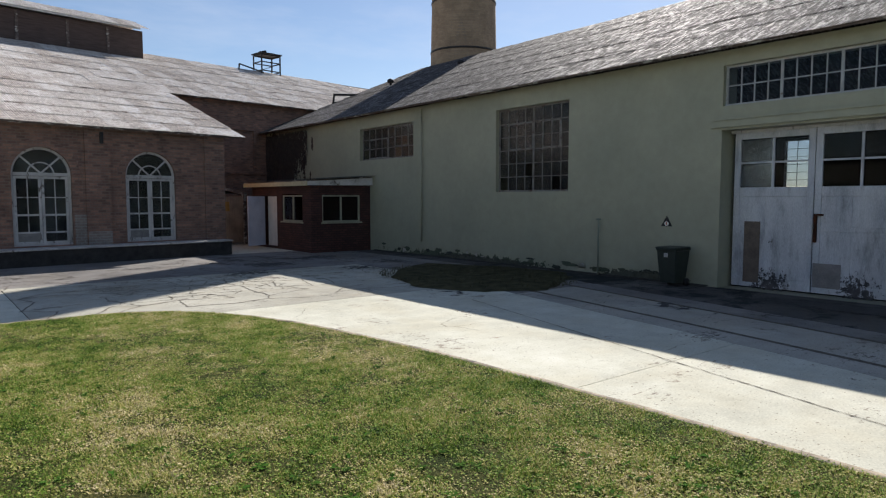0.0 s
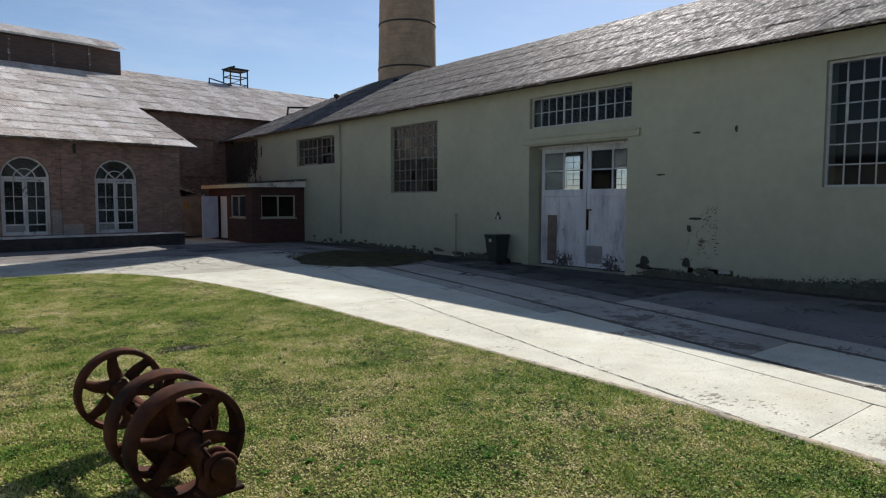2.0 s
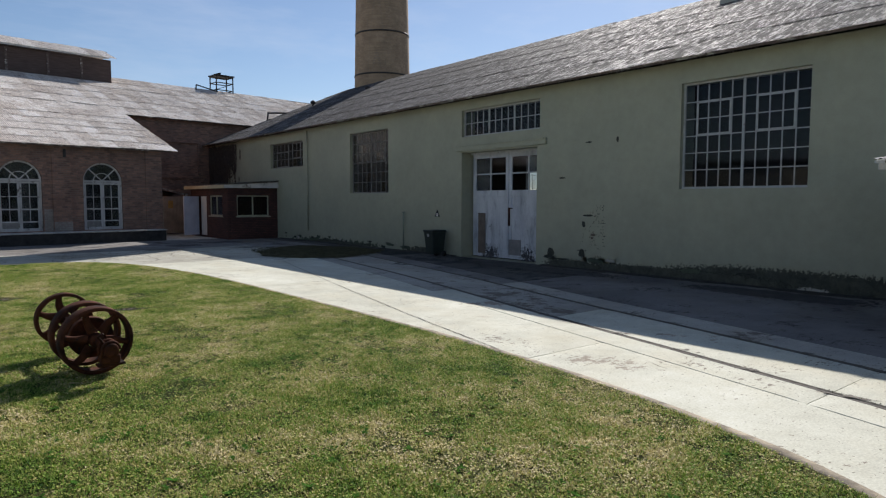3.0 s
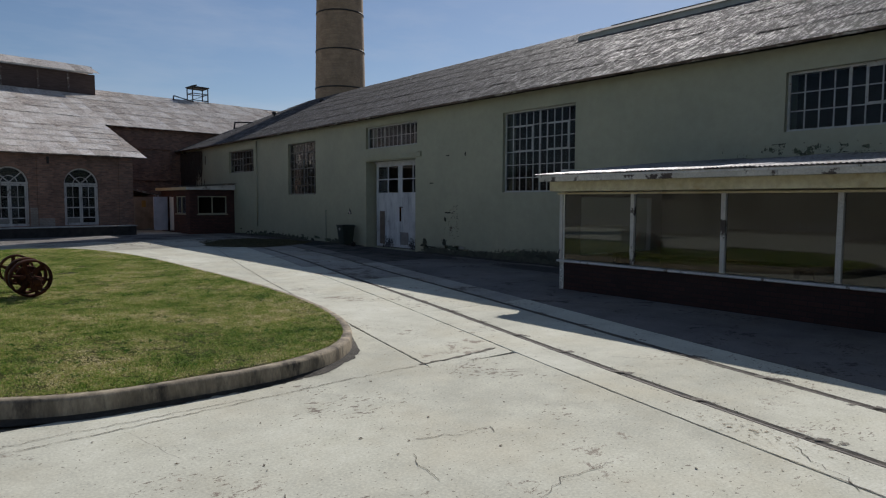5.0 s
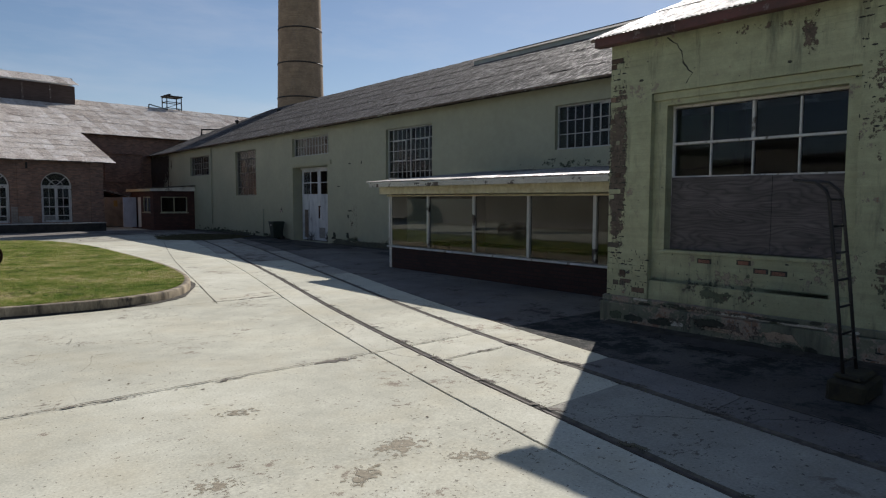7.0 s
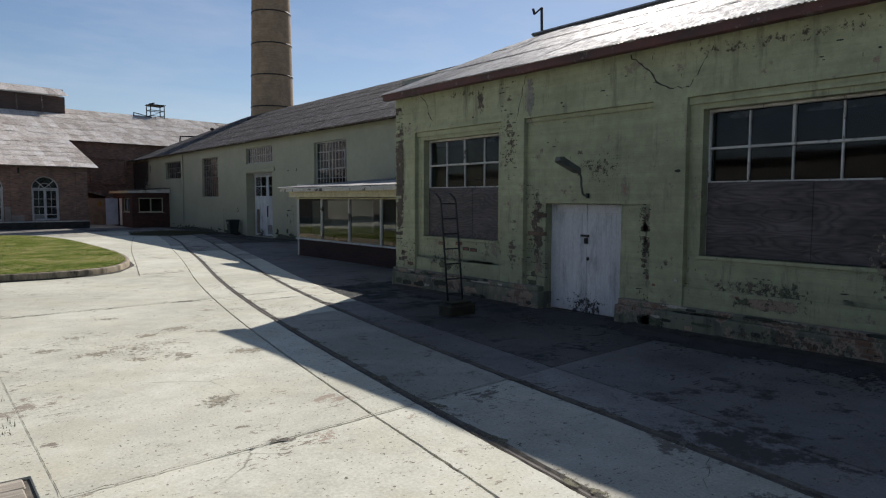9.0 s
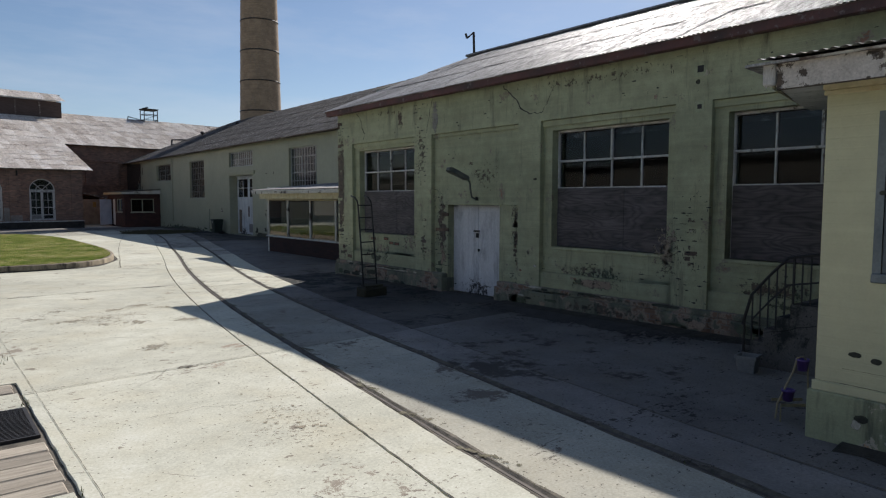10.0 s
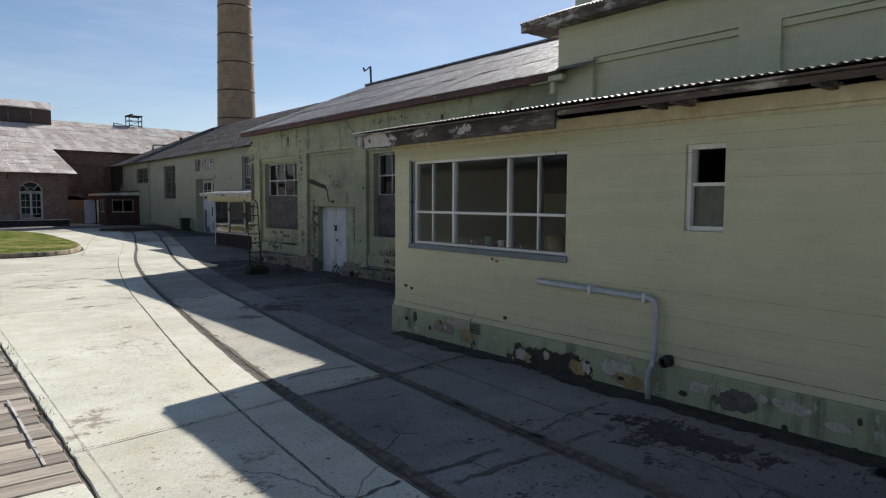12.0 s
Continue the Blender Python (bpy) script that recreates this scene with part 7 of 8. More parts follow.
def brick_patch(parent, x0, x1, z0, z1, seed, dense=0.5, y=0.0):
    """Brickwork showing through lost render."""
    worn_sheet(parent, "brick_patch", (x0 + x1) / 2, (z0 + z1) / 2, (x1 - x0) * 1.12, (z1 - z0) * 1.12, BRICK_WORN, y - 0.003 - 0.0003 * (seed % 4), 0.38 + 0.52 * dense)


# workshop: corner pilaster, second pilaster, door surround, lower walls
for x0, x1, z0, z1, s, y, d, _ in ((0.02, 0.4, 2.2, 4.2, 1, 0.0, 0.55, 0.2), (0.02, 0.3, 1.2, 2.2, 2, 0.0, 0.5, 0.15), (0.02, 0.7, 0.46, 1.15, 3, 0.0, 0.45, 0.1), (3.66, 3.98, 2.9, 4.3, 4, 0.0, 0.3, 0.1), (3.7, 4.2, 0.5, 2.0, 5, 0.0, 0.35, 0.1), (4.3, 4.74, 0.6, 2.6, 6, 0.1, 0.3, 0.35), (4.9, 6.7, 2.2, 3.3, 7, 0.1, 0.12, 0.1), (6.75, 6.98, 0.5, 1.9, 8, 0.1, 0.5, 0.3), (10.45, 11.0, 0.8, 2.0, 9, 0.0, 0.4, 0.2)):
    brick_patch(shop, x0, x1, z0, z1, s, d, y)
# dark plates paint the shade inside holes left by lost bricks
for x, z, w in ((wy(-18.38), 1.08, 0.22), (wy(-18.96), 1.1, 0.2), (wy(-19.2), 1.0, 0.2), (wy(-19.44), 0.99, 0.22)):
    part("hollow", boxed(((-w / 2, -0.003, -0.035), (w / 2, 0.003, 0.035))), CRACK_DARK, shop, "", pose(x, 0.1, z))
    part("brick", boxed(((-w / 2 + 0.02, -0.006, -0.028), (w / 2 - 0.03, 0.0, 0.02))), FIRED, shop, "", pose(x, 0.1, z))
crack(shop, [(wy(-17.75), 4.36), (wy(-17.95), 4.2), (wy(-18.02), 3.95), (wy(-18.15), 3.8), (wy(-18.05), 3.6)], 0.02, 1)
crack(shop, [(wy(-23.3), 4.35), (wy(-23.62), 4.1), (wy(-23.72), 3.98), (wy(-23.9), 3.8), (wy(-24.1), 3.75), (wy(-24.35), 3.72), (wy(-24.5), 3.95), (wy(-24.75), 4.3)], 0.022, 2)
crack(shop, [(wy(-21.0), 4.35), (wy(-20.85), 3.9), (wy(-20.75), 3.5)], 0.016, 3)
rnd = random.Random(9)
for i in range(60):
    # small flakes over the whole face
    x, z = rnd.uniform(0.1, 13.6), rnd.uniform(0.5, 4.3)
    if any(a - 0.06 < x < b + 0.06 for a, b, _ in bays) and z < 3.62:
        if z > 0.7:
            continue
        y = 0.04
    else:
        y = 0.0
    s = rnd.uniform(0.02, 0.09)
    blob(shop, "flake", x, z, s * rnd.uniform(1, 2.2), s, rnd.choice((MOULD, MOULD, PLASTER, BARE_BRICK, PINKISH)), i + 30, y - 0.003, 0.002, 0.5, 12)
for x, z, w, h, m, s in ((8.9, 0.6, 1.0, 0.18, PINKISH, 15),):
    blob(shop, "stain", x, z, w, h, m, s, (0.097 if s == 12 else 0.037 if s == 15 else -0.003) if s not in (13, 14) else -0.003, 0.002, 0.45, 30)
for i in range(46):
    x = rnd.uniform(0.0, 13.8)
    if 4.7 < x < 6.8:
        continue
    m = rnd.choice((MOULD, MOULD, PLASTER, PINKISH, DAMP))
    blob(shop, "flake", x, rnd.uniform(0.04, 0.26), rnd.uniform(0.15, 0.7), rnd.uniform(0.05, 0.2), m, i + 200, -0.104 - 0.0004 * (i % 5), 0.002, 0.5, 18)
for i in range(30):
    x = rnd.uniform(0.2, 13.8)
    if 4.2 < x < 7.0:
        continue
    blob(shop, "flake", x, rnd.uniform(0.345, 0.42), rnd.uniform(0.15, 0.8), rnd.uniform(0.03, 0.07), rnd.choice((MOULD, PLASTER, MOULD)), i + 300, -0.063, 0.002, 0.5, 16)

# bricks standing bare where the render has gone
BRICK_KINDS = (surface("bare_brown_brick", (0.075, 0.05, 0.036), (0.17, 0.11, 0.075), 9, 0.92, fine=60, bumps=0.6, vary=0.25), surface("sooty_brick", (0.05, 0.044, 0.034), (0.11, 0.095, 0.072), 9, 0.92, fine=60, bumps=0.6, vary=0.25), OLD_GREEN)
BRICK_MESHES = {}


def bare_bricks(parent, x0, x1, z0, z1, y, seed, chance):
    """Courses of single bricks over a stretch of wall, some missing, each a little proud."""
    rnd = random.Random(seed)
    course = 0
    z = math.ceil(z0 / 0.086) * 0.086
    while z + 0.076 < z1:
        x = x0 - (0.1175 if course % 2 else 0.0)
        while x < x1:
            a, b = max(x, x0), min(x + 0.223, x1)
            size = 0.223 if b - a > 0.2 else 0.105
            fits = b - a > 0.2 or b - a > 0.1
            if fits and rnd.random() < chance + 0.7 * noise.noise((a * 2.2, z * 1.6, seed)):
                kind = rnd.choice((0, 0, 1, 2, 2, 2))
                here = pose(a, y - rnd.uniform(0.004, 0.012), z, 0, rnd.uniform(-0.4, 0.4), rnd.uniform(-0.5, 0.5))
                if (kind, size) not in BRICK_MESHES:
                    BRICK_MESHES[kind, size] = part("brick", boxed(((0, 0, 0), (size, 0.03, 0.075)), bev=0.005), BRICK_KINDS[kind], parent, "", here)
                else:
                    twin(BRICK_MESHES[kind, size], here, parent)
            x += 0.235
        z += 0.086
        course += 1


for k, (x0, x1, z0, z1, y, chance) in enumerate(((0.0, 0.235, 0.46, 4.3, 0.0, 0.22), (0.24, 0.7, 0.46, 0.95, 0.0, 0.3), (3.7, 4.2, 0.5, 1.2, 0.0, 0.15), (4.26, 4.7, 0.45, 2.3, 0.1, 0.25), (6.76, 7.0, 0.45, 1.9, 0.1, 0.25))):
    bare_bricks(shop, x0, x1, z0, z1, y, 40 + k, chance)
worn_sheet(shop, "pitted_patch", 4.55, 0.9, 0.5, 1.1, PINKISH, 0.091, 0.62)

# mortar lost between the courses: short dark pits along the joints
def lost_joints(parent, x0, x1, z0, z1, y, seed, count):
    rnd = random.Random(seed)
    bm = bmesh.new()
    for i in range(count):
        x, k = rnd.uniform(x0, x1), rnd.randint(int(z0 / 0.086), int(z1 / 0.086))
        if noise.noise((x * 2.5, k * 0.3, seed)) < -0.12:
            continue
        if rnd.random() < 0.3:
            # an upright joint
            z, w, h = k * 0.086 + 0.043, rnd.uniform(0.008, 0.016), rnd.uniform(0.05, 0.08)
        else:
            z, w, h = k * 0.086 + rnd.uniform(-0.006, 0.006), 0.02 + 0.1 * rnd.random() ** 2, rnd.uniform(0.008, 0.03)
        ring = []
        for q in range(8):
            a = q * math.tau / 8
            ring.append(bm.verts.new((x + w / 2 * math.cos(a) * rnd.uniform(0.7, 1.1), y, z + h / 2 * math.sin(a) * rnd.uniform(0.5, 1.2))))
        bm.faces.new(ring)
    tagged(part("lost_joint", bm, CRACK_DARK, parent), "", "", "", "stuff")


for k, (x0, x1, z0, z1, y, count) in enumerate(((0.0, 0.3, 0.5, 4.3, 0.0, 300), (0.3, 0.75, 0.5, 1.2, 0.0, 60), (3.55, 4.1, 2.7, 4.35, 0.0, 90), (4.2, 4.75, 0.5, 2.4, 0.1, 130), (4.5, 5.4, 2.4, 3.5, 0.1, 18), (6.72, 7.05, 0.5, 2.2, 0.1, 80), (0.8, 3.6, 0.85, 1.15, 0.1, 30), (7.4, 13.6, 0.75, 1.15, 0.1, 60), (10.4, 11.0, 0.6, 2.2, 0.0, 70), (4.9, 13.5, 3.75, 4.3, 0.0, 40), (0.2, 13.8, 0.05, 0.3, -0.1, 160))):
    lost_joints(shop, x0, x1, z0, z1, y - 0.0078, 70 + k, count)

# pitted render on the pilasters, the corner and round the door
PITTED = worn("pitted_render", (0.05, 0.042, 0.034), (0.15, 0.115, 0.085), 9, 11)
SCUFF = worn("scuffed_render", (0.20, 0.175, 0.13), (0.33, 0.27, 0.205), 5, 9)
GREYED = worn("lichen_streak", (0.15, 0.145, 0.13), (0.27, 0.26, 0.235), 7, 6)
for x, z, w, h, y, lv, m in ((0.16, 2.4, 0.55, 4.2, 0.0, 0.6, PITTED), (3.0, 4.05, 0.35, 1.0, 0.0, 0.5, PITTED), (3.85, 3.1, 0.9, 2.6, 0.0, 0.34, PITTED), (4.5, 1.5, 0.55, 2.2, 0.1, 0.5, PITTED), (4.35, 3.95, 0.4, 1.1, 0.0, 0.62, GREYED), (5.9, 2.6, 2.6, 1.5, 0.1, 0.29, PITTED), (6.85, 1.6, 0.5, 2.2, 0.1, 0.42, PITTED), (6.85, 1.5, 0.5, 1.2, 0.1, 0.42, SCUFF), (3.4, 1.1, 1.6, 1.4, 0.0, 0.34, SCUFF), (2.0, 0.85, 2.6, 0.6, 0.1, 0.36, SCUFF), (2.0, 0.6, 2.6, 0.35, 0.1, 0.36, PITTED), (8.6, 0.8, 2.6, 0.6, 0.1, 0.38, PITTED), (10.3, 1.3, 1.0, 1.8, 0.0, 0.4, SCUFF), (10.3, 1.2, 0.8, 1.9, 0.0, 0.36, PITTED), (11.9, 0.8, 2.4, 0.6, 0.1, 0.4, PITTED), (9.0, 4.2, 9.0, 0.5, 0.0, 0.3, PITTED), (2.5, 4.25, 4.0, 0.4, 0.0, 0.32, PITTED)):
    worn_sheet(shop, "pitted_patch", x, z, w, h, m, y - 0.005, lv + 0.19)
for x, w in ((1.9, 4.2), (9.2, 4.8), (12.6, 3.0)):
    worn_sheet(shop, "pitted_patch", x, 0.18, w, 0.5, PITTED, -0.1055, 0.56)
    worn_sheet(shop, "pitted_patch", x, 0.12, w, 0.4, SCUFF, -0.1065, 0.5)
    worn_sheet(shop, "pitted_patch", x, 0.39, w, 0.14, PITTED, -0.0645, 0.6)

for a, b, kind in bays:
    worn_sheet(shop, "pitted_patch", (a + b) / 2, 0.58, b - a + 0.3, 0.4, PITTED, 0.0325, 0.5) if kind == "win" else None
# grime on the foot of the walls, with its shade painted in
for x, w, z, h, y, lv in ((2.0, 3.0, 0.62, 0.55, 0.034, 0.55), (8.9, 3.0, 0.62, 0.55, 0.034, 0.55), (12.3, 3.0, 0.62, 0.55, 0.034, 0.55), (2.0, 3.4, 0.7, 1.3, 0.094, 0.5), (8.9, 3.4, 0.7, 1.4, 0.094, 0.48), (12.3, 3.4, 0.7, 1.4, 0.094, 0.5), (3.9, 0.9, 0.9, 1.6, -0.006, 0.46), (10.7, 0.8, 0.9, 1.6, -0.006, 0.42), (7.2, 0.8, 0.9, 1.6, -0.006, 0.46), (4.4, 0.6, 0.5, 1.2, 0.094, 0.6), (6.85, 0.5, 0.4, 1.0, 0.094, 0.6)):
    worn_sheet(shop, "grime_patch", x, z, w, h, DAMP, y, lv)
# dark film over shaded ground: shade painted in, together with real grime
GRIME_SHADE_FILM = worn("grime_film", (0.035, 0.033, 0.03), (0.085, 0.08, 0.074), 5, 2.6)
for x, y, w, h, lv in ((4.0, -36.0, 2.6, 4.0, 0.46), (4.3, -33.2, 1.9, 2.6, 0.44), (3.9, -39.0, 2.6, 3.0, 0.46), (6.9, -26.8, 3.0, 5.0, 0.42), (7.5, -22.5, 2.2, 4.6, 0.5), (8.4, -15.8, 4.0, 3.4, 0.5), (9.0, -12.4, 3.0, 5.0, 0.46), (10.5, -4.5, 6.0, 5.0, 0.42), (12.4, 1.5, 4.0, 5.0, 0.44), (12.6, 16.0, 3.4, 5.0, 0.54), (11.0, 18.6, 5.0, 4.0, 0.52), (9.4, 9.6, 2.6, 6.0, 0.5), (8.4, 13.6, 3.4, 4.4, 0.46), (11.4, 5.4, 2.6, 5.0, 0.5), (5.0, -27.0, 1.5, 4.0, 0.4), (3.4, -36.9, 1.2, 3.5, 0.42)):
    ob = worn_sheet(pavement, "grime_patch", x, 0, w, h, GRIME_SHADE_FILM, 0, lv)
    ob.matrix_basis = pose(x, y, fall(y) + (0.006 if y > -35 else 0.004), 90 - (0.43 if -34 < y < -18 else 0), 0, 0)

DRIP = worn("rain_splash", (0.03, 0.027, 0.028), (0.11, 0.10, 0.10), 6, 13)
# dirt splashed on the foot of the doors
for leaf in (left_leaf, right_leaf):
    worn_sheet(leaf, "dirt_patch", door_w / 2, 0.1, door_w * 1.1, 1.5, DRIP, -0.004, 0.6)
    worn_sheet(leaf, "dirt_patch", door_w / 2, 0.9, door_w * 1.05, 2.0, GREYED, -0.0045, 0.4)
worn_sheet(shop, "dirt_patch", (bays[1][0] + bays[1][1]) / 2 - 0.07, 0.12, 1.8, 1.1, DRIP, 0.262, 0.58)

# crumbled edges along the joints and the rails
CRUMBLE = worn("crumbled_joint", (0.05, 0.045, 0.038), (0.16, 0.14, 0.115), 9, 9)
MOSSY = worn("mossy_joint", (0.07, 0.07, 0.035), (0.19, 0.165, 0.11), 8, 10)


def ground_patch(name, x, y, w, h, mat, level, turn=0.0, lift=0.004):
    ob = worn_sheet(pavement, name, 0, 0, w, h, mat, 0, level, "", max(4, min(24, int(w / 0.1))), max(4, min(24, int(h / 0.1))))
    ob.matrix_basis = pose(x, y, fall(y) + lift, 90 - (0.43 if -34 < y < -18 else 0), 0, 0) @ pose(0, 0, 0, 0, turn, 0)


for x, y, w, h, lv in ((1.4, -16.54, 6.0, 0.22, 0.5), (3.9, -16.62, 1.4, 0.35, 0.64), (2.6, -16.58, 1.2, 0.26, 0.58), (5.7, -17.42, 1.7, 0.26, 0.55), (5.6, -16.54, 1.9, 0.16, 0.5), (1.6, -24.9, 2.8, 0.16, 0.46), (2.0, -24.9, 0.8, 0.24, 0.6), (3.6, -33.27, 3.4, 0.2, 0.55), (1.2, -33.27, 2.0, 0.12, 0.46), (2.4, -32.5, 1.8, 0.14, 0.5), (5.0, -11.25, 1.5, 0.14, 0.5)):
    ground_patch("crumbled_joint", x, y + skew(x, y), w, h, CRUMBLE, lv + 0.02, -math.degrees(math.atan(skew(1.4, y))))
for i in range(34):
    y = -38.0 + i * 1.1
    for fx, dx in ((rail_x, 0.05), (rail2_x, 0.03)):
        slope = math.degrees(math.atan(fx(y + 0.5) - fx(y - 0.5)))
        ground_patch("rail_edge_dirt", fx(y) + dx, y, 0.34, 1.5, MOSSY if fx is rail_x and y < -20 else CRUMBLE, 0.57, slope, 0.0042)

def ground_crack(pts, width, seed, jog=0.02):
    """A ragged crack filled with dirt, along a line over the concrete."""
    rnd = random.Random(seed)
    bm = bmesh.new()
    last = None
    for (xa, ya), (xb, yb) in zip(pts, pts[1:]):
        run = math.hypot(xb - xa, yb - ya)
        k = max(2, int(run / 0.07))
        nx, ny = (yb - ya) / run, (xa - xb) / run
        for i in range(k):
            j, w = rnd.uniform(-jog, jog), width * rnd.uniform(0.25, 1.0)
            x, y = xa + (xb - xa) * i / k + nx * j, ya + (yb - ya) * i / k + ny * j
            z = fall(y) + 0.0062
            a, b = bm.verts.new((x - nx * w / 2, y - ny * w / 2, z)), bm.verts.new((x + nx * w / 2, y + ny * w / 2, z))
            if last:
                bm.faces.new((last[0], last[1], b, a))
            last = (a, b)
    part("crack", bm, DIRT, pavement)


ground_crack([(-0.4, -11.12), (0.73, -11.03), (2.3, -11.03)], 0.012, 1)
ground_crack([(-0.4, -11.27), (1.16, -11.17), (2.24, -11.09), (3.61, -11.03), (4.34, -11.0)], 0.014, 2)
ground_crack([(4.34, -11.0), (4.98, -10.97), (5.71, -10.88)], 0.06, 3)
ground_crack([(4.41, -11.0), (4.65, -9.9), (4.95, -8.6), (5.66, -5.3), (6.4, -1.97), (6.83, -0.24), (7.15, 1.12), (7.63, 3.01), (8.29, 5.52), (9.05, 8.4)], 0.024, 9, 0.008)
# the cross joints, opened and filled with dirt
for k, (y, xa, xb, wide) in enumerate(((-16.54, -13.0, 4.42, 0.022), (-16.54, 4.42, 6.3, 0.012), (-17.42, 5.0, 6.1, 0.024), (-24.9, 0.3, 4.9, 0.014), (-33.27, 0.3, 5.2, 0.016))):
    ground_crack([(x, y + skew(x, y)) for x in (xa, xa + 0.3 * (xb - xa), xa + 0.6 * (xb - xa), xb)], wide, 170 + k, 0.012)
for k, f in enumerate((joint_x, lambda y: side_walk(y))):
    ground_crack([(f(y), y) for y in range(-38, -10, 2)], 0.016, 180 + k, 0.006)
# broken slabs and patched joints beside the house
for k, (pts, wide) in enumerate((([(2.64, -32.3), (3.17, -32.2), (3.64, -32.3)], 0.022), ([(2.5, -33.0), (2.92, -33.02), (3.74, -32.92), (4.38, -32.82), (5.28, -32.67)], 0.035), ([(3.69, -35.31), (4.19, -35.2), (4.56, -35.2), (4.89, -35.15)], 0.035), ([(3.58, -35.66), (3.97, -35.62), (4.16, -35.69)], 0.03), ([(2.25, -35.37), (2.53, -35.42), (2.84, -35.41), (3.15, -35.4)], 0.05), ([(2.35, -35.66), (2.6, -35.67), (2.89, -35.68), (3.43, -35.7)], 0.05), ([(1.66, -35.45), (1.81, -35.41), (1.97, -35.39), (2.14, -35.37)], 0.03), ([(2.7, -35.4), (2.72, -35.68)], 0.012))):
    ground_crack(pts, wide * 1.5, 140 + k, 0.02)
ground_crack([(0.41, -20.4), (0.4, -28.0), (0.4, -33.2), (0.42, -37.0)], 0.006, 11, 0.002)
ground_crack([(1.6, -13.15), (1.52, -13.4), (1.62, -13.5), (1.58, -13.75)], 0.018, 4, 0.03)
ground_crack([(2.88, -12.88), (3.26, -13.03), (3.52, -13.03), (3.47, -13.25)], 0.009, 5, 0.03)
rnd = random.Random(77)


def crack_net(x0, x1, y0, y1, pitch, width, loss):
    """A net of cracks over a broken apron: the sides of uneven cells, some of them closed up."""
    bm = bmesh.new()
    nx, ny = int((x1 - x0) / pitch), int((y1 - y0) / pitch)
    spot = {(i, j): (x0 + (i + 0.5 * (j % 2) + rnd.uniform(-0.36, 0.36)) * pitch, y0 + (j + rnd.uniform(-0.36, 0.36)) * pitch) for i in range(nx + 1) for j in range(ny + 1)}
    for (i, j), (xa, ya) in spot.items():
        for other in ((i + 1, j), (i, j + 1)):
            if other not in spot or rnd.random() < loss:
                continue
            xb, yb = spot[other]
            run = math.hypot(xb - xa, yb - ya)
            ux, uy = (yb - ya) / run, (xa - xb) / run
            k, last, bow = max(4, int(run / 0.1)), None, rnd.uniform(-0.03, 0.03)
            for n in range(k + 1):
                t = n / k
                off_ = bow * math.sin(t * math.pi) + rnd.uniform(-0.02, 0.02)
                w = width * rnd.uniform(0.3, 1.0)
                px_, py_ = xa + (xb - xa) * t + ux * off_, ya + (yb - ya) * t + uy * off_
                a, b = bm.verts.new((px_ - ux * w / 2, py_ - uy * w / 2, 0.0062)), bm.verts.new((px_ + ux * w / 2, py_ + uy * w / 2, 0.0062))
                if last:
                    bm.faces.new((last[0], last[1], b, a))
                last = (a, b)
    tagged(part("crack", bm, DIRT, pavement), "", "", "", "stuff")


crack_net(0.3, 10.2, 10.8, 19.6, 0.8, 0.04, 0.42)
crack_net(3.4, 7.2, 12.0, 17.0, 0.34, 0.032, 0.4)
for i in range(9):
    x, y, a = rnd.uniform(1.0, 5.2), rnd.uniform(-31, -13), rnd.uniform(0, 6.28)
    line_ = [(x, y)]
    for k in range(rnd.randint(2, 5)):
        a += rnd.uniform(-0.7, 0.7)
        line_.append((line_[-1][0] + 0.3 * math.cos(a), line_[-1][1] + 0.3 * math.sin(a)))
    ground_crack(line_, 0.008, 120 + i, 0.025)

# oil and damp soaked in along the walls; on the far apron, painted shade
SOAK_AND_SHADE = worn("soaked_concrete", (0.022, 0.02, 0.02), (0.06, 0.055, 0.052), 3, 7)
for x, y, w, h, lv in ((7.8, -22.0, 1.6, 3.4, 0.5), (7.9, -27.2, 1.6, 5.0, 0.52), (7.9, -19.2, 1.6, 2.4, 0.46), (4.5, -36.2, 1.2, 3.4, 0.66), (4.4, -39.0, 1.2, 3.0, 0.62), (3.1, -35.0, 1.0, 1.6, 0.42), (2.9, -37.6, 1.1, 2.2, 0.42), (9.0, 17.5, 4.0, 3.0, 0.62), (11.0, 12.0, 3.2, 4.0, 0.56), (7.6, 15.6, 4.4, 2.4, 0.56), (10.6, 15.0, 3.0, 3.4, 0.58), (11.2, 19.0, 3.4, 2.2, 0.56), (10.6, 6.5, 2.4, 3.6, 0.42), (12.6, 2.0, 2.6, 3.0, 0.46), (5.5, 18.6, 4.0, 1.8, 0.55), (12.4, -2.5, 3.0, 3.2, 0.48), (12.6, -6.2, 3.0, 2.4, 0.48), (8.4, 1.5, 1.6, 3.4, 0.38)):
    ground_patch("soaked_patch", x, y, w, h, SOAK_AND_SHADE, lv, 0, 0.0034)
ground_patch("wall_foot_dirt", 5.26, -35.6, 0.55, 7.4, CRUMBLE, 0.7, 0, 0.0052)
ground_patch("wall_foot_dirt", 5.24, -36.4, 0.7, 5.0, SOAK_AND_SHADE, 0.72, 0, 0.0058)
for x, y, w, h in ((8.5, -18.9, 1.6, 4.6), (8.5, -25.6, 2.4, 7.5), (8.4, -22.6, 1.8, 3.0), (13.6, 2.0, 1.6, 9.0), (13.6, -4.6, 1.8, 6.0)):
    ground_patch("wall_foot_dirt", x, y, w, h, SOAK_AND_SHADE, 0.85, 0, 0.0056)

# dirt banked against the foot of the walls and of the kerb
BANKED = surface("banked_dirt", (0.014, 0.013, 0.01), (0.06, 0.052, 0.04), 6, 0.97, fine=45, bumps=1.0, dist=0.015)


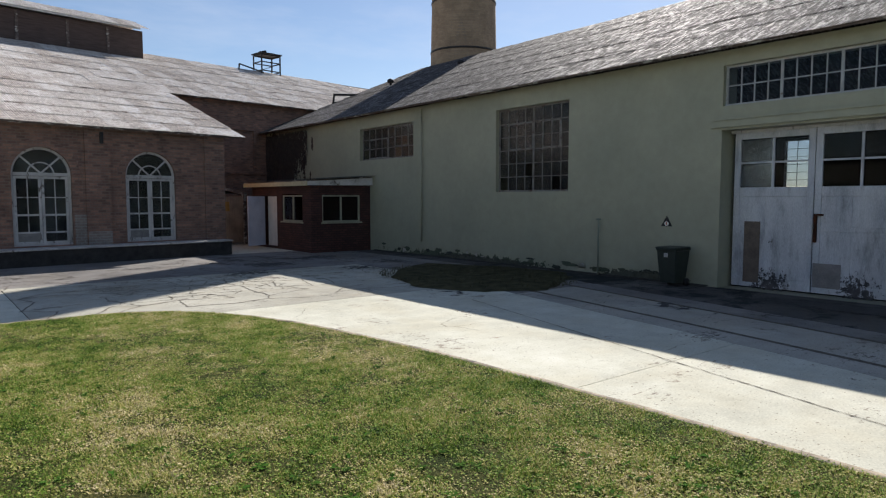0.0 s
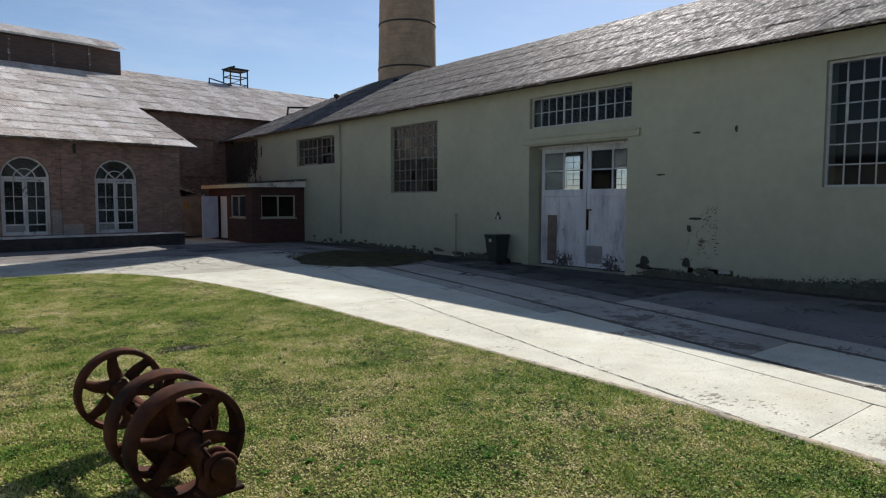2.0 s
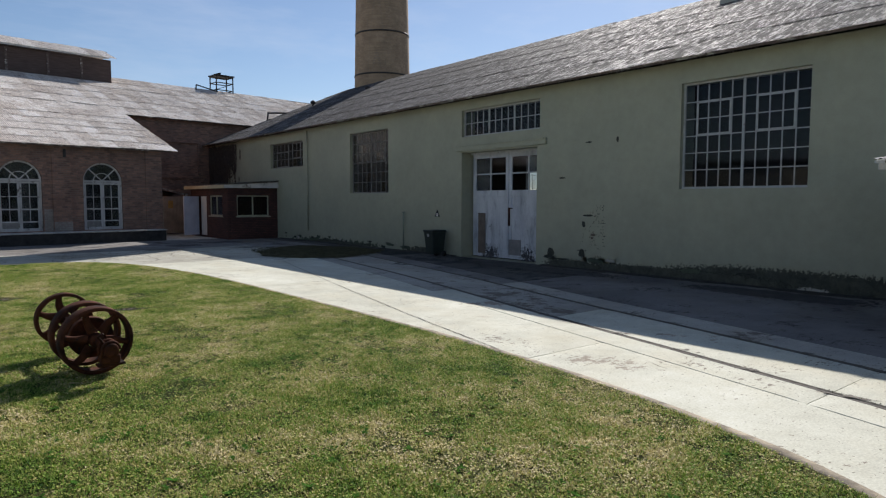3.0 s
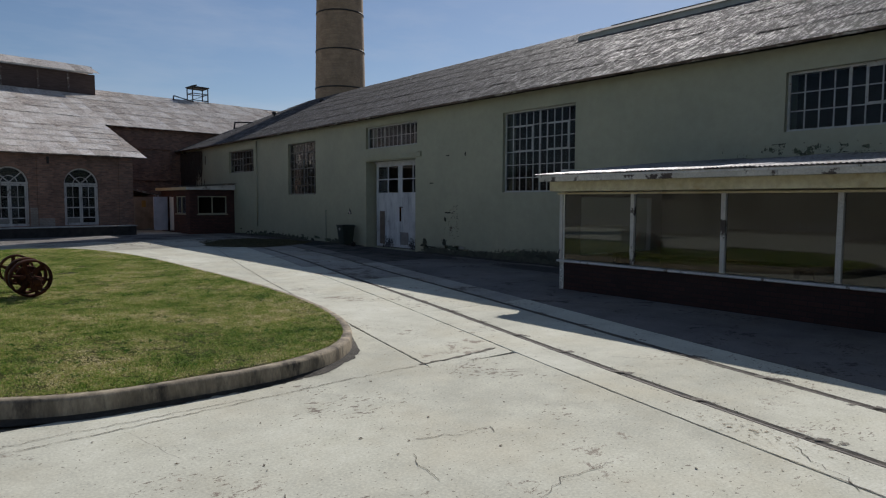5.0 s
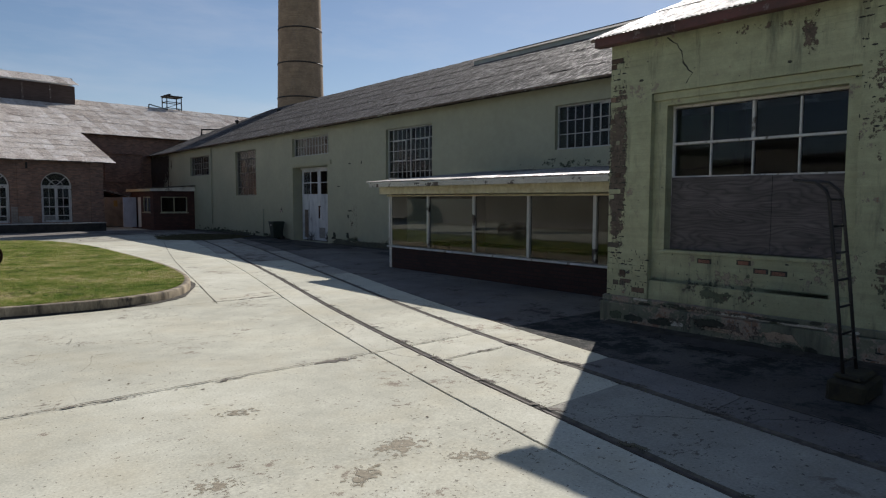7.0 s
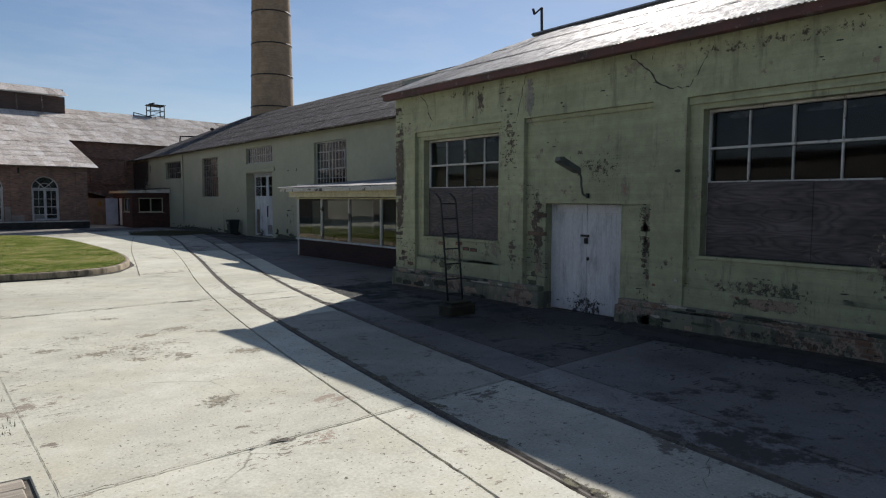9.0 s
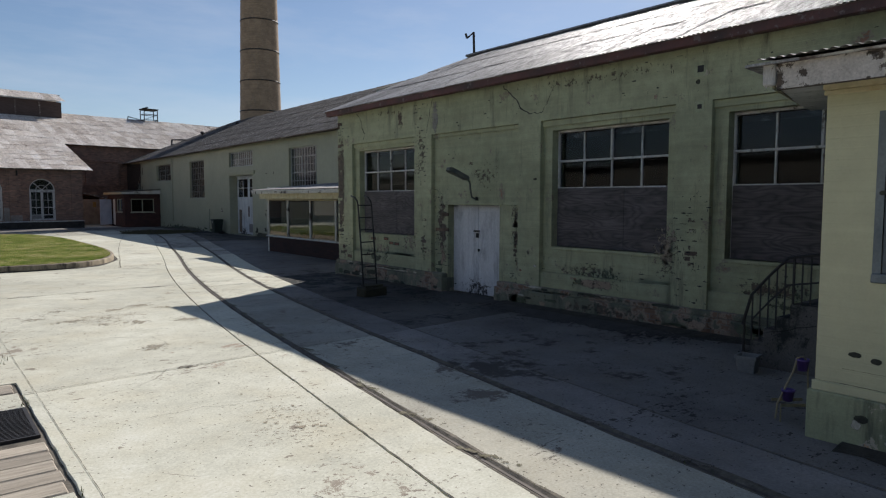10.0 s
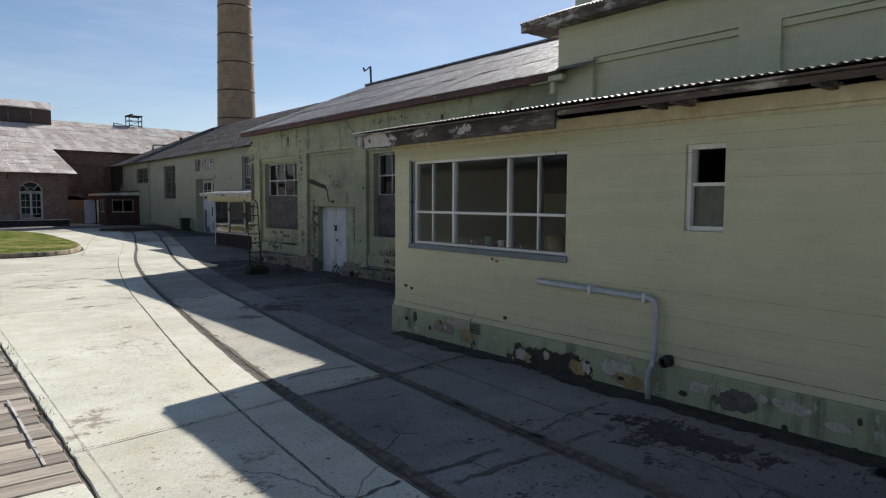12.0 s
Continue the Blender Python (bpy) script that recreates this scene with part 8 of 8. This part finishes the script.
def foot_strip(x_wall, wide, ya, yb, seed):
    rnd = random.Random(seed)
    bm = bmesh.new()
    prev = None
    for i in range(int((yb - ya) / 0.07) + 1):
        y = ya + i * 0.07
        w = wide * (0.55 + 0.6 * noise.noise((y * 0.7, seed, 0)) + 0.3 * noise.noise((y * 3.3, seed, 4))) + rnd.uniform(0.0, 0.05)
        w = max(0.03, w)
        ring = [bm.verts.new((x, y, fall(y) + z)) for x, z in ((x_wall, 0.035), (x_wall - w * 0.5, 0.016 + rnd.uniform(0, 0.008)), (x_wall - w, 0.004))]
        if prev:
            for k in range(2):
                bm.faces.new((prev[k], prev[k + 1], ring[k + 1], ring[k]))
        prev = ring
    part("banked_dirt", bm, BANKED, pavement)


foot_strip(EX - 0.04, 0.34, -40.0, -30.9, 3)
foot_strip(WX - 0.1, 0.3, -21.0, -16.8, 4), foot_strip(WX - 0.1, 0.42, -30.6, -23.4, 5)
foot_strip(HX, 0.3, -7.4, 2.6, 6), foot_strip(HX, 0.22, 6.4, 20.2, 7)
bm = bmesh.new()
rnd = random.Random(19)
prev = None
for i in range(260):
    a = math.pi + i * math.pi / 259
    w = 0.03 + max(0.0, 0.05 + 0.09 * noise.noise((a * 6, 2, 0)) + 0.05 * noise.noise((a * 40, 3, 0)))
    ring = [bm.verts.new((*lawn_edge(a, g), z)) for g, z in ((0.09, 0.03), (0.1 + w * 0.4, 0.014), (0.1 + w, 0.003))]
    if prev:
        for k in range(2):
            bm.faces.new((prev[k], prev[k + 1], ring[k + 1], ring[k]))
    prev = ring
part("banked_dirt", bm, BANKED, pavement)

# spalled skin of the concrete
SPALL = worn("spalled_concrete", (0.195, 0.172, 0.122), (0.35, 0.313, 0.235), 26, 15)
FRET = worn("fretted_concrete", (0.21, 0.175, 0.125), (0.37, 0.32, 0.235), 24, 18)
rnd = random.Random(31)
for i, (x, y, w, h) in enumerate(((1.46, -19.03, 0.75, 0.5), (2.87, -19.22, 0.9, 0.55), (3.19, -19.73, 0.7, 0.4), (1.52, -20.37, 1.1, 0.5), (2.35, -21.17, 0.7, 0.7), (3.12, -21.4, 0.8, 0.5), (1.03, -19.79, 0.6, 0.4), (2.35, -19.53, 0.7, 0.35), (1.88, -21.04, 0.8, 0.4), (0.42, -19.7, 0.5, 0.4), (2.2, -17.6, 0.8, 0.3), (2.0, -23.4, 0.8, 0.5))):
    ob = worn_sheet(pavement, "spalled_patch", x, 0, w * 1.3, h * 1.5, SPALL, 0, rnd.uniform(0.57, 0.66))
    ob.matrix_basis = pose(x, y, fall(y) + 0.0014 + 0.0002 * i, 90 - (0.43 if -34 < y < -18 else 0), 0, 0) @ pose(0, 0, 0, 0, rnd.uniform(-35, 35), 0)
for x, y, w, h, lv in ((2.0, -20.4, 4.6, 4.6, 0.46), (1.5, -14.6, 7.0, 7.5, 0.33), (2.1, -27.5, 3.0, 6.0, 0.44), (6.4, 0.0, 1.6, 10, 0.4), (4.0, 14.5, 6.0, 6.0, 0.5), (5.2, -14.5, 1.6, 6, 0.45)):
    ob = worn_sheet(pavement, "fretted_patch", x, 0, w, h, FRET, 0, lv)
    ob.matrix_basis = pose(x, y, fall(y) + 0.005, 90 - (0.43 if -34 < y < -18 else 0), 0, 0)

FLAKED = worn("flaked_white_paint", (0.38, 0.345, 0.315), (0.56, 0.52, 0.48), 7, 9)
for x, w, h, lv in ((0.2, 1.6, 0.8, 0.72), (2.2, 0.7, 0.34, 0.62), (1.3, 1.2, 0.2, 0.5)):
    k = worn_sheet(board, "flake", x, 2.965, w, h, FLAKED, -0.4725 - 0.0004 * w, lv, "", 16, 12)
    for vert in k.data.vertices:
        vert.co.z = max(-0.1, min(0.1, vert.co.z))
# house plinth and wall
for x, z, w, h, m, s in ((ey(-31.0), 0.2, 0.1, 0.1, PLASTER, 1), (ey(-31.3), 0.12, 0.22, 0.14, PLASTER, 2), (ey(-31.25), 0.3, 0.1, 0.16, MOULD, 3), (ey(-31.95), 0.24, 0.5, 0.2, PINKISH, 4), (ey(-32.45), 0.2, 0.3, 0.2, OCHRE, 5), (ey(-33.9), 0.1, 1.6, 0.46, MOULD, 6), (ey(-33.5), 0.14, 0.28, 0.18, PLASTER, 7), (ey(-33.62), 0.1, 0.2, 0.14, OCHRE, 8), (ey(-33.92), 0.2, 0.12, 0.14, PLASTER, 9), (ey(-34.42), 0.16, 0.34, 0.22, OCHRE, 10), (ey(-34.52), 0.18, 0.16, 0.2, PLASTER, 11), (ey(-34.95), 0.26, 0.5, 0.24, PLASTER, 12), (ey(-35.1), 0.14, 0.5, 0.16, OCHRE, 13), (ey(-35.9), 0.26, 0.3, 0.14, PLASTER, 14), (ey(-36.25), 0.2, 0.5, 0.24, MORTAR, 15), (ey(-36.75), 0.28, 0.4, 0.14, PLASTER, 16), (ey(-37.15), 0.2, 0.3, 0.1, PLASTER, 17), (ey(-36.2), 0.27, 0.3, 0.08, PLASTER, 18)):
    blob(house, "flake", x, z, w, h, m, s + 50, -0.043 - 0.0008 * (s % 6), 0.002, 0.4, 24)
for i in range(26):
    blob(house, "flake", rnd.uniform(0.1, 9), rnd.uniform(-0.05, 0.36), rnd.uniform(0.04, 0.14), rnd.uniform(0.03, 0.1), rnd.choice((PLASTER, MOULD, MOULD, OCHRE)), i + 400, -0.05, 0.002, 0.5, 12)
for x, z in ((ey(-32.9), 1.3), (ey(-33.0), 1.28), (ey(-30.95), 0.75), (ey(-31.1), 0.72), (ey(-31.1), 2.05), (ey(-33.15), 0.55)):
    blob(house, "flake", x, z, 0.1, 0.05, BARE_BRICK if z > 1.2 and z < 1.4 else MOULD, int(z * 100), -0.003, 0.002, 0.5, 12)
crack(house, [(ey(-32.62), 0.55), (ey(-32.52), 0.42), (ey(-32.55), 0.1), (ey(-32.62), -0.08)], 0.02, 5, -0.043)
crack(house, [(0.0, 0.5), (3.0, 0.49), (6.0, 0.5), (9.0, 0.49)], 0.007, 6, -0.023, None, 0.004)
rows = [(0.62, 0.2, 9), (0.9, 2.5, 9), (1.16, 4, 9), (2.3, 5.5, 9), (2.55, 4.2, 9), (2.7, 3.6, 9)]
for i, (z, a, b) in enumerate(rows):
    crack(house, [(a, z), (b, z + 0.004)], 0.003, 20 + i, -0.001, None, 0.002)

SOOT = worn("soft_soot", (0.035, 0.036, 0.026), (0.10, 0.10, 0.07), 5, 16)
# hall: lost render beside the door, mould along the foot, marks
brick_patch(hall, hy(1.0), hy(0.3), 0.3, 1.9, 21, 0.28, 0.0)
lost_joints(hall, hy(0.62), hy(0.28), 0.3, 1.75, -0.0085, 91, 90)
lost_joints(hall, hy(1.2), hy(0.6), 0.4, 1.3, -0.0085, 92, 26)
for y, z, w, h in ((1.05, 0.45, 0.26, 0.3), (1.0, 1.25, 0.14, 0.2), (0.85, 1.5, 0.4, 0.06)):
    blob(hall, "flake", hy(y), z, w, h, MOULD, int(z * 100), -0.009, 0.002, 0.5, 14)
for k, (y, z, w, h, lv) in enumerate(((-4.6, 0.1, 9.6, 1.0, 0.95), (-1.5, 0.05, 9.5, 0.6, 0.95), (1.4, 0.05, 3.0, 0.6, 0.92), (8.2, 0.05, 4.0, 0.55, 0.8), (14.0, 0.03, 9.0, 0.5, 0.78))):
    worn_sheet(hall, "stain", hy(y), z, w, h, SOOT, -0.004 - 0.0003 * k, lv, "", 24, 8)
worn_sheet(hall, "stain", hy(-4.0), 0.2, 9.0, 1.3, DAMP, -0.003, 0.5)
worn_sheet(hall, "stain", hy(15), 0.05, 16.0, 0.7, DAMP, -0.003, 0.7)
worn_sheet(hall, "stain", hy(-10.2), 3.05, 7.6, 0.8, DAMP, -0.003, 0.44)
for i in range(60):
    y = rnd.uniform(-7.5, 25)
    if 2.4 < y < 6.6:
        continue
    blob(hall, "stain", hy(y), rnd.uniform(0.02, 0.3), rnd.uniform(0.15, 0.9), rnd.uniform(0.05, 0.22), rnd.choice((MOULD, MOULD, DAMP, PLASTER)), 620 + i, -0.002 - 0.0006 * (i % 4), 0.0015, 0.55, 22)
for y, z, w, h in ((-0.06, 3.5, 0.12, 0.2), (0.9, 3.5, 0.3, 0.06), (1.8, 2.55, 0.3, 0.05), (2.2, 0.4, 0.3, 0.3)):
    blob(hall, "flake", hy(y), z, w, h, MOULD, int(y * 10) + 700, -0.003, 0.002, 0.5, 14)
for k, (y, z, w) in enumerate(((-12.6, 2.82, 5.5), (-11.6, 2.93, 6.5), (-13.0, 3.05, 4.5), (-10.4, 3.16, 4.0), (-13.6, 3.27, 3.0), (-12.2, 2.72, 6.0))):
    worn_sheet(hall, "stain", hy(y), z, w, 0.1, MOULD, -0.005 - 0.0003 * k, 0.5, "", 16, 4)
worn_sheet(hall, "stain", hy(-11.0), 3.0, 9.0, 0.9, DAMP, -0.0035, 0.5)

# dead creeper on the far corner of the hall
SOOTY_BROWN = worn("brown_soot", (0.02, 0.013, 0.011), (0.06, 0.038, 0.03), 5, 5)
for y, z, w, h, lv in ((29.0, 3.4, 7.0, 5.0, 0.98), (26.6, 4.3, 2.2, 2.6, 0.72), (26.0, 3.6, 0.7, 3.0, 0.7), (25.2, 4.4, 0.6, 1.6, 0.62), (25.4, 3.0, 0.3, 1.4, 0.62)):
    worn_sheet(hall, "stain", hy(y), z, w, h, SOOTY_BROWN, -0.0028 - 0.0004 * w, lv)
creeper = thing("dead_creeper", facing_west(HX - 0.02, 31.0), "dark dead creeper hanging down the hall's corner", "creeper", kind="stuff")
bm = bmesh.new()
for i in range(260):
    x = rnd.uniform(0.8, 5.4)
    top = 5.1 - 0.1 * rnd.random()
    ln = rnd.uniform(0.6, 2.6) * (1.25 - 0.2 * abs(x - 2.2))
    pts = [(x + 0.12 * noise.noise((x * 3, k * 0.6, i)), -0.02 - 0.05 * rnd.random(), top - ln * k / 6) for k in range(7)]
    for a, b in zip(pts, pts[1:]):
        bar(bm, a, b, rnd.uniform(0.008, 0.03), 0.012)
part("stems", bm, surface("dry_creeper", (0.03, 0.022, 0.018), (0.07, 0.05, 0.04), 8, 0.95), creeper)

# steps, railing, planter and stand by the house
steps = thing("entrance_steps", pose(7.36, -28.9, 0.06), "worn dark concrete steps with an iron railing by the house", "steps")
for i in range(5):
    part("step", boxed(((0.0, -0.23 - 0.15 * i - (1.0 if i == 4 else 0), 0.0), (1.4, -0.08 - 0.15 * i, 0.165 * (i + 1)))), GRIME_AND_SHADE, steps)


def rail_z(y):
    return float(np.interp(-y, (0.1, 0.2, 0.42, 0.62, 0.95, 1.7), (0.5, 0.88, 1.15, 1.36, 1.42, 1.46)))


bm = bmesh.new()
tube(bm, [(0.05, -y, rail_z(-y)) for y in (0.1, 0.15, 0.2, 0.3, 0.42, 0.52, 0.62, 0.78, 0.95, 1.3, 1.7)], 0.018, 8)
railing = part("railing", bm, BLACK_STEEL, steps, "black iron railing")
bm = bmesh.new()
tube(bm, [(0.05, -y, rail_z(-y) - 0.32) for y in (0.22, 0.42, 0.62, 0.95, 1.7)], 0.011, 8)
part("lower_rail", bm, BLACK_STEEL, railing)
for i in range(17):
    y = -0.12 - 0.094 * i
    z0 = 0.165 * min(5, 1 + max(0, int((-y - 0.08) / 0.15)))
    bm = bmesh.new()
    bar(bm, (0.05, y, z0), (0.05, y, rail_z(y)), 0.022 if i % 6 == 0 else 0.014)
    part("baluster", bm, BLACK_STEEL, railing)
planter = thing("planter_box", pose(7.02, -29.27, 0.087, 0, 0, 10) @ Matrix.Scale(0.68, 4), "square grey plastic planter on the ground", "planter")
bm = bmesh.new()
prev = None
for z, a in ((0, 0.13), (0.24, 0.16), (0.24, 0.18), (0.29, 0.18), (0.29, 0.15), (0.22, 0.145)):
    ring = [bm.verts.new((sx * a, sy * a, z)) for sx, sy in ((-1, -1), (1, -1), (1, 1), (-1, 1))]
    if prev:
        for k in range(4):
            bm.faces.new((prev[k], prev[(k + 1) % 4], ring[(k + 1) % 4], ring[k]))
    prev = ring
bm.faces.new(prev)
part("tub", bm, surface("grey_tub", (0.16, 0.165, 0.17), (0.22, 0.225, 0.23), 4, 0.6, bumps=0.1), planter)
stand = thing("plant_stand", pose(5.66, -30.34, 0.094, 0, 0, -39) @ Matrix.Scale(0.72, 4), "bent wire plant stand with small purple pots", "stand")
bm = bmesh.new()
tube(bm, [(-0.2, 0, 0.0), (-0.18, 0, 0.2), (0.0, 0, 0.6), (0.05, 0, 0.78), (0.12, 0, 0.8), (0.18, 0, 0.74), (0.2, 0, 0.4), (0.2, 0, 0.0)], 0.012, 8)
for z in (0.2, 0.22):
    bar(bm, (-0.2, -0.12, z), (0.2, -0.12, z), 0.015), bar(bm, (-0.2, 0.12, z), (0.2, 0.12, z), 0.015)
bar(bm, (-0.2, -0.12, 0.0), (-0.2, -0.12, 0.21), 0.014), bar(bm, (0.2, -0.12, 0.0), (0.2, -0.12, 0.21), 0.014)
part("wire_frame", bm, surface("yellowed_wire", (0.2, 0.17, 0.1), (0.3, 0.26, 0.16), 8, 0.6), stand)
for i, (x, z) in enumerate(((-0.05, 0.23), (0.12, 0.62))):
    bm = bmesh.new()
    lathe(bm, [(0.0, 0), (0.055, 0), (0.075, 0.12), (0.082, 0.12), (0.082, 0.15), (0.068, 0.15), (0.065, 0.1), (0.0, 0.1)], 18)
    part("pot", bm, surface("purple_plastic", (0.06, 0.03, 0.16), (0.09, 0.05, 0.22), 6, 0.45, bumps=0.1), stand, "small purple plastic pot", pose(x, 0, z), True)

# cups and jars inside the kitchen window
for i, (y, r, h, c) in enumerate(((-32.62, 0.045, 0.16, (0.18, 0.32, 0.28)), (-32.88, 0.05, 0.12, (0.6, 0.6, 0.58)), (-33.1, 0.035, 0.1, (0.15, 0.15, 0.2)), (-33.25, 0.035, 0.09, (0.35, 0.2, 0.15)), (-33.62, 0.12, 0.3, (0.4, 0.27, 0.12)), (-32.3, 0.04, 0.1, (0.3, 0.3, 0.3)))):
    cup = thing("cup", facing_west(EX + (0.19 if r < 0.1 else 0.42), y, 0.1 + win[2] + (0.001 if r < 0.1 else -0.08)), "small coloured cup behind the kitchen window" if r < 0.1 else "tan paper bag behind the kitchen window", "cup" if r < 0.1 else "bag", "things on the kitchen sill")
    bm = bmesh.new()
    lathe(bm, [(0.0, 0.0), (r * 0.85, 0.0), (r, h * 0.5), (r, h), (r * 0.88, h), (r * 0.85, h * 0.2), (0.0, h * 0.2)], 20)
    part("body", bm, surface("cup_glaze", tuple(v * 0.85 for v in c), c, 6, 0.35, bumps=0.05), cup, "", None, True)
# curtain-like boards inside
part("back_light", boxed(((0.5, 2.9, 1.0), (2.6, 3.0, 2.2))), CREAM, house, "pale cupboard inside the kitchen")

# weeds in the joints
WEED = surface("joint_weed", (0.05, 0.07, 0.015), (0.12, 0.12, 0.04), 9, 0.9)
bm = bmesh.new()
for i in range(5200):
    y = rnd.uniform(-37, -6)
    k = i % 4
    if noise.noise((y * 0.9, k, 2)) < 0.05:
        continue
    x = (rail_x(y) + 0.06, rail_x(y) + 0.06, rail2_x(y) - 0.05, 0.275)[k] + rnd.uniform(-0.03, 0.03)
    if k == 3 and y > -20:
        continue
    if k == 3:
        x += rnd.uniform(-0.05, 0.06)
    a, h, z = rnd.uniform(0, math.tau), rnd.uniform(0.008, 0.03) * (2.6 if k == 3 else 1), fall(y) - 0.01
    c, d = math.cos(a) * 0.006, math.sin(a) * 0.006
    bm.faces.new([bm.verts.new(p) for p in ((x - c, y - d, z), (x + c, y + d, z), (x + d * 3 * rnd.random(), y - c * 3 * rnd.random(), z + h))])
tagged(part("joint_weeds", bm, WEED), "sparse weeds growing along the joints", "weeds", kind="stuff")
